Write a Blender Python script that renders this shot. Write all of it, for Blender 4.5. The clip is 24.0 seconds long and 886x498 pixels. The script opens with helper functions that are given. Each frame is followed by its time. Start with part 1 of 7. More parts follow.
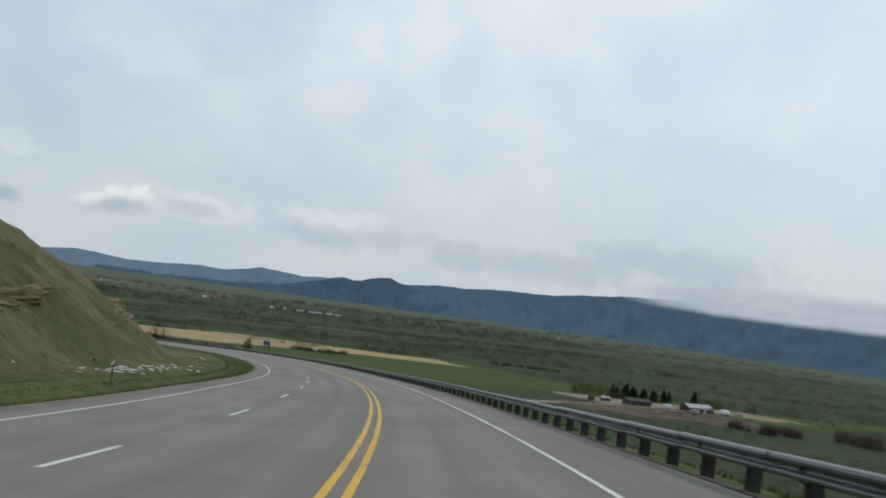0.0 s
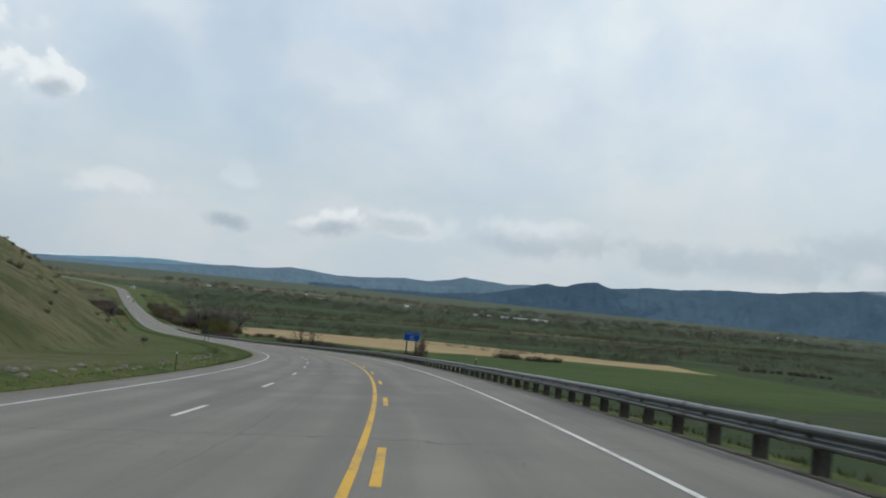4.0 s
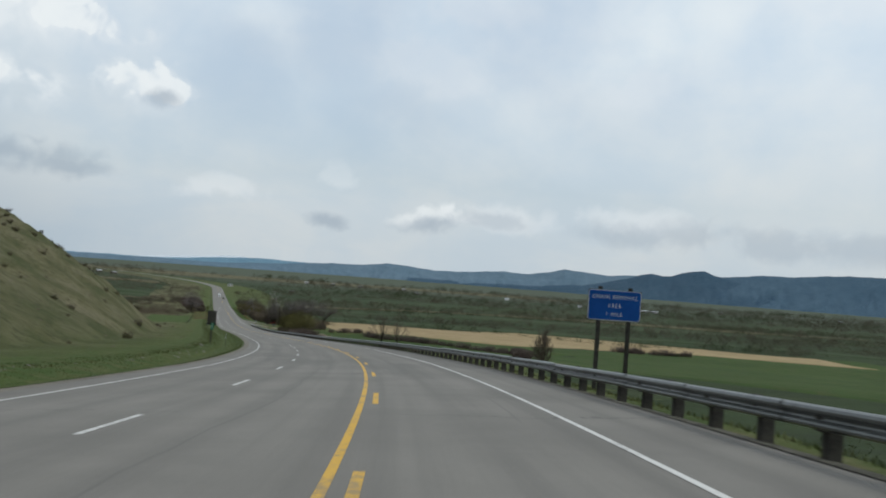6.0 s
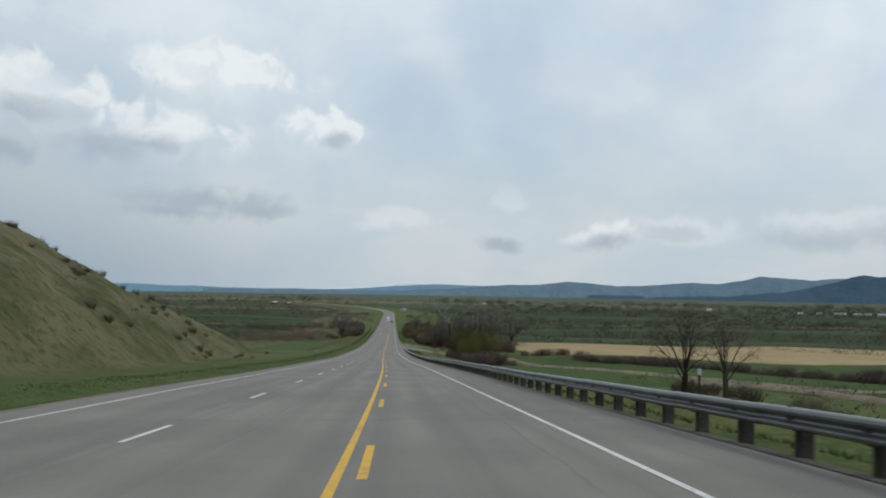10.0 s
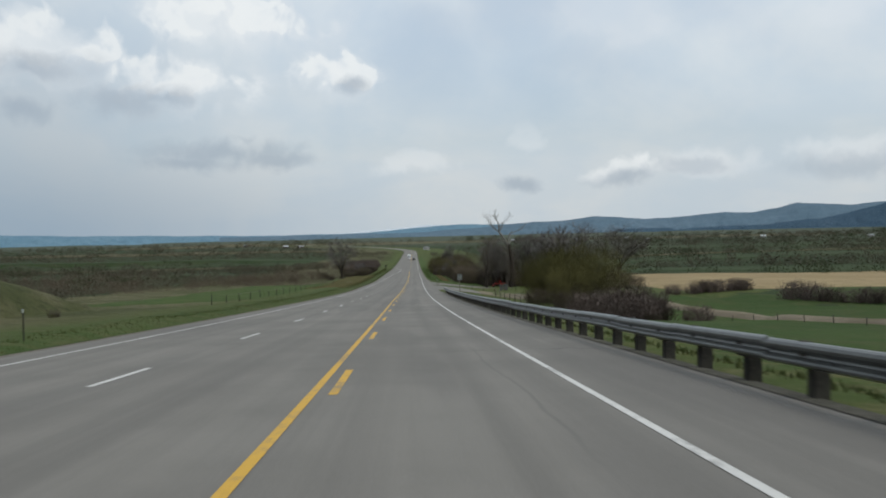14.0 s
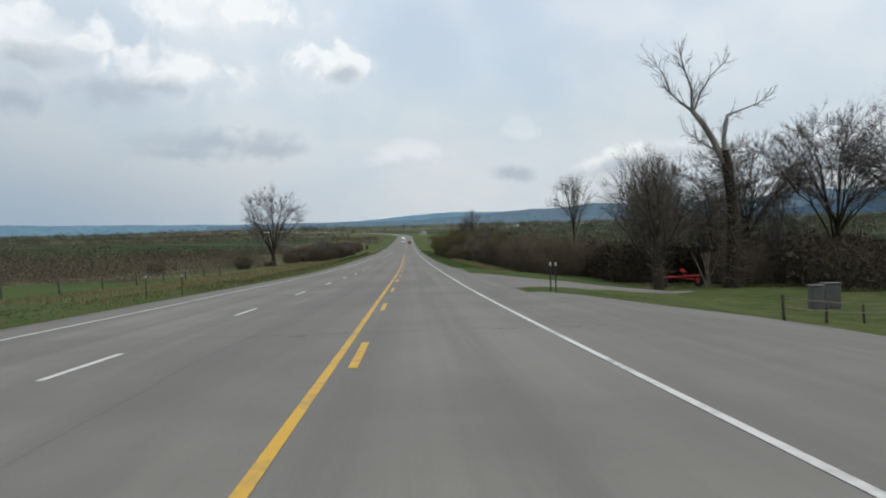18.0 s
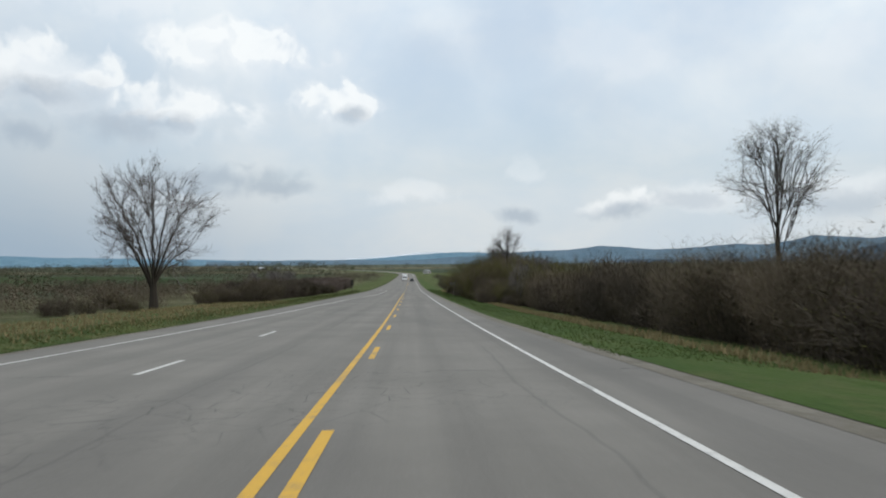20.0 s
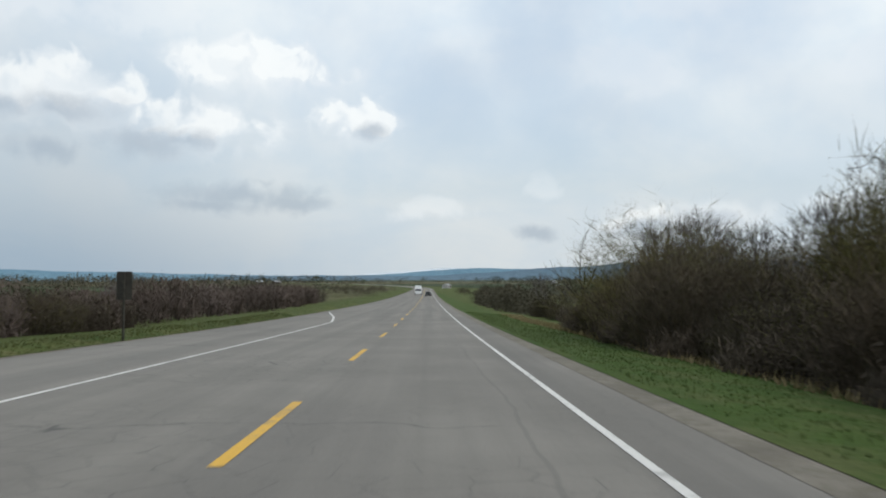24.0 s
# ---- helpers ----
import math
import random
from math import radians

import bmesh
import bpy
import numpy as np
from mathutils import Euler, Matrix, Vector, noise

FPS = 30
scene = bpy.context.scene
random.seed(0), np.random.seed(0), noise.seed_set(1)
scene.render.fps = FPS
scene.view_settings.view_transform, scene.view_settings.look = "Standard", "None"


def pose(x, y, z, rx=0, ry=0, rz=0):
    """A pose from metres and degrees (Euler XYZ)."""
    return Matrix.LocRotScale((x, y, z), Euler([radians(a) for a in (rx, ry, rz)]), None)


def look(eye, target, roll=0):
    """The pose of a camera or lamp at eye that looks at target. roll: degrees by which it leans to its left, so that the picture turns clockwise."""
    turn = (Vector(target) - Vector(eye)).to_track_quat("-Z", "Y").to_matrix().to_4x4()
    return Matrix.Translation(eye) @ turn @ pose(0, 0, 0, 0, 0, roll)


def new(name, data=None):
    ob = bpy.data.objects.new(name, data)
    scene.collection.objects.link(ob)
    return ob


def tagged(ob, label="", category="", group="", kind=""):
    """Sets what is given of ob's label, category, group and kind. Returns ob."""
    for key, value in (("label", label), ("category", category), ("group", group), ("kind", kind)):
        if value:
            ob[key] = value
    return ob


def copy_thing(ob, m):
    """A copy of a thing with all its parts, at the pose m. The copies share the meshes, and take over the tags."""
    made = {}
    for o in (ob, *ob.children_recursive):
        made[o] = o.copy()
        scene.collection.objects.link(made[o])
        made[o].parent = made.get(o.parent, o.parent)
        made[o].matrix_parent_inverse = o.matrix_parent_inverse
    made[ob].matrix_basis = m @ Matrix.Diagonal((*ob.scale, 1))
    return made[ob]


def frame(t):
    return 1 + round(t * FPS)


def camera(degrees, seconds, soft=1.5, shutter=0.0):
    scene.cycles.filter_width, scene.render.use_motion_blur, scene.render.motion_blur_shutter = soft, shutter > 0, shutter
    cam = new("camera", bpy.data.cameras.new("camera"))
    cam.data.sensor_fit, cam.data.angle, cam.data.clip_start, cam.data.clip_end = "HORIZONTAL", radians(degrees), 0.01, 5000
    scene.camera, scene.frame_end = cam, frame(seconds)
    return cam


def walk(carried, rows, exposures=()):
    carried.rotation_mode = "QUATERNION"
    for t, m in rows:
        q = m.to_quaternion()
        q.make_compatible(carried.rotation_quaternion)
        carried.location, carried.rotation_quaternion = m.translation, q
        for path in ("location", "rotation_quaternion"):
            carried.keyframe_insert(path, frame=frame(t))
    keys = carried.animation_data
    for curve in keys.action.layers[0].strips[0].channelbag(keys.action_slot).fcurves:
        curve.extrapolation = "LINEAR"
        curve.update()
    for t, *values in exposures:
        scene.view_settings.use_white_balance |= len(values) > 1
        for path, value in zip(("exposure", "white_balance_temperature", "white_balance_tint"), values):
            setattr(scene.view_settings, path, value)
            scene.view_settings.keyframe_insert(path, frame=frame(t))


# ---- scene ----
cam = camera(56.08, 24.0, soft=1.9, shutter=0.12)

# seconds, eye x, y, z, heading, pitch, lean to the right
PATH = (
    (0, 1.053, 0, 1.528, 1.489, 4.014, -7.829),
    (0.5, 0.285, 16.157, 0.158, 1.977, 4.086, -7.549),
    (1, -1.177, 32.283, -1.16, 2.987, 4.036, -7.269),
    (1.5, -2.918, 48.404, -2.422, 4.77, 3.749, -7.224),
    (2, -5.19, 64.495, -3.698, 7.036, 3.399, -7.179),
    (2.4, -7.374, 77.337, -4.732, 9.126, 3.083, -7.015),
    (3, -11.337, 96.512, -6.26, 11.47, 3.051, -6.597),
    (3.5, -15.208, 112.402, -7.477, 13.412, 3.039, -6.086),
    (4, -19.589, 128.196, -8.66, 15.322, 3.004, -5.583),
    (4.5, -24.479, 143.875, -9.851, 17.193, 2.915, -5.235),
    (5, -29.77, 159.461, -11.047, 18.765, 1.755, -4.707),
    (5.5, -35.633, 174.881, -12.252, 20.463, 2.194, -4.494),
    (6, -41.988, 190.143, -13.46, 21.958, 2.071, -4.28),
    (6.5, -48.872, 205.213, -14.679, 23.819, 1.638, -4.613),
    (7, -56.266, 220.08, -15.924, 26.761, 2.584, -4.945),
    (7.5, -64.175, 234.72, -17.189, 28.722, 1.828, -4.558),
    (8, -72.599, 249.109, -18.445, 30.248, 1.49, -4.172),
    (8.5, -81.492, 263.253, -19.678, 31.664, 2.141, -3.785),
    (9, -90.741, 277.206, -20.902, 32.619, 2.741, -2.84),
    (9.5, -100.412, 290.91, -22.133, 33.401, 3.034, -1.928),
    (10, -110.348, 304.461, -23.36, 33.992, 3.054, -1.016),
    (10.5, -120.416, 317.953, -24.562, 35.083, 2.413, 0.116),
    (11, -130.587, 331.406, -25.741, 35.518, 2.329, 0.143),
    (11.5, -140.83, 344.848, -26.909, 35.914, 2.258, 0.079),
    (12, -151.144, 358.28, -28.078, 36.289, 2.192, -0.005),
    (12.5, -161.523, 371.705, -29.25, 36.522, 2.124, -0.038),
    (13, -171.932, 385.148, -30.423, 36.003, 1.693, 0.283),
    (13.5, -182.313, 398.655, -31.588, 35.534, 0.473, 0.778),
    (14, -192.708, 412.197, -32.706, 35.393, -0.914, 1.272),
    (14.5, -203.219, 425.693, -33.779, 35.129, -1.511, 1.319),
    (15, -213.754, 439.214, -34.811, 34.867, 0.117, 1.366),
    (15.5, -224.367, 452.717, -35.798, 34.638, 2.322, 0.092),
    (16, -234.916, 466.311, -36.745, 34.715, 0.894, 0.971),
    (16.5, -245.48, 479.938, -37.661, 34.541, 0.115, 1.326),
    (17, -256.022, 493.625, -38.539, 34.799, 0.194, 1.681),
    (17.5, -266.57, 507.356, -39.357, 34.794, -0.276, 1.6),
    (18, -277.145, 521.113, -40.116, 35.011, -1.653, 1.519),
    (18.3, -283.553, 529.339, -40.549, 35.053, 1.69, 1.225),
    (18.5, -287.781, 534.866, -40.826, 35.251, 2.043, 1.369),
    (19, -298.348, 548.712, -41.479, 35.518, -0.072, 1.73),
    (19.5, -308.821, 562.674, -42.083, 35.309, 1.084, 0.573),
    (20, -319.33, 576.656, -42.654, 35.169, 1.143, 0.317),
    (20.5, -329.888, 590.647, -43.193, 35.037, 1.124, 0.024),
    (21, -340.495, 604.644, -43.685, 34.878, 1.101, -0.244),
    (21.5, -351.143, 618.653, -44.128, 34.775, 1.147, -0.421),
    (22, -361.837, 632.669, -44.536, 34.791, 2.133, -0.535),
    (22.2, -366.083, 638.312, -44.691, 35.255, 2.813, -0.77),
    (22.5, -372.458, 646.783, -44.915, 35.672, 2.966, -0.729),
    (23, -383.089, 660.933, -45.279, 36.921, 2.268, -0.662),
    (23.5, -393.853, 675.027, -45.644, 37.106, 2.23, -0.347),
    (24, -404.637, 689.149, -46.014, 36.39, 2.305, -0.033),
)


def aim(x, y, z, yaw, pitch, lean):
    a, b = radians(yaw), radians(pitch)
    d = Vector((-math.sin(a) * math.cos(b), math.cos(a) * math.cos(b), math.sin(b)))
    return look((x, y, z), Vector((x, y, z)) + d, -lean)


walk(cam, [(r[0], aim(*r[1:])) for r in PATH], exposures=((0, -0.13, 6320, 6), (4, -0.12, 6320, 6), (8, -0.14, 6320, 6), (13, -0.16, 6350, 6), (14, -0.14, 6400, 7), (15, 0.04, 6400, 7), (16, -0.1, 6450, 7), (16.8, -0.11, 6450, 7), (18, 0.0, 6450, 8), (19, 0.07, 6450, 8), (20.5, 0.0, 6400, 7), (22, -0.15, 6380, 6), (23, -0.09, 6400, 6), (24, 0.05, 6450, 7)))

# ---- world and sun ----
world = bpy.data.worlds.new("sky")
scene.world = world
world.use_nodes = True
wt = world.node_tree
wt.nodes.clear()


class Net:
    """Short hand for node trees."""

    def __init__(self, tree):
        self.t = tree

    def n(self, kind, **kw):
        node = self.t.nodes.new(kind)
        for k, v in kw.items():
            if k == "operation":
                node.operation = v
            elif k == "blend_type":
                node.blend_type = v
            elif k == "data_type":
                node.data_type = v
        return node

    def set(self, sock, v):
        if hasattr(v, "links"):
            self.t.links.new(v, sock)
        else:
            sock.default_value = v

    def m(self, op, a, b=0.0, c=0.0, clamp=False):
        node = self.n("ShaderNodeMath", operation=op)
        node.use_clamp = clamp
        for i, v in enumerate((a, b, c)):
            self.set(node.inputs[i], v)
        return node.outputs[0]

    def step(self, v, lo, hi, a=0.0, b=1.0):
        node = self.n("ShaderNodeMapRange")
        node.interpolation_type = "SMOOTHSTEP"
        for i, w in enumerate((v, lo, hi, a, b)):
            self.set(node.inputs[i], w)
        return node.outputs[0]

    def mix(self, f, a, b, how="MIX"):
        node = self.n("ShaderNodeMix", data_type="RGBA", blend_type=how)
        for i, v in ((0, f), (6, a), (7, b)):
            self.set(node.inputs[i], v)
        return node.outputs[2]

    def noise(self, vec, scale, detail=4.0, rough=0.55, dist=0.0):
        node = self.n("ShaderNodeTexNoise")
        if vec is not None:
            self.set(node.inputs["Vector"], vec)
        node.inputs["Scale"].default_value = scale
        node.inputs["Detail"].default_value = detail
        node.inputs["Roughness"].default_value = rough
        node.inputs["Distortion"].default_value = dist
        return node.outputs[0]

    def scaled(self, vec, x, y, z):
        node = self.n("ShaderNodeVectorMath", operation="MULTIPLY")
        self.set(node.inputs[0], vec)
        node.inputs[1].default_value = (x, y, z)
        return node.outputs[0]


SUN_EL, SUN_AZ = 52.0, -70.0  # degrees: height, and turn to the left of north
w = Net(wt)
sky = w.n("ShaderNodeTexSky")
sky.sky_type = "NISHITA"
sky.sun_disc = False
sky.sun_elevation, sky.sun_rotation = radians(SUN_EL), radians(-SUN_AZ)
sky.air_density, sky.dust_density, sky.ozone_density = 1.0, 2.5, 1.2
tex = w.n("ShaderNodeTexCoord").outputs["Generated"]
xyz = w.n("ShaderNodeSeparateXYZ")
wt.links.new(tex, xyz.inputs[0])
vx, vy, vz = xyz.outputs
azim = w.m("MULTIPLY", w.m("ARCTAN2", w.m("MULTIPLY", vx, -1.0), vy), 57.29578)
elev = w.m("MULTIPLY", w.m("ARCSINE", vz), 57.29578)
high = w.m("MAXIMUM", vz, 0.02)
flat = w.n("ShaderNodeCombineXYZ")
for i, v in enumerate((w.m("DIVIDE", vx, w.m("ADD", high, 0.38)), w.m("DIVIDE", vy, w.m("ADD", high, 0.38)), 0.0)):
    w.set(flat.inputs[i], v)
flat = flat.outputs[0]
sheet = w.noise(flat, 1.1, 5.0, 0.55, 0.5)
fine = w.noise(flat, 2.4, 5.0, 0.55, 0.4)
soft_lump = w.noise(tex, 5.0, 5.0, 0.55)
ball = w.noise(tex, 17.0, 8.0, 0.62)

# warped directions give every cloud a torn outline
curl = w.noise(tex, 11.0, 6.0, 0.6)
curl_b = w.noise(w.scaled(tex, 1.0, -1.0, 1.0), 13.0, 6.0, 0.6)
caz = w.m("ADD", azim, w.m("MULTIPLY", w.m("SUBTRACT", curl, 0.5), 5.0))
cel = w.m("ADD", elev, w.m("MULTIPLY", w.m("SUBTRACT", curl_b, 0.5), 2.6))
rolls = w.m("ABSOLUTE", w.m("SUBTRACT", w.noise(tex, 21.0, 3.0, 0.5, 0.3), 0.5))
billow = w.step(rolls, 0.22, 0.0)


def puff(az, el, wide, tall, strong=1.0):
    """How deep a direction lies within one round heap of cloud."""
    a = w.m("DIVIDE", w.m("SUBTRACT", caz, az), wide * 1.12)
    e = w.m("DIVIDE", w.m("SUBTRACT", cel, el), tall * 1.15)
    r = w.m("SQRT", w.m("ADD", w.m("MULTIPLY", a, a), w.m("MULTIPLY", e, e)))
    return w.m("MULTIPLY", w.m("SUBTRACT", 1.1, r), strong)


def heap(places):
    out = None
    for q in places:
        v = puff(*q)
        out = v if out is None else w.m("MAXIMUM", out, v)
    return out


# azimuth, height, half width, half height in degrees
HEADS = ((48.5, 15.0, 2.6, 1.3), (51.8, 14.3, 2.6, 1.0), (45.4, 14.4, 2.4, 0.9), (60.4, 12.5, 2.6, 1.3), (58.2, 12.3, 1.6, 0.9), (63.0, 12.2, 2.4, 1.2),
         (55.0, 11.0, 1.8, 1.0), (52.5, 10.6, 2.3, 0.95), (50.2, 10.3, 1.9, 0.75), (43.4, 11.0, 1.5, 0.95), (41.9, 11.2, 1.3, 1.0), (40.6, 10.7, 1.2, 0.95),
         (22.5, 4.6, 1.0, 0.55, 0.7), (21.5, 4.2, 1.0, 0.4, 0.55), (23.8, 4.1, 1.0, 0.4, 0.55))
FAINT = ((53.0, 10.2, 4.6, 1.5), (60.8, 11.6, 4.0, 1.7), (48.6, 14.3, 5.6, 1.5), (42.0, 10.6, 2.4, 1.2), (29.3, 6.7, 1.1, 0.9), (23.8, 14.4, 3.0, 1.3), (21.5, 13.6, 2.0, 0.9), (9.2, 13.4, 2.2, 1.1), (20.8, 18.1, 3.2, 0.9), (-2.9, 19.5, 4.0, 1.8), (18.0, 4.4, 3.0, 0.8), (9.0, 4.9, 3.2, 0.8), (37.0, 5.0, 2.2, 0.6), (56.5, 17.5, 4.0, 1.4), (64.0, 17.5, 3.6, 1.5))
BASES = ((55.7, 9.3, 2.7, 0.9), (53.4, 9.5, 1.9, 0.6), (61.0, 11.0, 2.5, 0.9), (64.4, 10.9, 2.0, 0.8), (62.0, 8.0, 1.9, 0.7), (41.2, 10.0, 1.2, 0.5), (49.8, 5.8, 4.2, 0.75), (47.0, 5.4, 2.6, 0.5), (51.8, 5.1, 2.8, 0.5),
         (22.8, 3.75, 1.7, 0.5), (30.3, 3.2, 1.1, 0.45))
VEIL = ((18.9, 4.2, 2.4, 0.5), (8.9, 3.8, 3.4, 0.8), (5.0, 4.1, 2.6, 0.8), (0.2, 3.7, 3.2, 0.8), (-6.5, 3.6, 5.0, 0.9), (-14.4, 4.8, 6.0, 1.1))
HOLES = ((30.0, 17.0, 5.0, 6.0), (15.5, 16.5, 6.0, 4.5), (10.0, 12.0, 6.0, 3.5), (36.0, 12.5, 4.0, 4.0), (27.0, 10.5, 6.0, 3.0))
swell = w.m("MULTIPLY", w.m("SUBTRACT", billow, 0.5), 0.55)
heads = w.step(w.m("ADD", heap(HEADS), w.m("MULTIPLY", swell, 1.3)), -0.05, 0.58)
heads = w.m("MULTIPLY", heads, w.step(w.m("ADD", w.m("MULTIPLY", ball, 0.6), w.m("MULTIPLY", billow, 0.4)), 0.2, 0.75, 0.68, 1.0))
faint = w.m("MULTIPLY", w.step(w.m("ADD", heap(FAINT), swell), -0.15, 0.75), 0.5)
bases = w.step(w.m("ADD", heap(BASES), w.m("MULTIPLY", swell, 1.2)), -0.2, 1.2)
veil = w.step(w.m("ADD", heap(VEIL), swell), -0.2, 0.9, 0.0, 0.6)
hole = w.step(heap(HOLES), 0.0, 0.8)
cover = w.step(w.m("ADD", sheet, w.m("MULTIPLY", soft_lump, 0.5)), 0.6, 0.92, 0.72, 0.95)
cover = w.m("SUBTRACT", cover, w.m("MULTIPLY", hole, 0.14))
low = w.step(elev, 12.0, 4.0, 0.0, 1.0)
cover = w.m("MAXIMUM", cover, w.m("MULTIPLY", low, 0.97))
cover = w.m("MAXIMUM", cover, w.m("MAXIMUM", w.m("MAXIMUM", heads, faint), w.m("MULTIPLY", w.m("MAXIMUM", bases, veil), 0.9)))
grey = w.mix(w.step(w.m("ADD", w.m("MULTIPLY", fine, 0.5), w.m("MULTIPLY", soft_lump, 0.5)), 0.38, 0.62), (0.68, 0.755, 0.83, 1), (0.79, 0.82, 0.845, 1))
grey = w.mix(1.0, grey, w.step(elev, 0.5, 19.0, 0.87, 1.13), "MULTIPLY")
dim_west = w.m("MULTIPLY", w.step(azim, 42.0, 64.0), w.step(elev, 24.0, 1.0, 0.2, 1.0))
grey = w.mix(w.m("MULTIPLY", dim_west, 0.55), grey, (0.33, 0.40, 0.48, 1))
low_west = w.m("MULTIPLY", w.step(azim, 30.0, 62.0), w.step(elev, 7.0, 0.5))
grey = w.mix(w.m("MULTIPLY", low_west, 0.45), grey, (0.22, 0.33, 0.46, 1))
grey = w.mix(w.m("MULTIPLY", faint, 0.8), grey, (0.92, 0.93, 0.95, 1))
grey = w.mix(w.m("MULTIPLY", heads, 0.62), grey, (0.97, 0.975, 0.98, 1))
grey = w.mix(w.m("MULTIPLY", w.m("MAXIMUM", bases, veil), 0.68), grey, (0.39, 0.45, 0.53, 1))
blue = w.n("ShaderNodeBackground")
wt.links.new(sky.outputs[0], blue.inputs[0])
blue.inputs[1].default_value = 0.15
white = w.n("ShaderNodeBackground")
w.set(white.inputs[0], grey)
white.inputs[1].default_value = 1.0
both = w.n("ShaderNodeMixShader")
w.set(both.inputs[0], cover)
wt.links.new(blue.outputs[0], both.inputs[1])
wt.links.new(white.outputs[0], both.inputs[2])
wt.links.new(both.outputs[0], w.n("ShaderNodeOutputWorld").inputs[0])

sun = new("sun", bpy.data.lights.new("sun", "SUN"))
sun.data.energy, sun.data.angle, sun.data.color = 1.1, radians(14), (1.0, 0.95, 0.88)
a, b = radians(SUN_AZ), radians(SUN_EL)
sun.matrix_world = look((0, 0, 60), Vector((0, 0, 60)) - Vector((-math.sin(a) * math.cos(b), math.cos(a) * math.cos(b), math.sin(b))))

# ---- materials ----
def material(name, rough=0.8, metal=0.0, spec=0.3):
    m = bpy.data.materials.new(name)
    m.use_nodes = True
    net = Net(m.node_tree)
    b = m.node_tree.nodes["Principled BSDF"]
    b.inputs["Roughness"].default_value, b.inputs["Metallic"].default_value = rough, metal
    b.inputs["Specular IOR Level"].default_value = spec
    return m, net, b


def place(net):
    return net.n("ShaderNodeNewGeometry").outputs["Position"]


def bump(net, b, height, strength, far):
    node = net.n("ShaderNodeBump")
    node.inputs["Strength"].default_value, node.inputs["Distance"].default_value = strength, far
    net.set(node.inputs["Height"], height)
    net.t.links.new(node.outputs[0], b.inputs["Normal"])


def mottled(name, dark, light, scale=3.0, rough=0.85, metal=0.0, spec=0.3, relief=0.3, own=0.0, far=0.02):
    """Two tones at two scales, with fine relief; own varies it from object to object."""
    m, net, b = material(name, rough, metal, spec)
    p = net.n("ShaderNodeTexCoord").outputs["Object"]
    f = net.m("ADD", net.m("MULTIPLY", net.noise(p, scale, 5.0), 0.6), net.m("MULTIPLY", net.noise(p, scale * 9, 4.0), 0.4))
    f = net.step(f, 0.33, 0.67)
    c = net.mix(f, (*dark, 1), (*light, 1))
    if own:
        r = net.n("ShaderNodeObjectInfo").outputs["Random"]
        hsv = net.n("ShaderNodeHueSaturation")
        net.set(hsv.inputs["Color"], c)
        net.set(hsv.inputs["Value"], net.m("ADD", net.m("MULTIPLY", r, own), 1.0 - own / 2))
        c = hsv.outputs[0]
    net.set(b.inputs["Base Color"], c)
    bump(net, b, net.noise(p, scale * 14, 3.0), relief, far)
    return m


def twiggy(name, dark, light, rough=0.9):
    """Bark, twigs and leaves: each island has its own tone."""
    m, net, b = material(name, rough, 0, 0.15)
    r = net.n("ShaderNodeNewGeometry").outputs["Random Per Island"]
    o = net.n("ShaderNodeObjectInfo").outputs["Random"]
    c = net.mix(net.m("ADD", net.m("MULTIPLY", r, 0.7), net.m("MULTIPLY", o, 0.3)), (*dark, 1), (*light, 1))
    net.set(b.inputs["Base Color"], c)
    return m


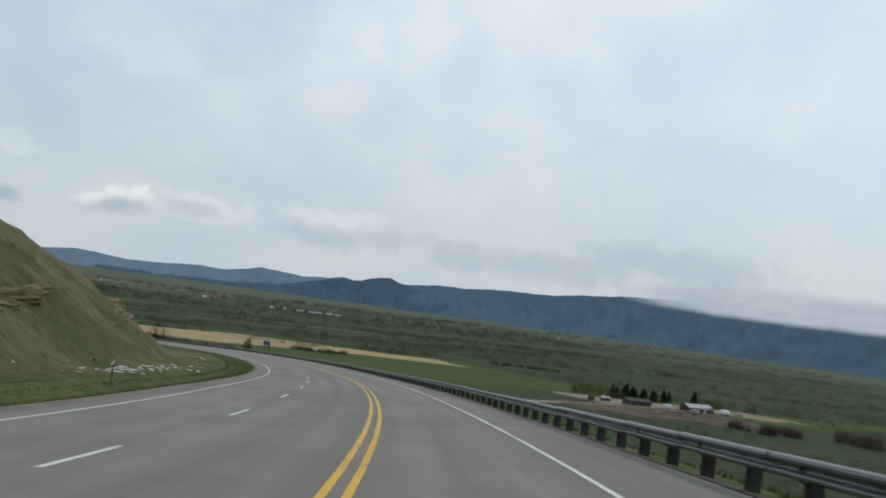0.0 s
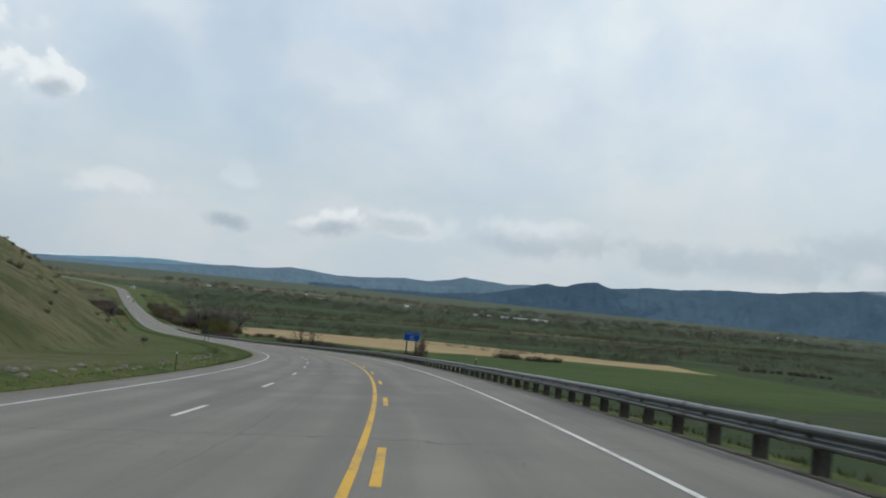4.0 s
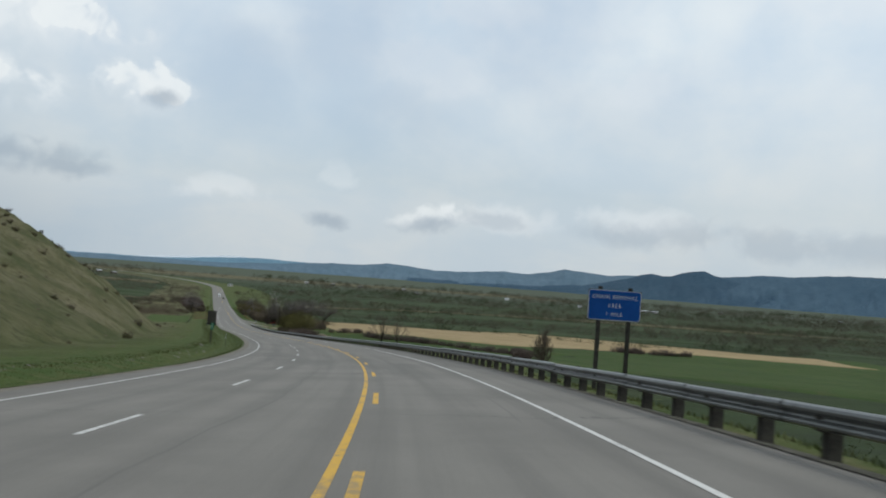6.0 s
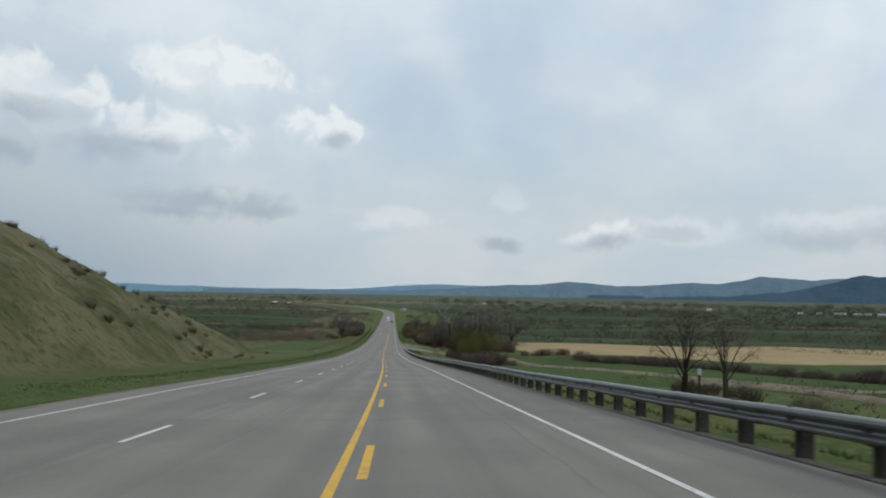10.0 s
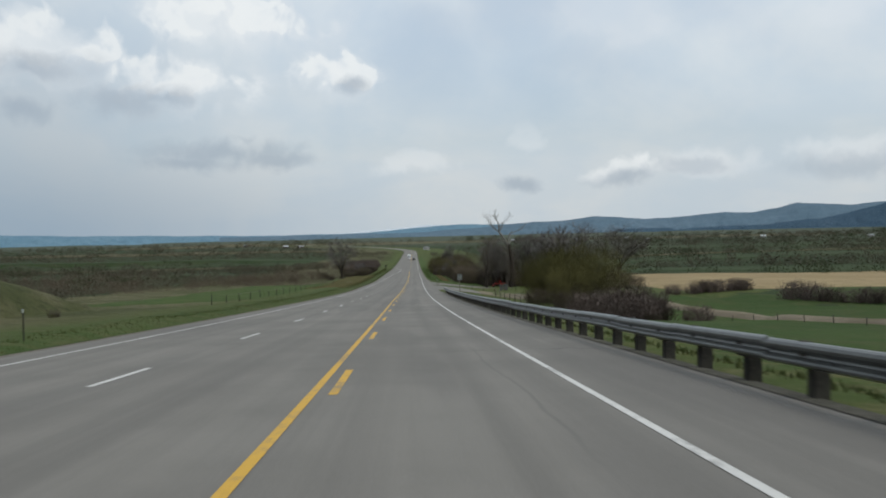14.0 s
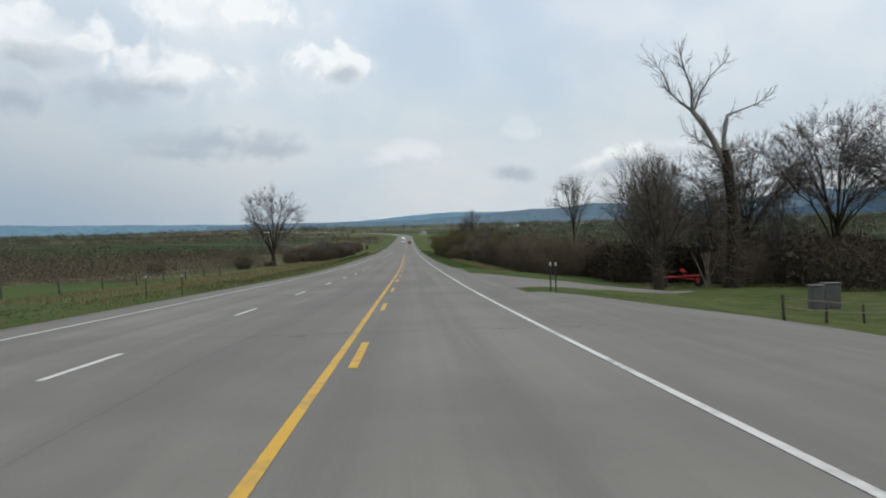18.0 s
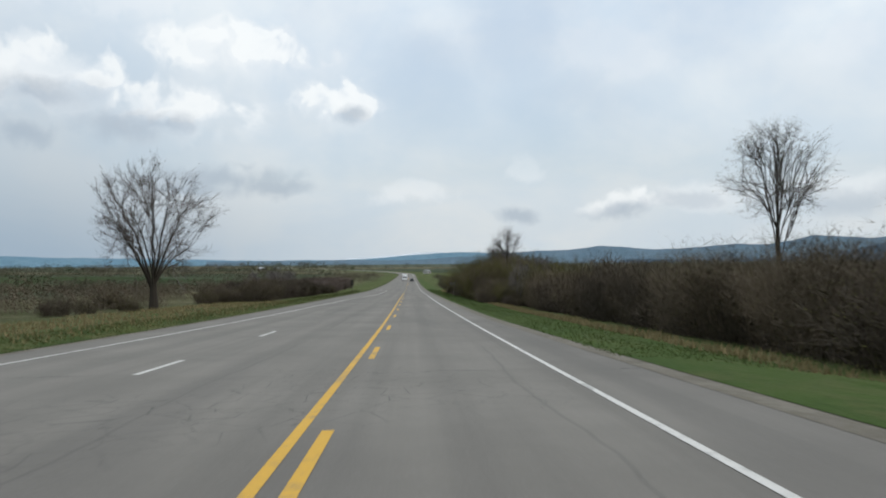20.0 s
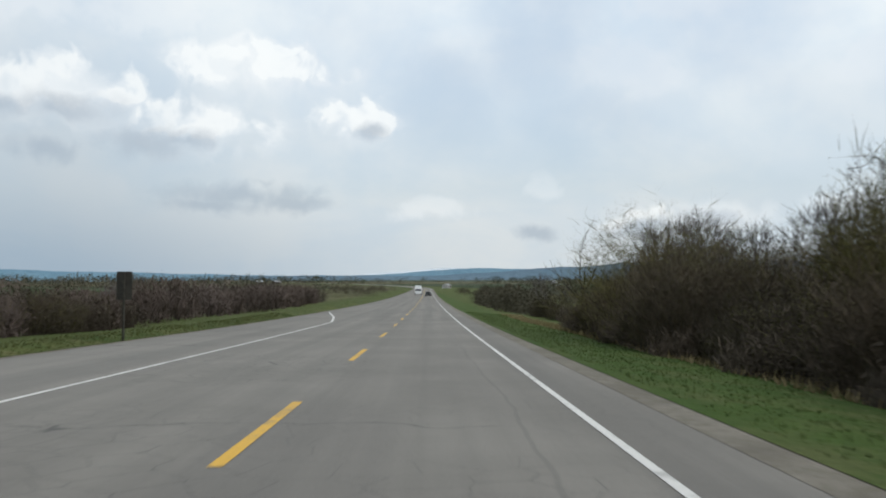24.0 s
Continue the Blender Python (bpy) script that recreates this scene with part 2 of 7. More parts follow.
def asphalt_mat():
    m, net, b = material("worn asphalt", 0.82, 0, 0.25)
    p = place(net)
    uv = net.n("ShaderNodeUVMap").outputs[0]
    xy = net.n("ShaderNodeSeparateXYZ")
    net.set(xy.inputs[0], uv)
    along, across = xy.outputs[0], xy.outputs[1]
    grain = net.noise(p, 55.0, 3.0, 0.7)
    blot = net.noise(p, 0.22, 5.0, 0.6)
    streak = net.noise(net.scaled(uv, 0.02, 1.6, 1.0), 1.0, 4.0, 0.6)
    c = net.mix(net.step(blot, 0.3, 0.7), (0.142, 0.133, 0.117, 1), (0.192, 0.18, 0.159, 1))
    c = net.mix(net.m("MULTIPLY", net.step(streak, 0.35, 0.7), 0.7), c, (0.124, 0.116, 0.103, 1))
    # wheel tracks, worn paler
    wear = None
    for lane in (1.95, -1.85, -5.5):
        for side in (-0.85, 0.85):
            g = net.m("ABSOLUTE", net.m("SUBTRACT", across, lane + side))
            g = net.step(g, 0.62, 0.08)
            wear = g if wear is None else net.m("MAXIMUM", wear, g)
    c = net.mix(net.m("MULTIPLY", wear, net.m("MULTIPLY", blot, 0.55)), c, (0.222, 0.207, 0.182, 1))
    # crosswise cracks
    bent = net.m("ADD", along, net.m("MULTIPLY", net.noise(p, 0.6, 4.0), 2.4))
    cell = net.m("ABSOLUTE", net.m("SUBTRACT", net.m("FRACT", net.m("DIVIDE", bent, 17.0)), 0.5))
    crack = net.m("MULTIPLY", net.step(cell, 0.0022, 0.0007), net.step(net.noise(p, 0.11, 2.0), 0.43, 0.51))
    vor = net.n("ShaderNodeTexVoronoi")
    vor.feature = "DISTANCE_TO_EDGE"
    net.set(vor.inputs["Vector"], net.scaled(p, 0.33, 0.33, 0.33))
    web = net.m("MULTIPLY", net.step(vor.outputs["Distance"], 0.012, 0.004), net.step(net.noise(p, 0.045, 3.0), 0.56, 0.64))
    crack = net.m("MAXIMUM", crack, web)
    # long tar-sealed seams and broad patches of newer mix
    seam = net.m("ADD", across, net.m("MULTIPLY", net.m("SUBTRACT", net.noise(net.scaled(uv, 0.09, 0.0, 1.0), 1.0, 4.0), 0.5), 1.1))
    tar = None
    for lane in (-2.0, 2.9, -6.3):
        g = net.step(net.m("ABSOLUTE", net.m("SUBTRACT", seam, lane)), 0.04, 0.012)
        tar = g if tar is None else net.m("MAXIMUM", tar, g)
    tar = net.m("MULTIPLY", tar, net.step(net.noise(net.scaled(uv, 0.03, 0.4, 1.0), 1.0, 3.0), 0.5, 0.58))
    crack = net.m("MAXIMUM", crack, net.m("MULTIPLY", tar, 0.28))
    patch = net.step(net.noise(net.scaled(uv, 0.035, 0.3, 1.0), 1.0, 2.0, 0.4), 0.56, 0.6)
    c = net.mix(net.m("MULTIPLY", patch, 0.3), c, (0.1, 0.094, 0.086, 1))
    c = net.mix(net.m("MULTIPLY", crack, 0.8), c, (0.03, 0.03, 0.03, 1))
    c = net.mix(net.step(grain, 0.4, 0.75, 0.0, 0.35), c, (0.27, 0.26, 0.25, 1))
    net.set(b.inputs["Base Color"], c)
    bump(net, b, net.m("SUBTRACT", grain, crack), 0.35, 0.006)
    return m


def paint_mat(name, colour, under):
    m, net, b = material(name, 0.65, 0, 0.35)
    p = place(net)
    worn = net.step(net.m("ADD", net.m("MULTIPLY", net.noise(p, 6.0, 6.0, 0.7), 0.6), net.m("MULTIPLY", net.noise(p, 0.5, 3.0), 0.45)), 0.51, 0.66)
    c = net.mix(net.step(net.noise(p, 30.0), 0.3, 0.7, 0.0, 0.35), (*colour, 1), (*[v * 0.7 for v in colour], 1))
    net.set(b.inputs["Base Color"], net.mix(net.m("MULTIPLY", worn, 0.75), c, (*under, 1)))
    return m


def ground_mat(name, tones, scale, rough=0.95, relief=0.6, far=0.12, slope_tone=None, banded=False):
    """Grass and earth: three tones at wide and fine scale."""
    m, net, b = material(name, rough, 0, 0.1)
    p = place(net)
    if banded:  # drawn out across the valley
        node = net.n("ShaderNodeVectorRotate")
        node.rotation_type = "Z_AXIS"
        net.set(node.inputs["Vector"], p)
        node.inputs["Angle"].default_value = radians(-37.7)
        p = net.scaled(node.outputs[0], 0.28, 1.7, 1.0)
    big = net.noise(p, scale, 5.0, 0.6, 0.6)
    mid = net.noise(p, scale * 7, 5.0, 0.65)
    small = net.noise(p, scale * 60, 4.0, 0.7)
    c = net.mix(net.step(big, 0.36, 0.64), (*tones[0], 1), (*tones[1], 1))
    c = net.mix(net.step(mid, 0.42, 0.68, 0.0, 0.75), c, (*tones[2], 1))
    c = net.mix(net.step(small, 0.3, 0.75, 0.0, 0.5), c, (*[v * 0.55 for v in tones[0]], 1))
    if banded:  # far plain greyed towards the mountains, distance haze put into the colour
        sep = net.n("ShaderNodeSeparateXYZ")
        net.set(sep.inputs[0], place(net))
        out = net.m("SUBTRACT", sep.outputs[1], net.m("MULTIPLY", sep.outputs[0], 0.25))
        out = net.m("ADD", out, net.m("MULTIPLY", net.m("SUBTRACT", big, 0.5), 1400.0))
        c = net.mix(net.step(out, 1300.0, 2600.0, 0.0, 0.8), c, net.mix(net.step(mid, 0.35, 0.65), (0.066, 0.085, 0.06, 1), (0.105, 0.115, 0.085, 1)))
    if slope_tone:
        nz = net.n("ShaderNodeSeparateXYZ")
        net.set(nz.inputs[0], net.n("ShaderNodeNewGeometry").outputs["True Normal"])
        steep = net.step(net.m("ADD", nz.outputs[2], net.m("MULTIPLY", net.m("SUBTRACT", mid, 0.5), 0.5)), 0.74, 0.6)
        c = net.mix(steep, c, net.mix(net.step(small, 0.35, 0.7), (*slope_tone[0], 1), (*slope_tone[1], 1)))
    net.set(b.inputs["Base Color"], c)
    bump(net, b, net.m("ADD", small, net.m("MULTIPLY", mid, 0.6)), relief, far)
    return m


def hill_mat():
    """The cut slope: olive grass, straw-coloured stretches, darker brush low down its face and bare tan earth."""
    m, net, b = material("grassy cut slope", 0.95, 0, 0.1)
    p = place(net)
    bed = net.scaled(p, 1.0, 1.0, 2.6)  # the beds lie level
    wide = net.noise(bed, 0.028, 4.0, 0.6, 0.8)
    patch = net.noise(bed, 0.1, 5.0, 0.62, 0.3)
    tuft = net.noise(p, 0.9, 5.0, 0.68)
    fleck = net.noise(p, 5.0, 4.0, 0.7)
    c = net.mix(net.step(wide, 0.38, 0.62), (0.068, 0.078, 0.03, 1), (0.132, 0.122, 0.064, 1))
    c = net.mix(net.step(patch, 0.44, 0.68, 0.0, 0.6), c, (0.175, 0.155, 0.098, 1))
    c = net.mix(net.step(patch, 0.5, 0.3, 0.0, 0.75), c, (0.056, 0.066, 0.025, 1))
    c = net.mix(net.step(tuft, 0.48, 0.68, 0.0, 0.85), c, (0.036, 0.04, 0.017, 1))
    c = net.mix(net.step(fleck, 0.45, 0.75, 0.0, 0.45), c, (0.05, 0.048, 0.025, 1))
    # greener towards the damp ditch
    uv = net.n("ShaderNodeSeparateXYZ")
    net.set(uv.inputs[0], net.n("ShaderNodeUVMap").outputs[0])
    damp = net.m("MULTIPLY", net.step(net.m("ADD", uv.outputs[1], net.m("MULTIPLY", net.m("SUBTRACT", patch, 0.5), 14.0)), -30.0, -15.0), net.step(uv.outputs[0], 150.0, 220.0, 0.12, 0.95))
    c = net.mix(net.m("MULTIPLY", damp, net.step(tuft, 0.75, 0.4, 0.5, 0.95)), c, (0.072, 0.096, 0.028, 1))
    # bare tan earth where the bank has slipped
    bare = None
    for x, y, z, r in SCARS:
        far = net.n("ShaderNodeVectorMath", operation="DISTANCE")
        net.set(far.inputs[0], p)
        far.inputs[1].default_value = (x, y, z)
        g = net.m("ADD", net.m("DIVIDE", far.outputs["Value"], r), net.m("MULTIPLY", net.m("SUBTRACT", patch, 0.5), 1.6))
        g = net.step(g, 1.15, 0.7)
        bare = g if bare is None else net.m("MAXIMUM", bare, g)
    bare = net.m("MULTIPLY", bare, net.step(tuft, 0.66, 0.45, 0.35, 1.0))
    c = net.mix(net.m("MULTIPLY", bare, 0.85), c, net.mix(net.step(fleck, 0.35, 0.7), (0.17, 0.14, 0.1, 1), (0.25, 0.21, 0.155, 1)))
    # rain-cut streaks and broken rock on the bare earth
    streaks = net.noise(net.scaled(p, 0.9, 0.9, 0.22), 0.7, 5.0, 0.65, 0.6)
    c = net.mix(net.m("MULTIPLY", bare, net.step(streaks, 0.5, 0.66, 0.0, 0.75)), c, (0.085, 0.07, 0.048, 1))
    crumbs = net.m("MULTIPLY", net.step(net.noise(p, 2.6, 4.0, 0.7), 0.62, 0.7), net.step(uv.outputs[0], 60.0, 150.0, 0.75, 0.3))
    c = net.mix(crumbs, c, (0.2, 0.175, 0.135, 1))
    net.set(b.inputs["Base Color"], c)
    bump(net, b, net.m("ADD", net.m("MULTIPLY", tuft, 0.9), net.m("MULTIPLY", fleck, 0.5)), 1.0, 0.35)
    return m


SCARS = ((-44, 133, -7.5, 9.0), (-52, 150, -9.5, 8.0), (-130, 310, -15, 6.0))
M = {}
M["asphalt"] = asphalt_mat()
M["white"] = paint_mat("white road paint", (0.62, 0.61, 0.58), (0.19, 0.185, 0.175))
M["yellow"] = paint_mat("yellow road paint", (0.62, 0.36, 0.035), (0.2, 0.17, 0.12))
M["lush"] = ground_mat("lush roadside grass", ((0.045, 0.08, 0.018), (0.064, 0.1, 0.024), (0.1, 0.108, 0.044)), 0.1, relief=0.9, far=0.08)
M["toe"] = ground_mat("olive green ditch grass", ((0.05, 0.082, 0.02), (0.07, 0.096, 0.028), (0.115, 0.108, 0.05)), 0.1, relief=0.9, far=0.08)
M["toe_blade"] = twiggy("olive grass blades", (0.05, 0.07, 0.02), (0.1, 0.105, 0.042))
M["lush_blade"] = twiggy("lush grass blades", (0.046, 0.076, 0.02), (0.085, 0.11, 0.036))
M["gravel"] = ground_mat("gravel shoulder", ((0.18, 0.165, 0.14), (0.25, 0.23, 0.195), (0.15, 0.14, 0.105)), 0.6, relief=0.8, far=0.03)
M["edge_soil"] = ground_mat("crumbled edge", ((0.1, 0.095, 0.08), (0.16, 0.15, 0.125), (0.08, 0.082, 0.055)), 0.9, relief=0.9, far=0.04)
M["verge"] = ground_mat("spring grass verge", ((0.045, 0.075, 0.018), (0.085, 0.105, 0.03), (0.15, 0.135, 0.065)), 0.12, relief=0.9, far=0.1)
M["hill"] = hill_mat()
M["valley"] = ground_mat("valley pasture and brush", ((0.034, 0.053, 0.021), (0.052, 0.064, 0.031), (0.029, 0.037, 0.02)), 0.012, relief=0.8, far=0.5, banded=True)
M["green_field"] = ground_mat("green pasture", ((0.038, 0.068, 0.017), (0.052, 0.086, 0.021), (0.075, 0.08, 0.032)), 0.03, relief=0.9, far=0.2)
M["tan_field"] = ground_mat("dry stubble", ((0.30, 0.225, 0.12), (0.36, 0.275, 0.155), (0.24, 0.19, 0.10)), 0.03, relief=0.5, far=0.2)
M["dirt"] = ground_mat("bare earth track", ((0.2, 0.165, 0.12), (0.27, 0.23, 0.17), (0.16, 0.14, 0.09)), 0.1, relief=0.5, far=0.05)
M["yard_soil"] = ground_mat("churned brown earth", ((0.09, 0.072, 0.05), (0.13, 0.105, 0.075), (0.06, 0.062, 0.032)), 0.08, relief=0.8, far=0.2)
# distance haze is painted into the mountains' base colours, paler for farther ranges
M["mountain"] = ground_mat("far forested slope, haze in colour", ((0.066, 0.12, 0.175), (0.08, 0.136, 0.194), (0.057, 0.107, 0.159)), 0.005, relief=0.9, far=10.0)
M["mountain_back"] = ground_mat("far forested range, haze in colour", ((0.084, 0.144, 0.202), (0.098, 0.16, 0.218), (0.073, 0.127, 0.183)), 0.005, relief=0.8, far=9.0)
M["middle"] = ground_mat("ridge with haze in colour", ((0.122, 0.186, 0.24), (0.142, 0.205, 0.26), (0.107, 0.168, 0.22)), 0.004, relief=0.5, far=6.0)
M["far_mountain"] = ground_mat("far range, blue haze in colour", ((0.15, 0.26, 0.34), (0.175, 0.285, 0.36), (0.13, 0.235, 0.31)), 0.004, relief=0.5, far=6.0)
M["snow"] = mottled("far snow", (0.55, 0.62, 0.68), (0.7, 0.75, 0.8), 0.01)
M["steel"] = mottled("weathered galvanised steel", (0.045, 0.05, 0.049), (0.1, 0.107, 0.103), 1.4, 0.3, 0.25, 0.6, 0.08, 0.2)
M["post"] = mottled("dark weathered timber", (0.028, 0.027, 0.024), (0.065, 0.06, 0.05), 5.0, 0.9, 0, 0.15, 0.5, 0.5)
M["wood"] = mottled("grey fence timber", (0.12, 0.105, 0.085), (0.22, 0.195, 0.165), 5.0, 0.9, 0, 0.15, 0.5, 0.4)
M["blue"] = mottled("blue sign sheeting", (0.003, 0.045, 0.2), (0.005, 0.06, 0.25), 2.0, 0.6, 0, 0.15, 0.02)
M["sign_white"] = mottled("white sign sheeting", (0.4, 0.42, 0.42), (0.5, 0.51, 0.51), 3.0, 0.5, 0, 0.4, 0.02)
M["sign_back"] = mottled("dull aluminium", (0.075, 0.078, 0.075), (0.115, 0.118, 0.112), 3.0, 0.6, 0.2, 0.4, 0.05)
M["black"] = mottled("black lettering", (0.012, 0.012, 0.012), (0.025, 0.025, 0.025), 4.0)
M["green_paint"] = mottled("green sign sheeting", (0.01, 0.10, 0.05), (0.015, 0.13, 0.07), 3.0, 0.5)
M["bark"] = twiggy("dark bark", (0.022, 0.018, 0.014), (0.05, 0.042, 0.033))
M["pale_bark"] = twiggy("bleached dead wood", (0.13, 0.124, 0.115), (0.28, 0.27, 0.25))
M["twig"] = twiggy("grey brown twigs", (0.042, 0.034, 0.026), (0.118, 0.096, 0.074))
M["crown_twig"] = twiggy("fine grey twigs", (0.078, 0.069, 0.066), (0.17, 0.153, 0.145))
# twig colour darkened to stand in for shade inside the thickets
M["shade_twig"] = twiggy("tangled stems darkened as shade", (0.034, 0.027, 0.021), (0.085, 0.069, 0.053))
M["willow"] = twiggy("budding willow twigs", (0.05, 0.045, 0.018), (0.12, 0.11, 0.035))
M["bud"] = twiggy("first olive leaves", (0.075, 0.082, 0.022), (0.15, 0.14, 0.045))
M["conifer"] = twiggy("dark spruce needles", (0.01, 0.022, 0.012), (0.025, 0.045, 0.022))
M["bush"] = twiggy("purple brown twigs", (0.065, 0.05, 0.043), (0.145, 0.114, 0.098))
M["dark_back"] = mottled("dark weathered board", (0.03, 0.028, 0.024), (0.055, 0.05, 0.042), 3.0, 0.8)
M["brush"] = twiggy("far bare brush", (0.058, 0.055, 0.038), (0.115, 0.102, 0.07))
M["near_brush"] = twiggy("bare brown brush", (0.062, 0.05, 0.036), (0.15, 0.12, 0.086))
M["far_green"] = ground_mat("dull far pasture", ((0.038, 0.06, 0.025), (0.05, 0.07, 0.031), (0.062, 0.07, 0.037)), 0.02, relief=0.5, far=0.3)
M["far_tan"] = ground_mat("dull dry grass", ((0.12, 0.105, 0.06), (0.15, 0.13, 0.075), (0.09, 0.085, 0.045)), 0.02, relief=0.5, far=0.3)
M["brush_green"] = twiggy("far greening brush", (0.032, 0.042, 0.022), (0.068, 0.076, 0.038))
M["grass"] = twiggy("grass blades", (0.04, 0.07, 0.015), (0.14, 0.14, 0.05))
M["straw"] = twiggy("dry grass", (0.14, 0.11, 0.05), (0.27, 0.22, 0.12))
M["stone"] = mottled("pale broken rock", (0.33, 0.32, 0.3), (0.55, 0.54, 0.51), 1.5, 0.9, 0, 0.2, 0.8, 0.3)
M["rubble"] = mottled("grey brown rubble", (0.11, 0.1, 0.085), (0.2, 0.185, 0.16), 1.5, 0.95, 0, 0.15, 0.9, 0.4)
M["ledge"] = mottled("brown bedded rock", (0.085, 0.074, 0.042), (0.165, 0.135, 0.08), 0.7, 0.95, 0, 0.15, 1.0, 0.3, 0.1)
M["rock"] = mottled("brown rock", (0.09, 0.075, 0.055), (0.17, 0.14, 0.1), 1.5, 0.95, 0, 0.15, 0.9, 0.4)
M["sign_dull"] = mottled("dull grey sign face", (0.17, 0.185, 0.175), (0.26, 0.275, 0.26), 3.0, 0.7)
M["house"] = mottled("pale house siding", (0.36, 0.35, 0.34), (0.5, 0.49, 0.47), 1.0, 0.8)
M["brown_wall"] = mottled("brown barn boards", (0.05, 0.04, 0.032), (0.10, 0.08, 0.065), 1.0, 0.9)
M["roof"] = mottled("grey roofing", (0.2, 0.205, 0.21), (0.34, 0.345, 0.35), 1.0, 0.6, 0.2)
M["roof_pale"] = mottled("pale metal roofing", (0.42, 0.43, 0.45), (0.58, 0.6, 0.62), 1.0, 0.5, 0.1)
M["red"] = mottled("red farm paint", (0.28, 0.02, 0.015), (0.42, 0.04, 0.03), 2.0, 0.55)
M["rubber"] = mottled("black rubber", (0.015, 0.015, 0.015), (0.03, 0.03, 0.03), 4.0, 0.85)
M["car_white"] = mottled("white car paint", (0.7, 0.71, 0.72), (0.8, 0.8, 0.8), 1.0, 0.3, 0, 0.5, 0.0)
M["car_dark"] = mottled("dark car paint", (0.02, 0.022, 0.026), (0.035, 0.037, 0.04), 1.0, 0.3, 0, 0.5, 0.0)
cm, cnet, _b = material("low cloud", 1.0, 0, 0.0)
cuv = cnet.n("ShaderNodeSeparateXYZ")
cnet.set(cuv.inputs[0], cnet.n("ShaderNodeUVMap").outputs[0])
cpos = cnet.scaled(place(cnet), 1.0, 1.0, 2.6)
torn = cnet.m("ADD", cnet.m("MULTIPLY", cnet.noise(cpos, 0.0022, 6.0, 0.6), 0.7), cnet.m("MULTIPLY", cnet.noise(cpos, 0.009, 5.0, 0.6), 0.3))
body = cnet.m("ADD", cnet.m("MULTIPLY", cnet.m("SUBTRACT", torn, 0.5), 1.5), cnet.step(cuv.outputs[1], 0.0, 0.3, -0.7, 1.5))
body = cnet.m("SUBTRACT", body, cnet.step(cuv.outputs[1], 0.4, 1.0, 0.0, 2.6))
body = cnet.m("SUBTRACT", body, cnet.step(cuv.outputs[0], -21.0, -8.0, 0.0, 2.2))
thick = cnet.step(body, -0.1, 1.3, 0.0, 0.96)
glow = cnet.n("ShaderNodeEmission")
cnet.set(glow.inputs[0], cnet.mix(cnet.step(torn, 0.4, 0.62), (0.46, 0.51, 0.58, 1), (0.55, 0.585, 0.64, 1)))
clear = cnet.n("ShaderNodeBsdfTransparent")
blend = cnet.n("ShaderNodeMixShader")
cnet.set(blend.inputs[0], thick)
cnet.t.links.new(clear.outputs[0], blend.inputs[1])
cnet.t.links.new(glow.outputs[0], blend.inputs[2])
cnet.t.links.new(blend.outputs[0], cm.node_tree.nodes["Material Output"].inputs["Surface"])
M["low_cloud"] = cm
gm, _net, gb = material("window glass", 0.06, 0, 0.6)
gb.inputs["Base Color"].default_value = (0.02, 0.025, 0.03, 1)
M["glass"] = gm

# ---- the line of the road: curvature, grade ----
STEP = 4.0
SS = np.arange(-80.0, 2500.0, STEP)
KNOT = -40 + 40.0 * np.arange(24)
CURVE = (2.9, 3.3, 2.03, 1.98, 1.93, 1.95, 1.86, 2.18, 1.75, 1.02, 0.21, 0.22, -0.07, 0.04, -0.13, -0.2, 0.1, -0.17, 0.15, 0.06, -0.07, 0, 0, 0)
GRADE = (-8.4, -8.46, -7.74, -8.0, -7.19, -7.32, -7.32, -7.66, -7.31, -7.3, -6.92, -6.9, -6.87, -6.2, -5.57, -5.13, -4.31, -3.56, -3.14, -2.47, -2.06, -2.07, -2.16, -1.48)
KAP = np.interp(SS, KNOT, CURVE) * 1e-3 + np.interp(SS, (1380, 1480, 1900, 2000), (0, 0.9e-3, 0.9e-3, 0))
GRD = np.where(SS <= 880, np.interp(SS, KNOT, GRADE), np.interp(SS, (880, 960, 1100, 1300, 1500, 1800), (-1.48, -1.0, -0.3, 0.0, 0.4, 0.8))) * 1e-2
I0 = int(np.argmin(abs(SS)))
TH = np.cumsum(KAP) * STEP
TH -= TH[I0]
RX, RY, RZ = np.cumsum(-np.sin(TH)) * STEP, np.cumsum(np.cos(TH)) * STEP, np.cumsum(GRD) * STEP
RX, RY, RZ = RX - RX[I0], RY - RY[I0], RZ - RZ[I0]
BANK = 26.7 * KAP * (SS < 950)
LEFT, RIGHT = -8.6, 5.75  # edges of the asphalt, from the yellow line


def narrowing(s):
    """The paved shoulder reaches the rail posts, and grows narrower past the side road."""
    return np.interp(s, (578, 590, 674, 714), (0.3, 0.0, 0.0, -0.8))


def on(s, d=0.0, h=0.0):
    """The place s metres along the road, d to the right of the yellow line and h over the asphalt."""
    x, y, z, t, k = (np.interp(s, SS, a) for a in (RX, RY, RZ, TH, BANK))
    return np.array((x + np.cos(t) * d, y + np.sin(t) * d, z + k * np.clip(d, LEFT, RIGHT) + h)).T


def heading(s):
    return float(np.interp(s, SS, TH))


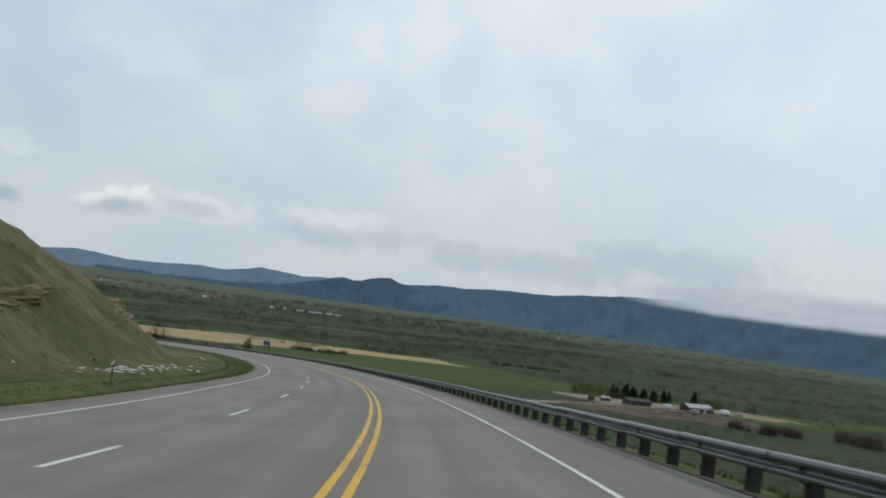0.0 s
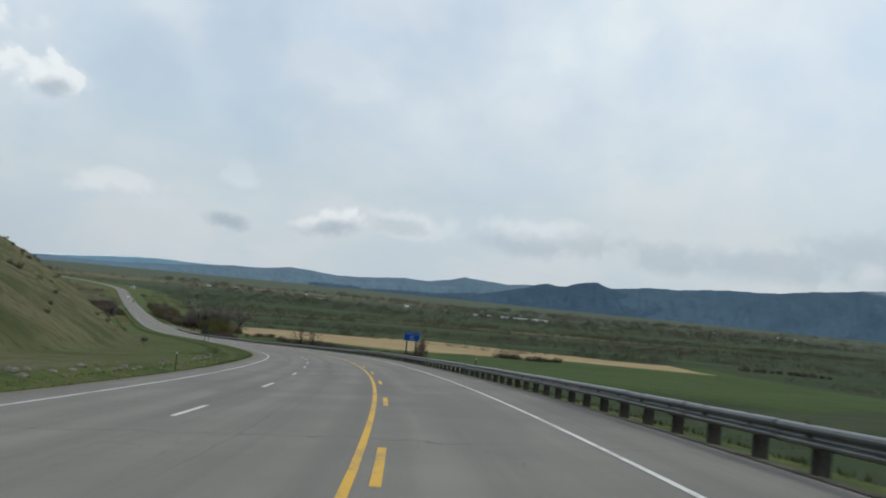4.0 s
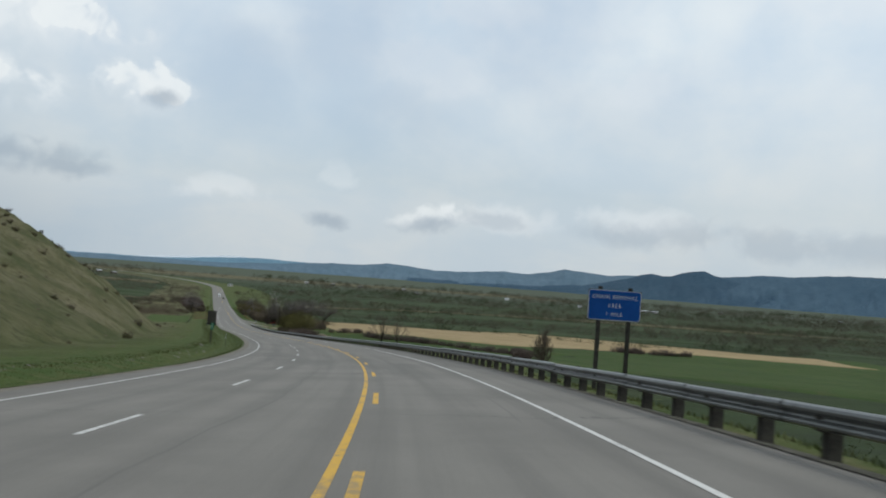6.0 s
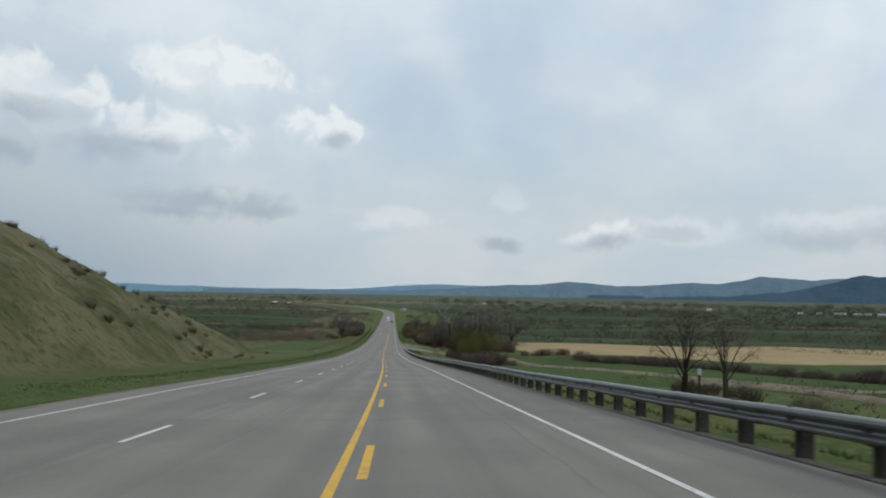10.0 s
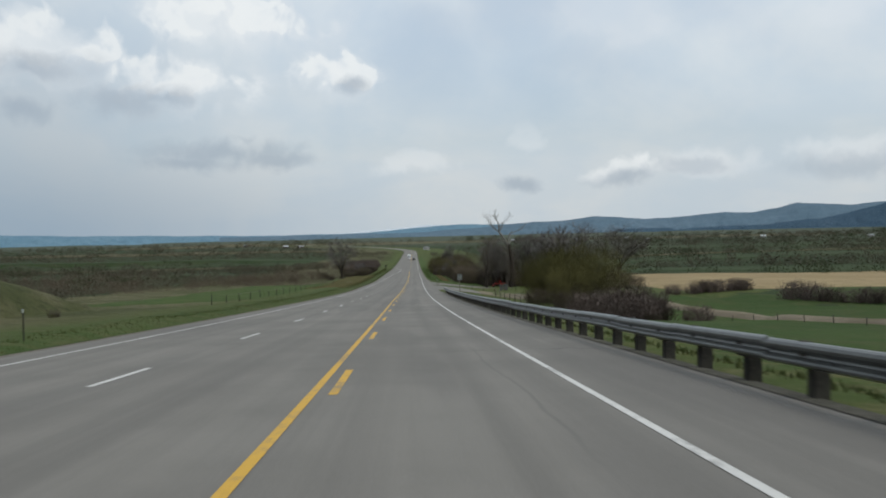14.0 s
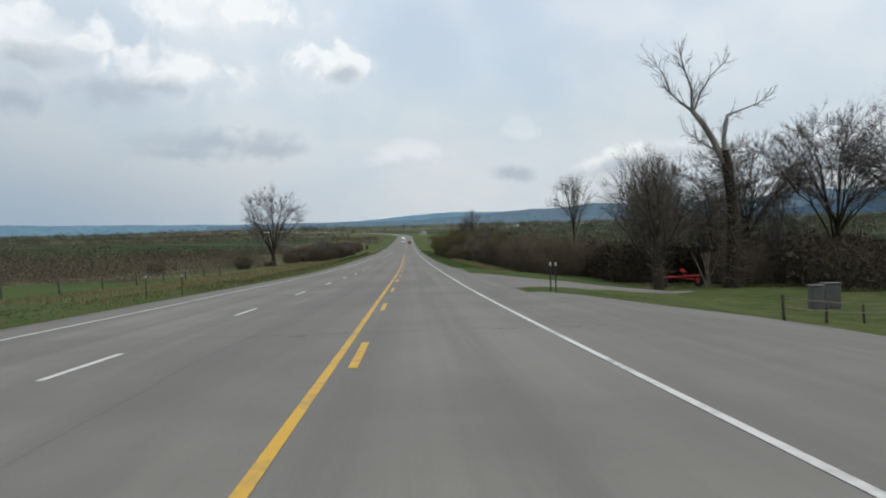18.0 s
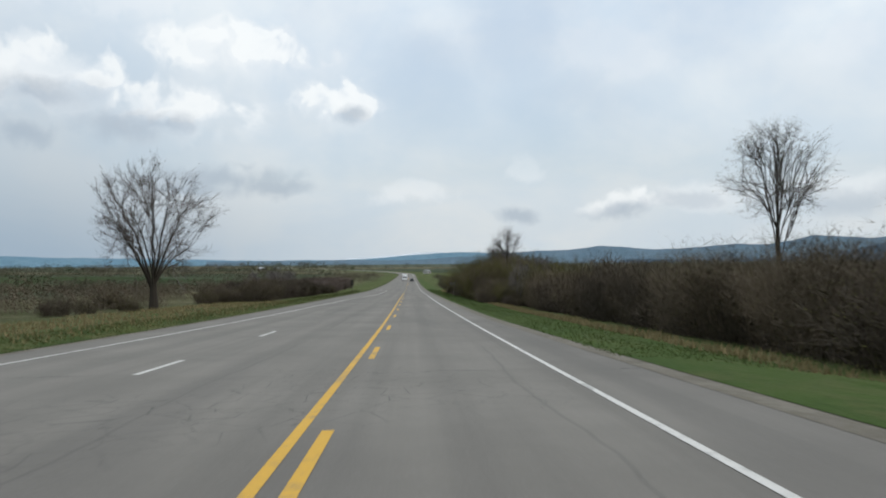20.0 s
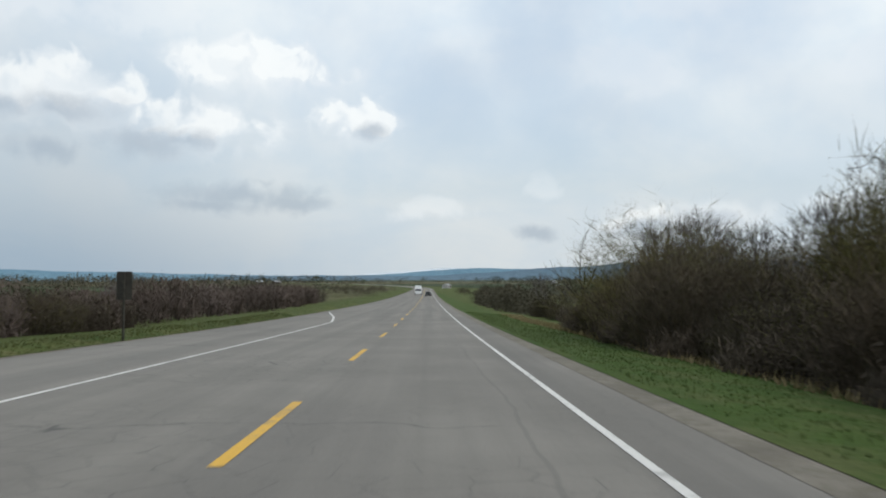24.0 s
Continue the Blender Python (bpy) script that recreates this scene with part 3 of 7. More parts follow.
def nearest(x, y):
    """Distance along the road and to its right for places on the plan."""
    x, y = np.atleast_1d(x).astype(float), np.atleast_1d(y).astype(float)
    s, d = np.empty(x.shape), np.empty(x.shape)
    for i in range(0, len(x), 2000):
        a, b = x[i:i + 2000, None], y[i:i + 2000, None]
        j = np.argmin((RX[None] - a) ** 2 + (RY[None] - b) ** 2, axis=1)
        ex, ey = a[:, 0] - RX[j], b[:, 0] - RY[j]
        d[i:i + 2000] = ex * np.cos(TH[j]) + ey * np.sin(TH[j])
        s[i:i + 2000] = SS[j] - ex * np.sin(TH[j]) + ey * np.cos(TH[j])
    return s, d


def wave(x, y, size, seed=0):
    """Smooth rolling noise, about -1 to 1."""
    out = np.zeros(np.shape(x))
    for k in range(5):
        a = seed * 1.7 + k * 2.399
        f = 6.283 / size * (0.6 + 0.35 * k)
        out = out + np.sin((x * np.cos(a) + y * np.sin(a)) * f + seed * 3.1 + k * 1.3) / (1.2 + 0.5 * k)
    return out / 2.2


def smooth(v, lo, hi):
    u = np.clip((v - lo) / (hi - lo), 0, 1)
    return u * u * (3 - 2 * u)


def floor_z(x, y):
    """The valley floor away from the road."""
    return np.interp(y - 0.25 * x, (-300, 0, 200, 420, 520, 680, 790, 1100, 3000, 5200), (-24, -27, -30, -33, -36, -43, -47, -49, -46, -30)) + 0.6 * wave(x, y, 140, 3)


def ground_z(x, y, s=None, d=None):
    """Height of the land: embankment to the right, cut hill to the left, then the valley."""
    if s is None:
        s, d = nearest(x, y)
    sc = np.clip(s, SS[0], SS[-1])
    zr = np.interp(sc, SS, RZ) + np.interp(sc, SS, BANK) * np.clip(d, LEFT, RIGHT)
    v = floor_z(x, y) - np.where(d > 0, np.interp(y - 0.25 * x, (415, 480, 566, 651, 780, 1000), (0, 3.0, 5.6, 6.2, 3.5, 0)), 0.0)
    out = np.where(d >= 0, d - RIGHT - narrowing(sc), LEFT - d)
    out = np.maximum(out, 0)
    # right: shoulder, then down the bank
    fall = np.interp(sc, (0, 450, 600, 700), (0.55, 0.45, 0.16, 0.10))
    bank_r = zr - 0.06 * np.minimum(out, 1.5) - fall * np.maximum(out - 1.5, 0)
    right = np.where(v > bank_r, np.minimum(zr - 0.1 - 0.05 * out, v), bank_r)
    right = np.where(sc < 560, np.maximum(bank_r, np.minimum(v, zr - 0.3)), np.maximum(bank_r, zr - np.interp(sc, (560, 585, 612), (4.2, 3.4, 1.6)) - 0.5 * smooth(out, 20, 120)))
    right = right + (v - right) * smooth(out, 60, 240)
    # left: ditch, toe, cut slope
    toe = np.interp(sc, (-20, 40, 100, 160, 220, 430, 500), (4.7, 7.4, 10.7, 12.7, 16.0, 17.5, 25.0))
    top = np.interp(sc, (-80, 60, 150, 280, 340, 400, 470, 560), (45.6, 43.0, 40.8, 40.2, 47.0, 60.0, 51.0, 0))
    steep = np.interp(sc, (0, 80, 160, 240, 320, 400, 470), (0.95, 0.76, 0.84, 0.64, 0.6, 0.95, 0.9))
    u = np.maximum(out - toe, 0)
    rough = 1 + 0.05 * wave(x, y, 22, 5) + 0.04 * wave(x, y, 7, 8)
    hill = top * (1 - np.exp(-steep * u * rough / np.maximum(top, 0.5)))
    hill = hill + 0.55 * np.sin(hill * 1.25 + 1.4 * wave(x, y, 26, 6)) * smooth(hill, 0.8, 4) * np.interp(sc, (0, 110, 240, 420), (1.0, 0.8, 0.35, 0.25))
    ditch = -0.5 * np.exp(-((out - 2.6) / 1.5) ** 2) - 0.03 * np.minimum(out, 20)
    left = zr + ditch * smooth(out, 0, 1.0) + hill
    flat = smooth(out, 60, 320) * smooth(sc, 470, 640)
    left = left + (np.minimum(v + 1.0, left) - left) * flat
    left = np.where(sc > 1100, left + (v - left) * smooth(out, 10, 150), left)
    return np.where(d >= 0, right, left) + 0.12 * wave(x, y, 11, 2) * smooth(out, 1.5, 8)


# ---- meshes ----
def mesh(name, verts, faces, mat, uv=None, flat=True):
    me = bpy.data.meshes.new(name)
    me.from_pydata([tuple(map(float, v)) for v in verts], [], [tuple(map(int, f)) for f in faces])
    if uv is not None:
        layer = me.uv_layers.new(name="UVMap")
        loops = np.empty(len(me.loops), dtype=np.int32)
        me.loops.foreach_get("vertex_index", loops)
        layer.data.foreach_set("uv", np.asarray(uv, dtype=np.float32)[loops].ravel())
    me.materials.append(M[mat])
    me.polygons.foreach_set("use_smooth", [not flat] * len(me.polygons))
    me.update()
    return me


def part(name, me, parent=None, label="", m=None):
    """One mesh object, under its thing if one is given."""
    ob = new(name, me)
    if parent is not None:
        ob.parent = parent
    if m is not None:
        ob.matrix_basis = m
    return tagged(ob, label) if label else ob


def thing(name, m, label, category, group="", kind=""):
    ob = new(name)
    ob.matrix_basis = m
    return tagged(ob, label, category, group, kind)


def grid(rows, cols):
    i, j = np.meshgrid(np.arange(rows - 1), np.arange(cols - 1), indexing="ij")
    a = (i * cols + j).ravel()
    return np.stack([a, a + 1, a + cols + 1, a + cols], 1)


def boxes(items, bevel=0.0):
    """Bevelled boxes (centre, size, optional turn) in one mesh's arrays."""
    bm = bmesh.new()
    for c, size, *turn in items:
        m = Matrix.Translation(c) @ (turn[0] if turn else Matrix()) @ Matrix.Diagonal((*size, 1))
        bmesh.ops.create_cube(bm, size=1.0, matrix=m)
    if bevel:
        bmesh.ops.bevel(bm, geom=list(bm.edges), offset=bevel, segments=1, affect="EDGES")
    return bm


def from_bm(name, bm, mat, smooth_faces=False):
    me = bpy.data.meshes.new(name)
    bm.to_mesh(me)
    bm.free()
    me.materials.append(M[mat])
    if smooth_faces:
        me.polygons.foreach_set("use_smooth", [True] * len(me.polygons))
    return me


# ---- ground, verges, road ----
def ribbon(name, s, ds, lift, mat, label, category, use_ground=False):
    ss, dd = np.meshgrid(s, ds, indexing="ij")
    dd = dd + np.where(dd > 5.0, narrowing(ss), 0.0)
    p = on(ss.ravel(), dd.ravel())
    if use_ground:
        p[:, 2] = ground_z(p[:, 0], p[:, 1], ss.ravel(), dd.ravel())
    p[:, 2] += lift
    f = grid(len(s), len(ds))
    ob = new(name, mesh(name, p, f[:, [1, 2, 3, 0]], mat, np.stack([ss.ravel(), dd.ravel()], 1), False))
    return tagged(ob, label, category, kind="structure")


# far sheet of land, finer towards the road
def spread(near, far, n):
    t = np.linspace(-1, 1, n)
    return np.sign(t) * (near * abs(t) + (far - near) * abs(t) ** 3.2)


gx, gy = -180 + spread(420, 4850, 210), 380 + spread(520, 4850, 230)
GX, GY = np.meshgrid(gx, gy, indexing="ij")
fx, fy = GX.ravel(), GY.ravel()
gs, gd = nearest(fx, fy)
gz = ground_z(fx, fy, gs, gd)
inside = (gs > -75) & (gs < 2480) & (gd > -62) & (gd < 56)
gz = np.where(inside, gz - 2.5, gz)
ground = new("ground", mesh("ground", np.stack([fx, fy, gz], 1), grid(len(gx), len(gy))[:, ::-1], "valley", flat=False))
tagged(ground, "wide valley floor of dull green pasture and brown brush", "ground", kind="structure")

s_fine = np.concatenate([np.arange(-78, 620, 3.0), np.arange(620, 1500, 6.0), np.arange(1500, 2490, 12.0)])
ribbon("road", s_fine, np.array((LEFT, -7.35, -5.5, -3.75, -1.8, 0, 1.9, 3.78, RIGHT)), 0.0, "asphalt", "weathered grey asphalt highway, patched and cracked", "road")
ribbon("verge_right", s_fine, np.array((RIGHT - 0.3, RIGHT + 0.1, 6.3, 7.0, 7.8, 8.6, 10, 12, 15, 19, 24, 30, 38, 47, 58, 66)), -0.02, "verge", "green and straw-coloured grass beside the highway", "grass verge", True)
ribbon("verge_left", s_fine, -np.array((8.2, 8.6, 9.3, 10.2, 11.2, 12.4, 13.6))[::-1], -0.02, "verge", "green and straw-coloured grass beside the highway", "grass verge", True)

ribbon("shoulder_right", s_fine[s_fine < 582], np.array((5.66, 5.78, 5.9, 6.0)), 0.012, "edge_soil", "dark crumbled edge of the asphalt under the guardrail", "gravel", True)
ribbon("shoulder_right", s_fine[s_fine > 668], np.array((5.62, 5.85, 6.05, 6.3)), 0.004, "gravel", "brownish gravel edge of the highway", "gravel", True)
ribbon("shoulder_left", s_fine, -np.array((8.45, 8.75, 9.05))[::-1], 0.004, "gravel", "brownish gravel edge of the highway", "gravel", True)
lush_s = s_fine[(s_fine > 668) & (s_fine < 1200)]
ribbon("grass_strip_right", lush_s, np.array((6.15, 7.2, 8.2, 9.2, 10.4)), 0.012, "lush", "bright green spring grass strip along the highway", "grass", True)
ribbon("grass_strip_left", s_fine[(s_fine > -20) & (s_fine < 225)], -np.array((9.0, 9.6, 10.2))[::-1], 0.012, "toe", "thin bright green grass strip along the highway", "grass", True)
ribbon("grass_strip_left", s_fine[(s_fine > 215) & (s_fine < 1200)], -np.array((9.0, 9.8, 10.8, 11.8))[::-1], 0.012, "toe", "bright green spring grass strip along the highway", "grass", True)
toe_s = s_fine[(s_fine > 215) & (s_fine < 660)]
ribbon("grass_strip_toe", toe_s, -np.array((11.7, 13.0, 14.4, 15.8, 17.2))[::-1], 0.01, "toe", "bright green grass at the foot of the hillside", "grass", True)

hill_d = np.concatenate([np.arange(13.3, 40, 1.2), np.arange(40, 75, 2.5)])
ribbon("hillside", s_fine, -hill_d[::-1], -0.025, "hill", "grassy olive-brown hillside cut back beside the highway", "hill", True)


def line(name, s0, s1, d, width, mat, label, taper=None):
    s = np.arange(s0, s1 + 0.01, 2.5)
    ds = np.interp(s, *taper) if taper else np.full(len(s), d)
    a, b = on(s, ds - width / 2, 0.006), on(s, ds + width / 2, 0.006)
    v = np.empty((2 * len(s), 3))
    v[0::2], v[1::2] = a, b
    f = [(2 * i, 2 * i + 1, 2 * i + 3, 2 * i + 2) for i in range(len(s) - 1)]
    return tagged(new(name, mesh(name, v, f, mat)), label, "road marking", kind="structure")


line("edge_line_right", -75, 2400, 3.78, 0.105, "white", "white painted edge line, scuffed")
line("edge_line_left", -75, 866, -7.35, 0.105, "white", "white painted edge line, scuffed", ((-75, 690, 742, 776, 798, 815, 866), (-7.35, -7.35, -6.6, -5.5, -4.35, -4.15, -4.2)))
line("edge_line_bend", 866, 896, -4.2, 0.14, "white", "white painted line bending out to a new lane", ((866, 878, 896), (-4.2, -5.4, -7.9)))
line("centre_line", -75, 816, 0.0, 0.12, "yellow", "solid yellow centre line, worn")
line("centre_line_second", -75, 122, 0.3, 0.12, "yellow", "second solid yellow centre line, worn")
line("centre_line_far", 1000, 2400, 0.0, 0.12, "yellow", "solid yellow centre line, worn")


def dashes(name, first, last, phase, d, mat, label, period=12.3, long=3.1, width=0.12):
    base = thing(name, Matrix(), label, "road marking", kind="structure")
    n = math.ceil((first - phase) / period)
    k = 0
    while phase + n * period < last:
        e = phase + n * period
        s = np.array((e - long, e - long / 2, e))
        a, b = on(s, np.full(3, d - width / 2), 0.006), on(s, np.full(3, d + width / 2), 0.006)
        v = np.empty((6, 3))
        v[0::2], v[1::2] = a, b
        part("dash", mesh("dash", v, [(0, 1, 3, 2), (2, 3, 5, 4)], mat), base)
        n, k = n + 1, k + 1


dashes("lane_dashes", -20, 714, 14.0, -3.75, "white", "white dashes between the two uphill lanes")
dashes("centre_dashes", 122, 640, 4.8, 0.3, "yellow", "yellow dashes beside the centre line", 12.5, 3.5, 0.13)
dashes("centre_dashes_on", 640, 818, 655.5, 0.3, "yellow", "yellow dashes beside the centre line", 12.8, 3.7, 0.13)
dashes("centre_dashes_far", 816, 1000, 825.4, 0.02, "yellow", "single yellow dashes where passing is allowed", 12.6, 4.6, 0.14)


# ---- mountains ----
def ridge(name, dist, az0, az1, tops, mat, label, seed, deep=260, rough=1.0):
    """A range seen across the valley: tops are (azimuth, height in degrees)."""
    az = np.arange(az0, az1, 0.1)
    base = np.interp(az, [t[0] for t in tops], [t[1] for t in tops])
    e = base + rough * (0.10 * np.sin(az * 0.83 + seed) * np.sin(az * 0.31 + 2 * seed) + 0.045 * np.sin(az * 1.9 + seed * 2) + 0.022 * np.sin(az * 4.7 + seed) + 0.012 * np.sin(az * 11 + 3 * seed) + 0.01 * np.sin(az * 23 + seed))
    cx, cy, eye_z = -120.0, 300.0, -21.0
    v, cols = [], 13
    for a, h in zip(az, e):
        top = max(dist * math.tan(radians(h)), 4) + eye_z
        for j in range(cols):
            u = j / (cols - 1)
            rr = dist - deep * (1 - u) * 1.6 + 40 * math.sin(a * 1.3 + j * 0.6) * (1 - u) + 14 * math.sin(a * 3.7 + j) * (1 - u)
            q = Vector((a * 0.55, j * 0.22, seed))
            spur = 0 if j in (0, cols - 1) else 15 * noise.fractal(q, 0.6, 2.1, 5) * math.sin(math.pi * u)
            zz = -60 + (top + 60) * (u ** 1.15) + spur
            v.append((cx - rr * math.sin(radians(a)), cy + rr * math.cos(radians(a)), zz))
    return tagged(new(name, mesh(name, v, grid(len(az), cols), mat, flat=False)), label, "mountain", kind="structure")


# the ranges take their blue from haze painted into the materials
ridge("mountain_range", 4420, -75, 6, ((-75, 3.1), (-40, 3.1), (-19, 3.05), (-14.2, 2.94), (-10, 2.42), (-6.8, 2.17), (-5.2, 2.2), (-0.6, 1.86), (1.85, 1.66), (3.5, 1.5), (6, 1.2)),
      "mountain_back", "forested mountain range across the valley, blue-grey haze in its colour", 1.0, 330, 0.5)
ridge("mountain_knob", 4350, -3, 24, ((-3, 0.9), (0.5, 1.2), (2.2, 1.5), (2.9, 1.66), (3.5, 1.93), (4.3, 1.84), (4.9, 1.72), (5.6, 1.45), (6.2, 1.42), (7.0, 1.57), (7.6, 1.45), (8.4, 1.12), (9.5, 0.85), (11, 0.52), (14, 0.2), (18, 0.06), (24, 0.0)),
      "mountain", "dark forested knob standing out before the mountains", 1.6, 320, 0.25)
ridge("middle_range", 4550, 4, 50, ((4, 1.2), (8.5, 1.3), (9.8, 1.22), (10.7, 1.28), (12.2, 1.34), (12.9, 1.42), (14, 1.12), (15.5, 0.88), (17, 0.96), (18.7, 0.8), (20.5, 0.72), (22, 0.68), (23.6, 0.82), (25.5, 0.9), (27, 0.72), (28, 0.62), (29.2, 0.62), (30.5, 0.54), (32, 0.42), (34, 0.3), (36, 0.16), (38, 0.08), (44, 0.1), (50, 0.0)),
      "middle", "ridges across the valley, grey-blue haze in their colour", 2.3, 260, 0.3)
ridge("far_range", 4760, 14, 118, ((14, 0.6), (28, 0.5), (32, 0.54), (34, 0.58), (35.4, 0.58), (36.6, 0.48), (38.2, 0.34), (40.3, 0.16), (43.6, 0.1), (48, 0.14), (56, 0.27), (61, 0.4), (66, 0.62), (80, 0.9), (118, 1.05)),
      "far_mountain", "mountains far off under cloud, pale blue haze in their colour", 3.1, 200, 0.25)
ridge("snow_range", 4830, 33.6, 42.5, ((33.6, 0.3), (35.2, 0.6), (36.5, 0.58), (37.6, 0.5), (38.6, 0.42), (40, 0.3), (42.5, 0.1)), "snow", "thin white snowfield under the far clouds", 4.0, 60, 0.3)


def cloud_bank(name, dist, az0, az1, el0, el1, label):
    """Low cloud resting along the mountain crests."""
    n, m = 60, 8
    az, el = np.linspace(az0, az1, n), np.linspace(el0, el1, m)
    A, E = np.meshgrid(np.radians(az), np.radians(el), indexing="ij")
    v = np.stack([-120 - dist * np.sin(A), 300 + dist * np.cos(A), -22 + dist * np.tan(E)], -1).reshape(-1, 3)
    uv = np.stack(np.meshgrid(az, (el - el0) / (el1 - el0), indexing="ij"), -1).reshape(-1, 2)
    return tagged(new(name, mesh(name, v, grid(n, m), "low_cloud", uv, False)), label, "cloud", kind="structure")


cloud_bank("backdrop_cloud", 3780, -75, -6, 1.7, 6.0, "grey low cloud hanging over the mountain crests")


def at_ground(s, d, sink=0.0):
    p = on(s, d)
    z = float(ground_z(p[0], p[1], np.array([float(s)]), np.array([float(d)]))[0])
    return Vector((p[0], p[1], z - sink))


def upright(p, turn=0.0, size=1.0):
    return Matrix.Translation(p) @ Matrix.Rotation(turn, 4, "Z") @ Matrix.Diagonal((size, size, size, 1))


# ---- guardrail ----
def w_beam(long):
    """The folded steel strip, drawn out along y; its face looks to -x."""
    prof = [(0.012, 0.158), (-0.03, 0.155), (-0.066, 0.136), (-0.083, 0.098), (-0.075, 0.065), (-0.012, 0.025), (0.0, 0.0), (-0.012, -0.025), (-0.075, -0.065), (-0.083, -0.09), (-0.075, -0.118), (-0.015, -0.15), (0.0, -0.155)]
    back = [(x + 0.012, z) for x, z in reversed(prof)]
    ring = prof + back
    n = len(ring)
    v = [(x, y, z) for y in (-long / 2, long / 2) for x, z in ring]
    f = [(i, (i + 1) % n, n + (i + 1) % n, n + i) for i in range(n)]
    return mesh("rail", v, f, "steel")


RAIL_D, RAIL_Z, BAY, RAIL_S = 6.12, 0.53, 1.9157, 9.09
rail_me = w_beam(2 * BAY + 0.1)
post_me = from_bm("post", boxes([((0.12, 0, 0.06), (0.2, 0.2, 1.1))], 0.014), "post")
block_me = from_bm("block", boxes([((-0.035, 0, 0), (0.1, 0.2, 0.32))], 0.01), "post")
guardrail = thing("guardrail", Matrix(), "grey steel guardrail on dark timber posts beside the drop", "guardrail")
rng = random.Random(4)
for i in range(297):
    s = RAIL_S + i * BAY
    p = on(s, RAIL_D)
    turn = Matrix.Rotation(heading(s), 4, "Z")
    post = part("post", post_me, guardrail, "", Matrix.Translation(p) @ turn @ Matrix.Rotation(rng.gauss(0, 0.012), 4, "X") @ Matrix.Translation((0.06, 0, rng.uniform(-0.02, 0.015))))
    part("block", block_me, post, "", Matrix.Translation((0.0, 0, RAIL_Z)))
for i in range(-8, 148):
    s = RAIL_S + (i * 2 + 0.5) * BAY
    p = on(s, RAIL_D - 0.015, RAIL_Z + rng.gauss(0, 0.008))
    g = float(np.interp(s, SS, GRD))
    part("rail", rail_me, guardrail, "", Matrix.Translation(p) @ Matrix.Rotation(heading(s), 4, "Z") @ Matrix.Rotation(math.atan(g), 4, "X"))
last_me = w_beam(1.6 * BAY)
last_s = RAIL_S + 296.2 * BAY
part("rail", last_me, guardrail, "", Matrix.Translation(on(last_s, RAIL_D - 0.015, RAIL_Z)) @ Matrix.Rotation(heading(last_s), 4, "Z") @ Matrix.Rotation(math.atan(float(np.interp(last_s, SS, GRD))), 4, "X"))
end_s = last_s + 0.8 * BAY
bm = bmesh.new()
bmesh.ops.create_cone(bm, cap_ends=True, segments=14, radius1=0.09, radius2=0.09, depth=0.31)
part("end_shoe", from_bm("end_shoe", bm, "steel", True), guardrail, "rounded end of the rail", Matrix.Translation(on(end_s, RAIL_D - 0.02, RAIL_Z)))


# ---- signs ----
def lettering(words, size, mat, name="lettering", wide=1.0):
    cu = bpy.data.curves.new(name, "FONT")
    cu.body, cu.size, cu.align_x, cu.align_y, cu.extrude, cu.space_character, cu.space_word = words, size, "CENTER", "CENTER", 0.002, wide, 1.3
    ob = bpy.data.objects.new(name, cu)
    scene.collection.objects.link(ob)
    bpy.context.view_layer.update()
    me = bpy.data.meshes.new_from_object(ob.evaluated_get(bpy.context.evaluated_depsgraph_get()))
    bpy.data.objects.remove(ob)
    me.materials.clear()
    me.materials.append(M[mat])
    return me


def rounded_plate(name, wide, high, thick, radius, mat):
    """A sign plate in the xz plane that faces -y."""
    pts = []
    for cx, cz, a0 in ((1, 1, 0), (-1, 1, 90), (-1, -1, 180), (1, -1, 270)):
        for k in range(5):
            a = radians(a0 + k * 22.5)
            pts.append((cx * (wide / 2 - radius) + radius * math.cos(a), cz * (high / 2 - radius) + radius * math.sin(a)))
    n = len(pts)
    v = [(x, -thick / 2, z) for x, z in pts] + [(x, thick / 2, z) for x, z in pts]
    f = [tuple(range(n))[::-1], tuple(range(n, 2 * n))] + [(i, (i + 1) % n, n + (i + 1) % n, n + i) for i in range(n)]
    return mesh(name, v, f, mat)


def chain_sign():
    wide, high = 1.86, 1.05
    s, d = 224.0, 8.32
    foot = at_ground(s, d)
    top = on(s, 7.3)[2] + 3.3 - foot.z
    t = thing("road_sign", Matrix.Translation(foot) @ Matrix.Rotation(heading(s), 4, "Z"), "blue chain removal sign on two timber posts behind the guardrail", "road sign")
    plate = part("plate", rounded_plate("plate", wide, high, 0.03, 0.01, "dark_back"), t, "blue plate with a white edge and dark corners", Matrix.Translation((0, 0, top - high / 2)))
    rim = rounded_plate("border", wide - 0.01, high - 0.01, 0.004, 0.1, "sign_white")
    inner = rounded_plate("field", wide - 0.05, high - 0.05, 0.004, 0.085, "blue")
    part("border", rim, plate, "", Matrix.Translation((0, -0.0172, 0)))
    part("field", inner, plate, "", Matrix.Translation((0, -0.0212, 0)))
    for words, z in (("CHAIN REMOVAL", 0.28), ("AREA", -0.02), ("1 MILE", -0.31)):
        part("lettering", lettering(words, 0.195, "sign_white", wide=1.3), plate, "worn white letters", Matrix.Translation((0, -0.0235, z)) @ Matrix.Rotation(radians(90), 4, "X") @ Matrix.Diagonal((0.84, 1, 1, 1)))
    for x in (-0.5, 0.56):
        part("post", from_bm("post", boxes([((0, 0.1, top / 2 - 0.2), (0.13, 0.14, top + 0.62))], 0.01), "post"), t, "brown timber post", Matrix.Translation((x, 0, 0)))


chain_sign()


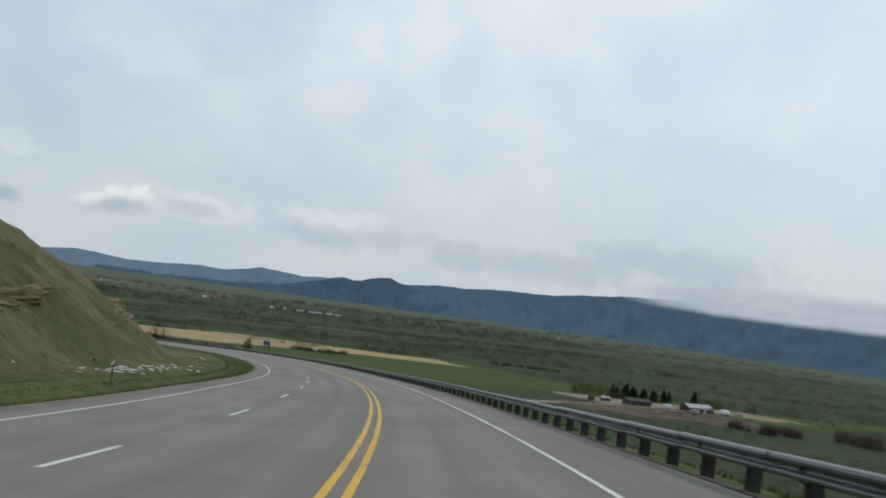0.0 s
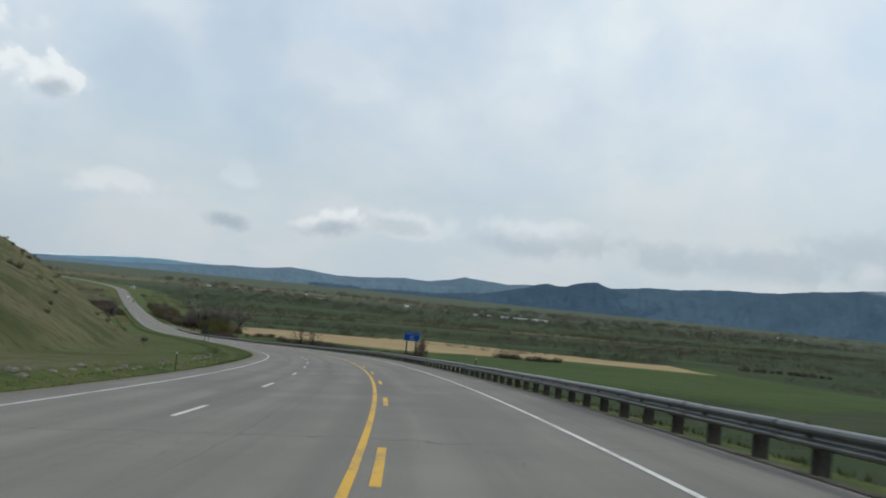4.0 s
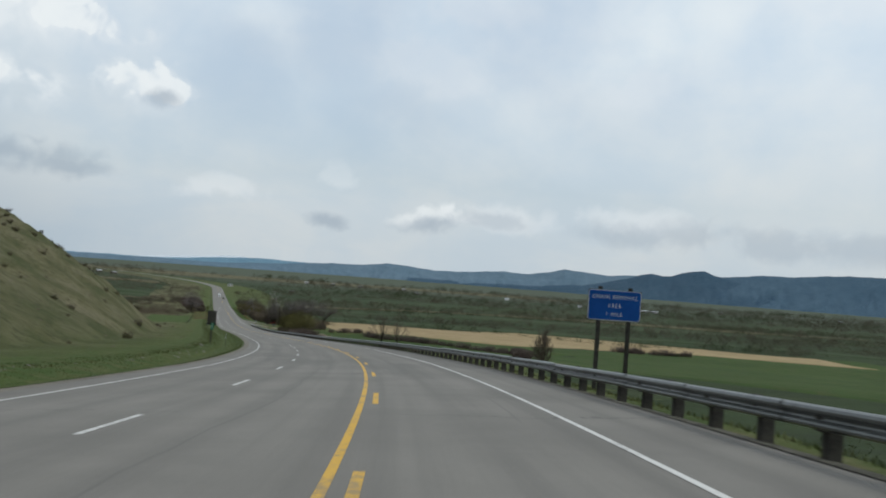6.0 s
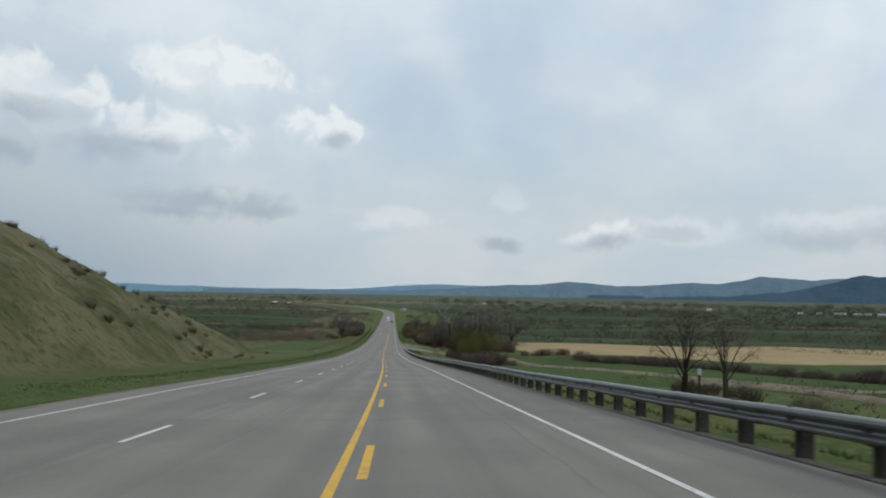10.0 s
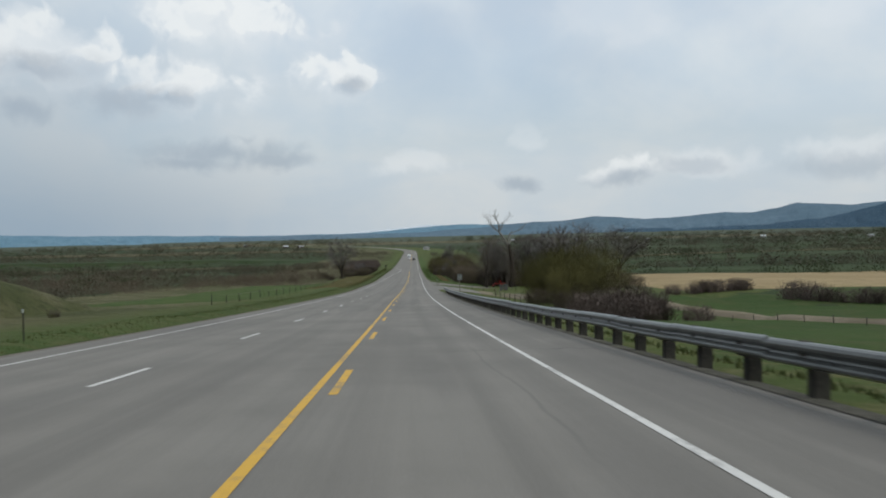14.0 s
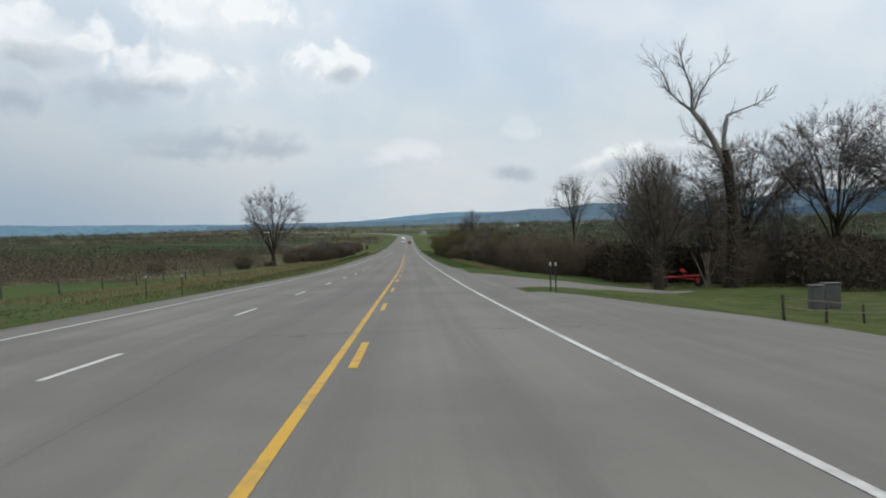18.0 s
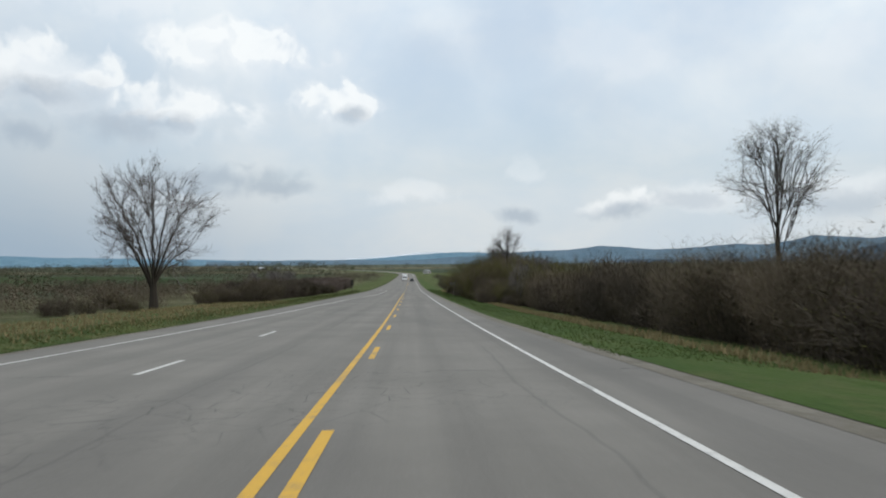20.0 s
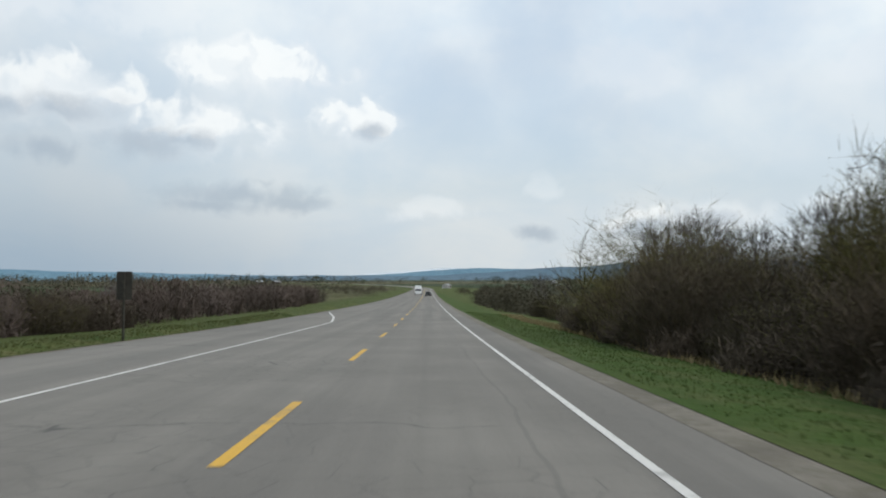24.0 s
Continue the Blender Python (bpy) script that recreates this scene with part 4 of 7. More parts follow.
def small_sign(name, s, d, wide, high, centre, label, words=(), mat="sign_white", toward=True, post="wood", letter=0.15):
    p = on(s, d)
    foot = at_ground(s, d)
    z = p[2] + centre - foot.z
    t = thing(name, Matrix.Translation(foot) @ Matrix.Rotation(heading(s) + (0 if toward else math.pi), 4, "Z"), label, "road sign")
    plate = part("plate", rounded_plate("plate", wide, high, 0.012, 0.04, mat), t, "", Matrix.Translation((0, 0, z)))
    if words:
        part("border", rounded_plate("border", wide - 0.04, high - 0.04, 0.003, 0.03, "black"), plate, "", Matrix.Translation((0, -0.008, 0)))
        part("field", rounded_plate("field", wide - 0.07, high - 0.07, 0.003, 0.03, mat), plate, "", Matrix.Translation((0, -0.0115, 0)))
    for i, word in enumerate(words):
        part("lettering", lettering(word, letter, "black"), plate, "black letters", Matrix.Translation((0, -0.0145, (len(words) - 1) * 0.105 - i * 0.21)) @ Matrix.Rotation(radians(90), 4, "X"))
    hgt = z + high / 2
    part("post", from_bm("post", boxes([((0, 0.06, hgt / 2 - 0.25), (0.09, 0.09, hgt + 0.5))], 0.008), post), t, "", Matrix())


small_sign("road_sign", 580.1, 8.3, 0.62, 0.78, 2.06, "dull grey-white pass with care sign on a post", ("PASS", "WITH", "CARE"), "sign_dull")


def marker(s, d, high=1.25, green=False):
    """A thin delineator post with a reflector."""
    t = thing("marker_post", upright(at_ground(s, d), heading(s)), "thin dark steel marker post with a small reflector in the grass" if not green else "thin post with a small green mile plate", "marker post", "marker posts")
    part("post", from_bm("post", boxes([((0, 0, high / 2 - 0.15), (0.05, 0.03, high + 0.3)), ((0, 0.02, high / 2 - 0.15), (0.02, 0.03, high + 0.3))], 0.004), "post"), t)
    if green:
        part("plate", rounded_plate("plate", 0.26, 0.5, 0.01, 0.02, "green_paint"), t, "", Matrix.Translation((0, -0.03, high - 0.2)))
    else:
        part("reflector", rounded_plate("reflector", 0.075, 0.16, 0.012, 0.035, "sign_white"), t, "", Matrix.Translation((0, -0.024, high - 0.1)))


def mile_marker(s, d, high=2.55):
    """A green plate on a steel post, its figures too small to read."""
    t = thing("mile_marker", Matrix.Translation(at_ground(s, d)) @ Matrix.Rotation(heading(s), 4, "Z"), "green mile plate on a thin dark post in the grass", "road sign")
    part("post", from_bm("post", boxes([((0, 0, high / 2 - 0.15), (0.07, 0.04, high + 0.3)), ((0, 0.025, high / 2 - 0.15), (0.03, 0.03, high + 0.3))], 0.004), "post"), t)
    plate = part("plate", rounded_plate("plate", 0.36, 0.82, 0.012, 0.03, "green_paint"), t, "", Matrix.Translation((0, -0.035, high - 0.42)))
    for z, w_, h in ((0.27, 0.2, 0.04), (0.06, 0.07, 0.13), (-0.15, 0.07, 0.13)):
        part("lettering_bar", rounded_plate("lettering_bar", w_, h, 0.004, 0.02, "sign_white"), plate, "", Matrix.Translation((0, -0.0095, z)))


# ---- fields ----
def field(name, s0, s1, d0, d1, mat, label, lift=0.22, n=48, m=26):
    """A field over the valley floor; s0 and s1 may each be a pair for its two ends."""
    u = np.linspace(0, 1, n)
    d = d0 + (d1 - d0) * u
    a = np.interp(u, np.linspace(0, 1, len(s0)), s0) + 0.022 * (d1 - d0) * np.sin(u * 9 + s0[0]) + 4 * np.sin(u * 23)
    b = np.interp(u, np.linspace(0, 1, len(s1)), s1) + 0.022 * (d1 - d0) * np.sin(u * 7 + s1[0]) + 4 * np.sin(u * 19)
    t = np.linspace(0, 1, m)
    ss = (a[:, None] * (1 - t) + b[:, None] * t).ravel()
    dd = np.repeat(d, m)
    base, th = on(640.0), heading(640.0)
    x = base[0] - np.sin(th) * (ss - 640) + np.cos(th) * dd
    y = base[1] + np.cos(th) * (ss - 640) + np.sin(th) * dd
    rim = np.minimum.outer(np.minimum(np.arange(n), np.arange(n)[::-1]), np.full(m, 99))
    rim = np.minimum(rim, np.minimum(np.arange(m), np.arange(m)[::-1])[None, :]).ravel()
    z = ground_z(x, y) + np.where(rim == 0, -0.35, lift)
    return tagged(new(name, mesh(name, np.stack([x, y, z], 1), grid(n, m), mat, flat=False)), label, "field", kind="structure")


field("tan_field", (612, 608, 608, 650, 655, 648, 640, 634), (738, 765, 772, 774, 762, 718, 700, 688), 50, 400, "tan_field", "pale tan stubble field in the valley", 0.55)
field("green_field", (405, 318, 326, 328, 328), (612, 640, 690, 690), 66, 430, "green_field", "bright green pasture below the road", 0.35, n=60, m=40)
field("green_field", (452, 425), (608, 604), 22, 72, "green_field", "bright green pasture below the road", 0.12, n=24, m=50)


def track(name, line, wide, label):
    """A worn way over the pasture along a line of road places."""
    u = np.linspace(0, len(line) - 1, 90)
    s, d = (np.interp(u, range(len(line)), [q[k] for q in line]) for k in (0, 1))
    kernel = np.ones(9) / 9
    s, d = (np.convolve(np.pad(a, 4, "edge"), kernel, "valid") for a in (s, d))
    p = on(s, d)[:, :2]
    side = np.gradient(p, axis=0)
    side = np.stack([side[:, 1], -side[:, 0]], 1) / np.linalg.norm(side, axis=1)[:, None]
    w_ = np.linspace(-0.5, 0.5, 5)[None, :, None] * wide * (1 + 0.2 * np.sin(np.arange(90) * 0.9))[:, None, None]
    q = (p[:, None] + side[:, None] * w_).reshape(-1, 2)
    z = ground_z(q[:, 0], q[:, 1]) + np.tile((0.0, 0.62, 0.62, 0.62, 0.0), 90)
    return tagged(new(name, mesh(name, np.column_stack([q, z]), grid(90, 5), "dirt", flat=False)), label, "path", kind="structure")


track("dirt_track", ((594, 39), (560, 45), (530, 49), (495, 53), (458, 64), (436, 76), (412, 80), (380, 78)), 3.0, "pale dirt track through the pasture")
track("farm_track", ((262, 118), (282, 139), (289, 174), (292, 203), (284, 212)), 3.4, "pale dirt track leading to the farm yard")
track("dirt_track", ((470, 52), (440, 56), (414, 55), (392, 60)), 2.2, "pale dirt track through the pasture")
field("green_field", (242, 236, 262), (300, 312, 326), 262, 520, "green_field", "bright green pasture beyond the farm yard", 0.35)
field("earth_bank", (252, 232, 222), (282, 278, 262), 162, 262, "yard_soil", "dark brown churned earth below the farm yard", 0.5)
field("dirt_yard", (286, 250), (322, 300), 205, 320, "dirt", "bare earth farm yard", 0.55)
field("green_field", (800, 780, 700), (850, 820, 730), 60, 520, "far_green", "dull green pasture strip beyond the stubble", 0.4)
field("green_field", (930, 880), (1010, 950), 70, 700, "far_green", "dull green pasture strip across the valley", 0.5)
field("tan_field", (1060, 1010), (1085, 1040), 60, 760, "far_tan", "thin strip of dry grass", 0.6)
field("green_field", (1180, 1100), (1330, 1280), 120, 1100, "far_green", "wide dull green pasture across the valley", 0.7)
field("tan_field", (1500, 1450), (1620, 1560), -900, -80, "far_tan", "dry grass field far up the valley", 0.8)
field("green_field", (820, 840), (880, 900), -420, -90, "far_green", "green field beyond the brush", 0.4)
field("tan_field", (985, 985), (1000, 1005), -520, -70, "far_tan", "thin strip of dry grass", 0.4)
field("green_field", (1040, 1060), (1120, 1150), -560, -70, "far_green", "green field beyond the brush", 0.5)
field("tan_field", (2200, 2100), (2600, 2500), -700, 900, "far_tan", "dry benchland far up the valley", 1.0)
field("green_field", (572, 580), (690, 700), -44, -19, "lush", "bright green grass beside the highway", 0.06, n=16, m=44)


# ---- plants ----
class Wood:
    """Collects tapering tubes."""

    def __init__(self):
        self.v, self.f = [], []

    def tube(self, pts, r0, r1, sides):
        n = len(pts)
        base = len(self.v)
        for i, p in enumerate(pts):
            q = pts[min(i + 1, n - 1)] - pts[max(i - 1, 0)]
            a = q.orthogonal().normalized()
            b = q.cross(a).normalized()
            r = r0 + (r1 - r0) * i / (n - 1)
            for k in range(sides):
                g = 6.28319 * k / sides
                self.v.append(p + a * (r * math.cos(g)) + b * (r * math.sin(g)))
        for i in range(n - 1):
            for k in range(sides):
                self.f.append((base + i * sides + k, base + i * sides + (k + 1) % sides, base + (i + 1) * sides + (k + 1) % sides, base + (i + 1) * sides + k))

    def twig(self, pts, r):
        """A flat tapering strip, for the finest twigs."""
        side = (pts[-1] - pts[0]).orthogonal().normalized() * r
        base = len(self.v)
        if len(pts) > 2:
            mid = pts[len(pts) // 2]
            self.v += [pts[0] - side, pts[0] + side, mid - side * 0.7, mid + side * 0.7, pts[-1]]
            self.f += [(base, base + 1, base + 3, base + 2), (base + 2, base + 3, base + 4)]
        else:
            self.v += [pts[0] - side, pts[0] + side, pts[-1]]
            self.f.append((base, base + 1, base + 2))

    def leaf(self, p, size, rg):
        a = Vector((rg.gauss(0, 1), rg.gauss(0, 1), rg.gauss(0, 1))).normalized()
        b = a.orthogonal().normalized()
        base = len(self.v)
        self.v += [p, p + a * size + b * size * 0.4, p + a * size * 1.2 - b * size * 0.35]
        self.f.append((base, base + 1, base + 2))

    def mesh(self, name, mat):
        return mesh(name, self.v, self.f, mat)


def stroke(p, d, long, segs, wander, lift, rg):
    pts = [p.copy()]
    d = d.normalized()
    for _ in range(segs):
        d = (d + Vector((rg.gauss(0, wander), rg.gauss(0, wander), rg.gauss(0, wander) + lift))).normalized()
        pts.append(pts[-1] + d * (long / segs))
    return pts, d


def fork(d, angle, rg):
    a = d.orthogonal().normalized()
    a.rotate(Matrix.Rotation(rg.uniform(0, 6.283), 3, d))
    return (d * math.cos(angle) + a * math.sin(angle)).normalized()


def bare_tree(name, seed, high, label, trunk_r=0.3, trunk=0.28, limbs=5, lean=(0, 0), spread=0.6, twig=1.0, bark="bark", fine="twig", leaves=0, clad=0.0, kids=(8, 8, 6), limb_bark=None):
    """A leafless tree: trunk and limbs, and a crown of branches and twigs. Built at the origin."""
    rg = random.Random(seed)
    big, small, leaf, arms = Wood(), Wood(), Wood(), Wood()
    pts, d = stroke(Vector((0, 0, -0.3)), Vector((lean[0], lean[1], 1)), high * trunk + 0.3, 6, 0.06, 0.02, rg)
    big.tube(pts, trunk_r * 1.25, trunk_r * 0.8, 9)
    if clad:
        for _ in range(int(clad * 260)):
            q = pts[0].lerp(pts[-1], rg.random()) + Vector((rg.gauss(0, trunk_r * 1.5), rg.gauss(0, trunk_r * 1.5), rg.uniform(-0.3, 0.6)))
            tw, _ = stroke(q, Vector((rg.gauss(0, 1), rg.gauss(0, 1), 0.6)), rg.uniform(0.4, 1.2), 2, 0.3, 0, rg)
            small.twig(tw, 0.03)
    for i in range(limbs):
        f0 = 1.0 if i < 2 else rg.uniform(0.45, 1.0)
        p = pts[0].lerp(pts[-1], f0) if f0 < 1 else pts[-1]
        ang = rg.uniform(0.45 * spread, spread) if i else 0.15
        side = i * 2.4 + seed
        dl = (d + Vector((math.cos(side), math.sin(side), 0)) * math.tan(ang)).normalized()
        lim, d1 = stroke(p, dl, high * rg.uniform(0.38, 0.58), 7, 0.13, 0.07, rg)
        r1 = trunk_r * rg.uniform(0.34, 0.52)
        (arms if limb_bark else big).tube(lim, r1, r1 * 0.12, 6)
        for _ in range(kids[0]):
            k = min(7, rg.randint(2, 9))
            br, _d = stroke(lim[k], fork((lim[k] - lim[k - 1]).normalized(), rg.uniform(0.4, 0.9), rg), high * rg.uniform(0.12, 0.26), 5, 0.16, 0.08, rg)
            r2 = r1 * rg.uniform(0.22, 0.36)
            small.tube(br, r2, r2 * 0.35, 4)
            for _ in range(kids[1]):
                k2 = rg.randint(1, 5)
                tw, d3 = stroke(br[k2], fork((br[k2] - br[k2 - 1]).normalized(), rg.uniform(0.3, 0.9), rg), high * rg.uniform(0.06, 0.13) * twig, 3, 0.18, 0.06, rg)
                small.twig(tw, max(r2 * 0.3, 0.016))
                for _ in range(kids[2]):
                    k3 = rg.randint(1, 3)
                    tt, _ = stroke(tw[k3], fork((tw[k3] - tw[k3 - 1]).normalized(), rg.uniform(0.3, 0.8), rg), high * rg.uniform(0.025, 0.06) * twig, 2, 0.2, 0.04, rg)
                    small.twig((tt[0], tt[-1]), 0.014)
                    if leaves and rg.random() < leaves:
                        leaf.leaf(tt[-1], rg.uniform(0.05, 0.12), rg)
    t = thing(name, Matrix(), label, "tree")
    part("trunk", big.mesh("trunk", bark), t)
    part("crown", small.mesh("crown", fine), t)
    if arms.f:
        part("limbwork", arms.mesh("limbwork", limb_bark), t, "bleached bare limbs")
    if leaf.f:
        part("foliage", leaf.mesh("foliage", "bud"), t)
    return t


def bow(a, b, lift, n, rg, wander=0.0):
    """A curved line from a to b that first leaves upwards."""
    mid = (a + b) / 2 + Vector((0, 0, lift)) - Vector((b.x - a.x, b.y - a.y, 0)) * 0.16
    out = []
    for k in range(n + 1):
        u = k / n
        q = a * (1 - u) ** 2 + mid * (2 * u * (1 - u)) + b * u * u
        out.append(q + Vector((rg.gauss(0, wander), rg.gauss(0, wander), rg.gauss(0, wander))) * (u if k < n else 0.5))
    return out


def crown_tree(name, seed, high, wide, label, base=0.3, limbs=9, branches=9, twigs=10, sprays=4, trunk_r=0.25, lean=(0.0, 0.0), flat=0.55, lobes=(), thin=1.0, bark="bark", fine="crown_twig", clad=0, leaves=0.0):
    """A leafless tree whose limbs sweep up and out into a rounded crown of fine twigs. Built at the origin."""
    rg = random.Random(seed)
    big, small, leaf = Wood(), Wood(), Wood()
    top = Vector((lean[0] * high, lean[1] * high, high * base))
    stem = bow(Vector((0, 0, -0.3)), top, 0.0, 6, rg, 0.05)
    big.tube(stem, trunk_r * 1.2, trunk_r * 0.7, 9)
    for _ in range(clad):
        q = stem[0].lerp(stem[-1], rg.random()) + Vector((rg.gauss(0, trunk_r * 1.6), rg.gauss(0, trunk_r * 1.6), 0))
        tw, _d = stroke(q, Vector((rg.gauss(0, 1), rg.gauss(0, 1), 0.7)), rg.uniform(0.4, 1.2), 2, 0.3, 0, rg)
        small.twig(tw, 0.02)
    rad = Vector((wide / 2, wide / 2, high * (1 - base) * 0.56))
    mid = Vector((lean[0] * high * 1.25, lean[1] * high * 1.25, high - rad.z))

    def reach(dx, dy, dz, f):
        q = Vector((dx, dy, dz)).normalized()
        k = 1.0
        for ax, ay, bite in lobes:  # a notch in the crown's outline
            k -= bite * max(0.0, q.x * ax + q.y * ay + q.z * 0.3) ** 4
        return mid + Vector((q.x * rad.x, q.y * rad.y, q.z * rad.z)) * (f * k)

    for i in range(limbs):
        a = i * 2.39996 + seed
        dz = rg.uniform(-0.25, 1.0) if i else 1.0
        side = math.sqrt(max(0.0, 1 - dz * dz)) + 0.1
        end = reach(math.cos(a) * side, math.sin(a) * side, dz, rg.uniform(0.6, 0.78))
        start = stem[rg.randint(4, 6)] if i else stem[6]
        limb = bow(start, end, rg.uniform(-0.02, 0.06) * high, 7, rg, 0.012 * high)
        r1 = trunk_r * rg.uniform(0.24, 0.38)
        big.tube(limb, r1, 0.02 * thin, 6)
        for _ in range(branches):
            k = rg.randint(2, 7)
            out = (end - mid)
            out = Vector((out.x / rad.x, out.y / rad.y, out.z / rad.z)).normalized() + Vector((rg.gauss(0, 0.42), rg.gauss(0, 0.42), rg.gauss(0.05, 0.36)))
            tip = reach(out.x, out.y, out.z, rg.uniform(0.72, 1.0))
            br = bow(limb[k], tip, rg.uniform(0.0, 0.05) * high, 5, rg, 0.008 * high)
            small.tube(br, 0.034 * thin, 0.01 * thin, 3)
            for _ in range(twigs):
                k2 = rg.randint(1, 5)
                q = br[k2]
                d = (q - mid).normalized() * 0.55 + (br[k2] - br[k2 - 1]).normalized() * 0.6 + Vector((rg.gauss(0, 0.42), rg.gauss(0, 0.42), rg.gauss(0.3, 0.36)))
                tw, d3 = stroke(q, d, high * rg.uniform(0.035, 0.085), 3, 0.2, 0.06, rg)
                small.twig(tw, 0.011 * thin)
                for _ in range(sprays):
                    k3 = rg.randint(1, 3)
                    tt, _d = stroke(tw[k3], fork((tw[k3] - tw[k3 - 1]).normalized(), rg.uniform(0.25, 0.7), rg), high * rg.uniform(0.02, 0.045), 2, 0.16, 0.06, rg)
                    small.twig((tt[0], tt[-1]), 0.008 * thin)
                    if leaves and rg.random() < leaves:
                        leaf.leaf(tt[-1], rg.uniform(0.04, 0.09), rg)
    t = thing(name, Matrix(), label, "tree")
    part("trunk", big.mesh("trunk", bark), t)
    part("crown", small.mesh("crown", fine), t)
    if leaf.f:
        part("foliage", leaf.mesh("foliage", "bud"), t)
    return t


def shrub(name, seed, high, wide, label, fine="twig", leaves=0.0, stems=34, twigs=9, leaf_mat="bud", fill=0, thin=1.0, sub=6, leaf_size=0.045):
    """A many-stemmed thicket of thin stems and twigs. Built at the origin."""
    rg = random.Random(seed)
    big, small, leaf = Wood(), Wood(), Wood()
    for _ in range(stems):
        a, r = rg.uniform(0, 6.283), wide * 0.36 * math.sqrt(rg.random())
        p = Vector((math.cos(a) * r, math.sin(a) * r, -0.15))
        out = Vector((math.cos(a), math.sin(a), 0)) * rg.uniform(0.05, 0.55) + Vector((0, 0, 1))
        dome = 1 - 0.5 * (r / (wide * 0.36)) ** 2
        st, d = stroke(p, out, high * rg.uniform(0.5, 0.8) * dome, 6, 0.1, 0.03, rg)
        big.tube(st[::2], rg.uniform(0.014, 0.034) * thin, 0.008 * thin, 3)
        for _ in range(twigs):
            k = min(6, rg.randint(1, 8))
            tw, _ = stroke(st[k], fork((st[k] - st[k - 1]).normalized(), rg.uniform(0.3, 1.0), rg), high * rg.uniform(0.12, 0.28), 3, 0.2, 0.08, rg)
            small.twig(tw, 0.02 * thin)
            for _ in range(sub):
                k2 = rg.randint(1, 3)
                tt, _ = stroke(tw[k2], fork((tw[k2] - tw[k2 - 1]).normalized(), rg.uniform(0.3, 0.9), rg), high * rg.uniform(0.05, 0.13), 2, 0.2, 0.06, rg)
                small.twig((tt[0], tt[-1]), 0.015 * thin)
                if leaves and rg.random() < leaves:
                    for _ in range(4):
                        leaf.leaf(tt[rg.randint(0, 2)] + Vector((rg.gauss(0, 0.06), rg.gauss(0, 0.06), rg.gauss(0, 0.06))), leaf_size * rg.uniform(0.7, 1.4), rg)
    for _ in range(fill):
        a, r, z = rg.uniform(0, 6.283), wide * 0.5 * math.sqrt(rg.random()), high * rg.random() ** 1.3 * 0.8
        p = Vector((math.cos(a) * r, math.sin(a) * r, z))
        tw, _ = stroke(p, Vector((rg.gauss(0, 0.6), rg.gauss(0, 0.6), 1)), rg.uniform(0.3, 0.9), 2, 0.3, 0.0, rg)
        small.twig(tw, 0.026 * thin)
    t = thing(name, Matrix(), label, "shrub")
    part("base_wood", big.mesh("base_wood", "bark"), t)
    part("crown", small.mesh("crown", fine), t)
    if leaf.f:
        part("foliage", leaf.mesh("foliage", leaf_mat), t)
    return t


def put(proto, s, d, size=1.0, turn=None, label="", rg=random.Random(77), group="", first=[]):
    """Stand a plant at a place; the first use moves the plant itself, later ones copy it."""
    m = upright(at_ground(s, d, 0.05), rg.uniform(0, 6.28) if turn is None else turn, size)
    if proto in first:
        ob = copy_thing(proto, m)
    else:
        first.append(proto)
        ob = proto
        ob.matrix_basis = m
    return tagged(ob, label, "", group)


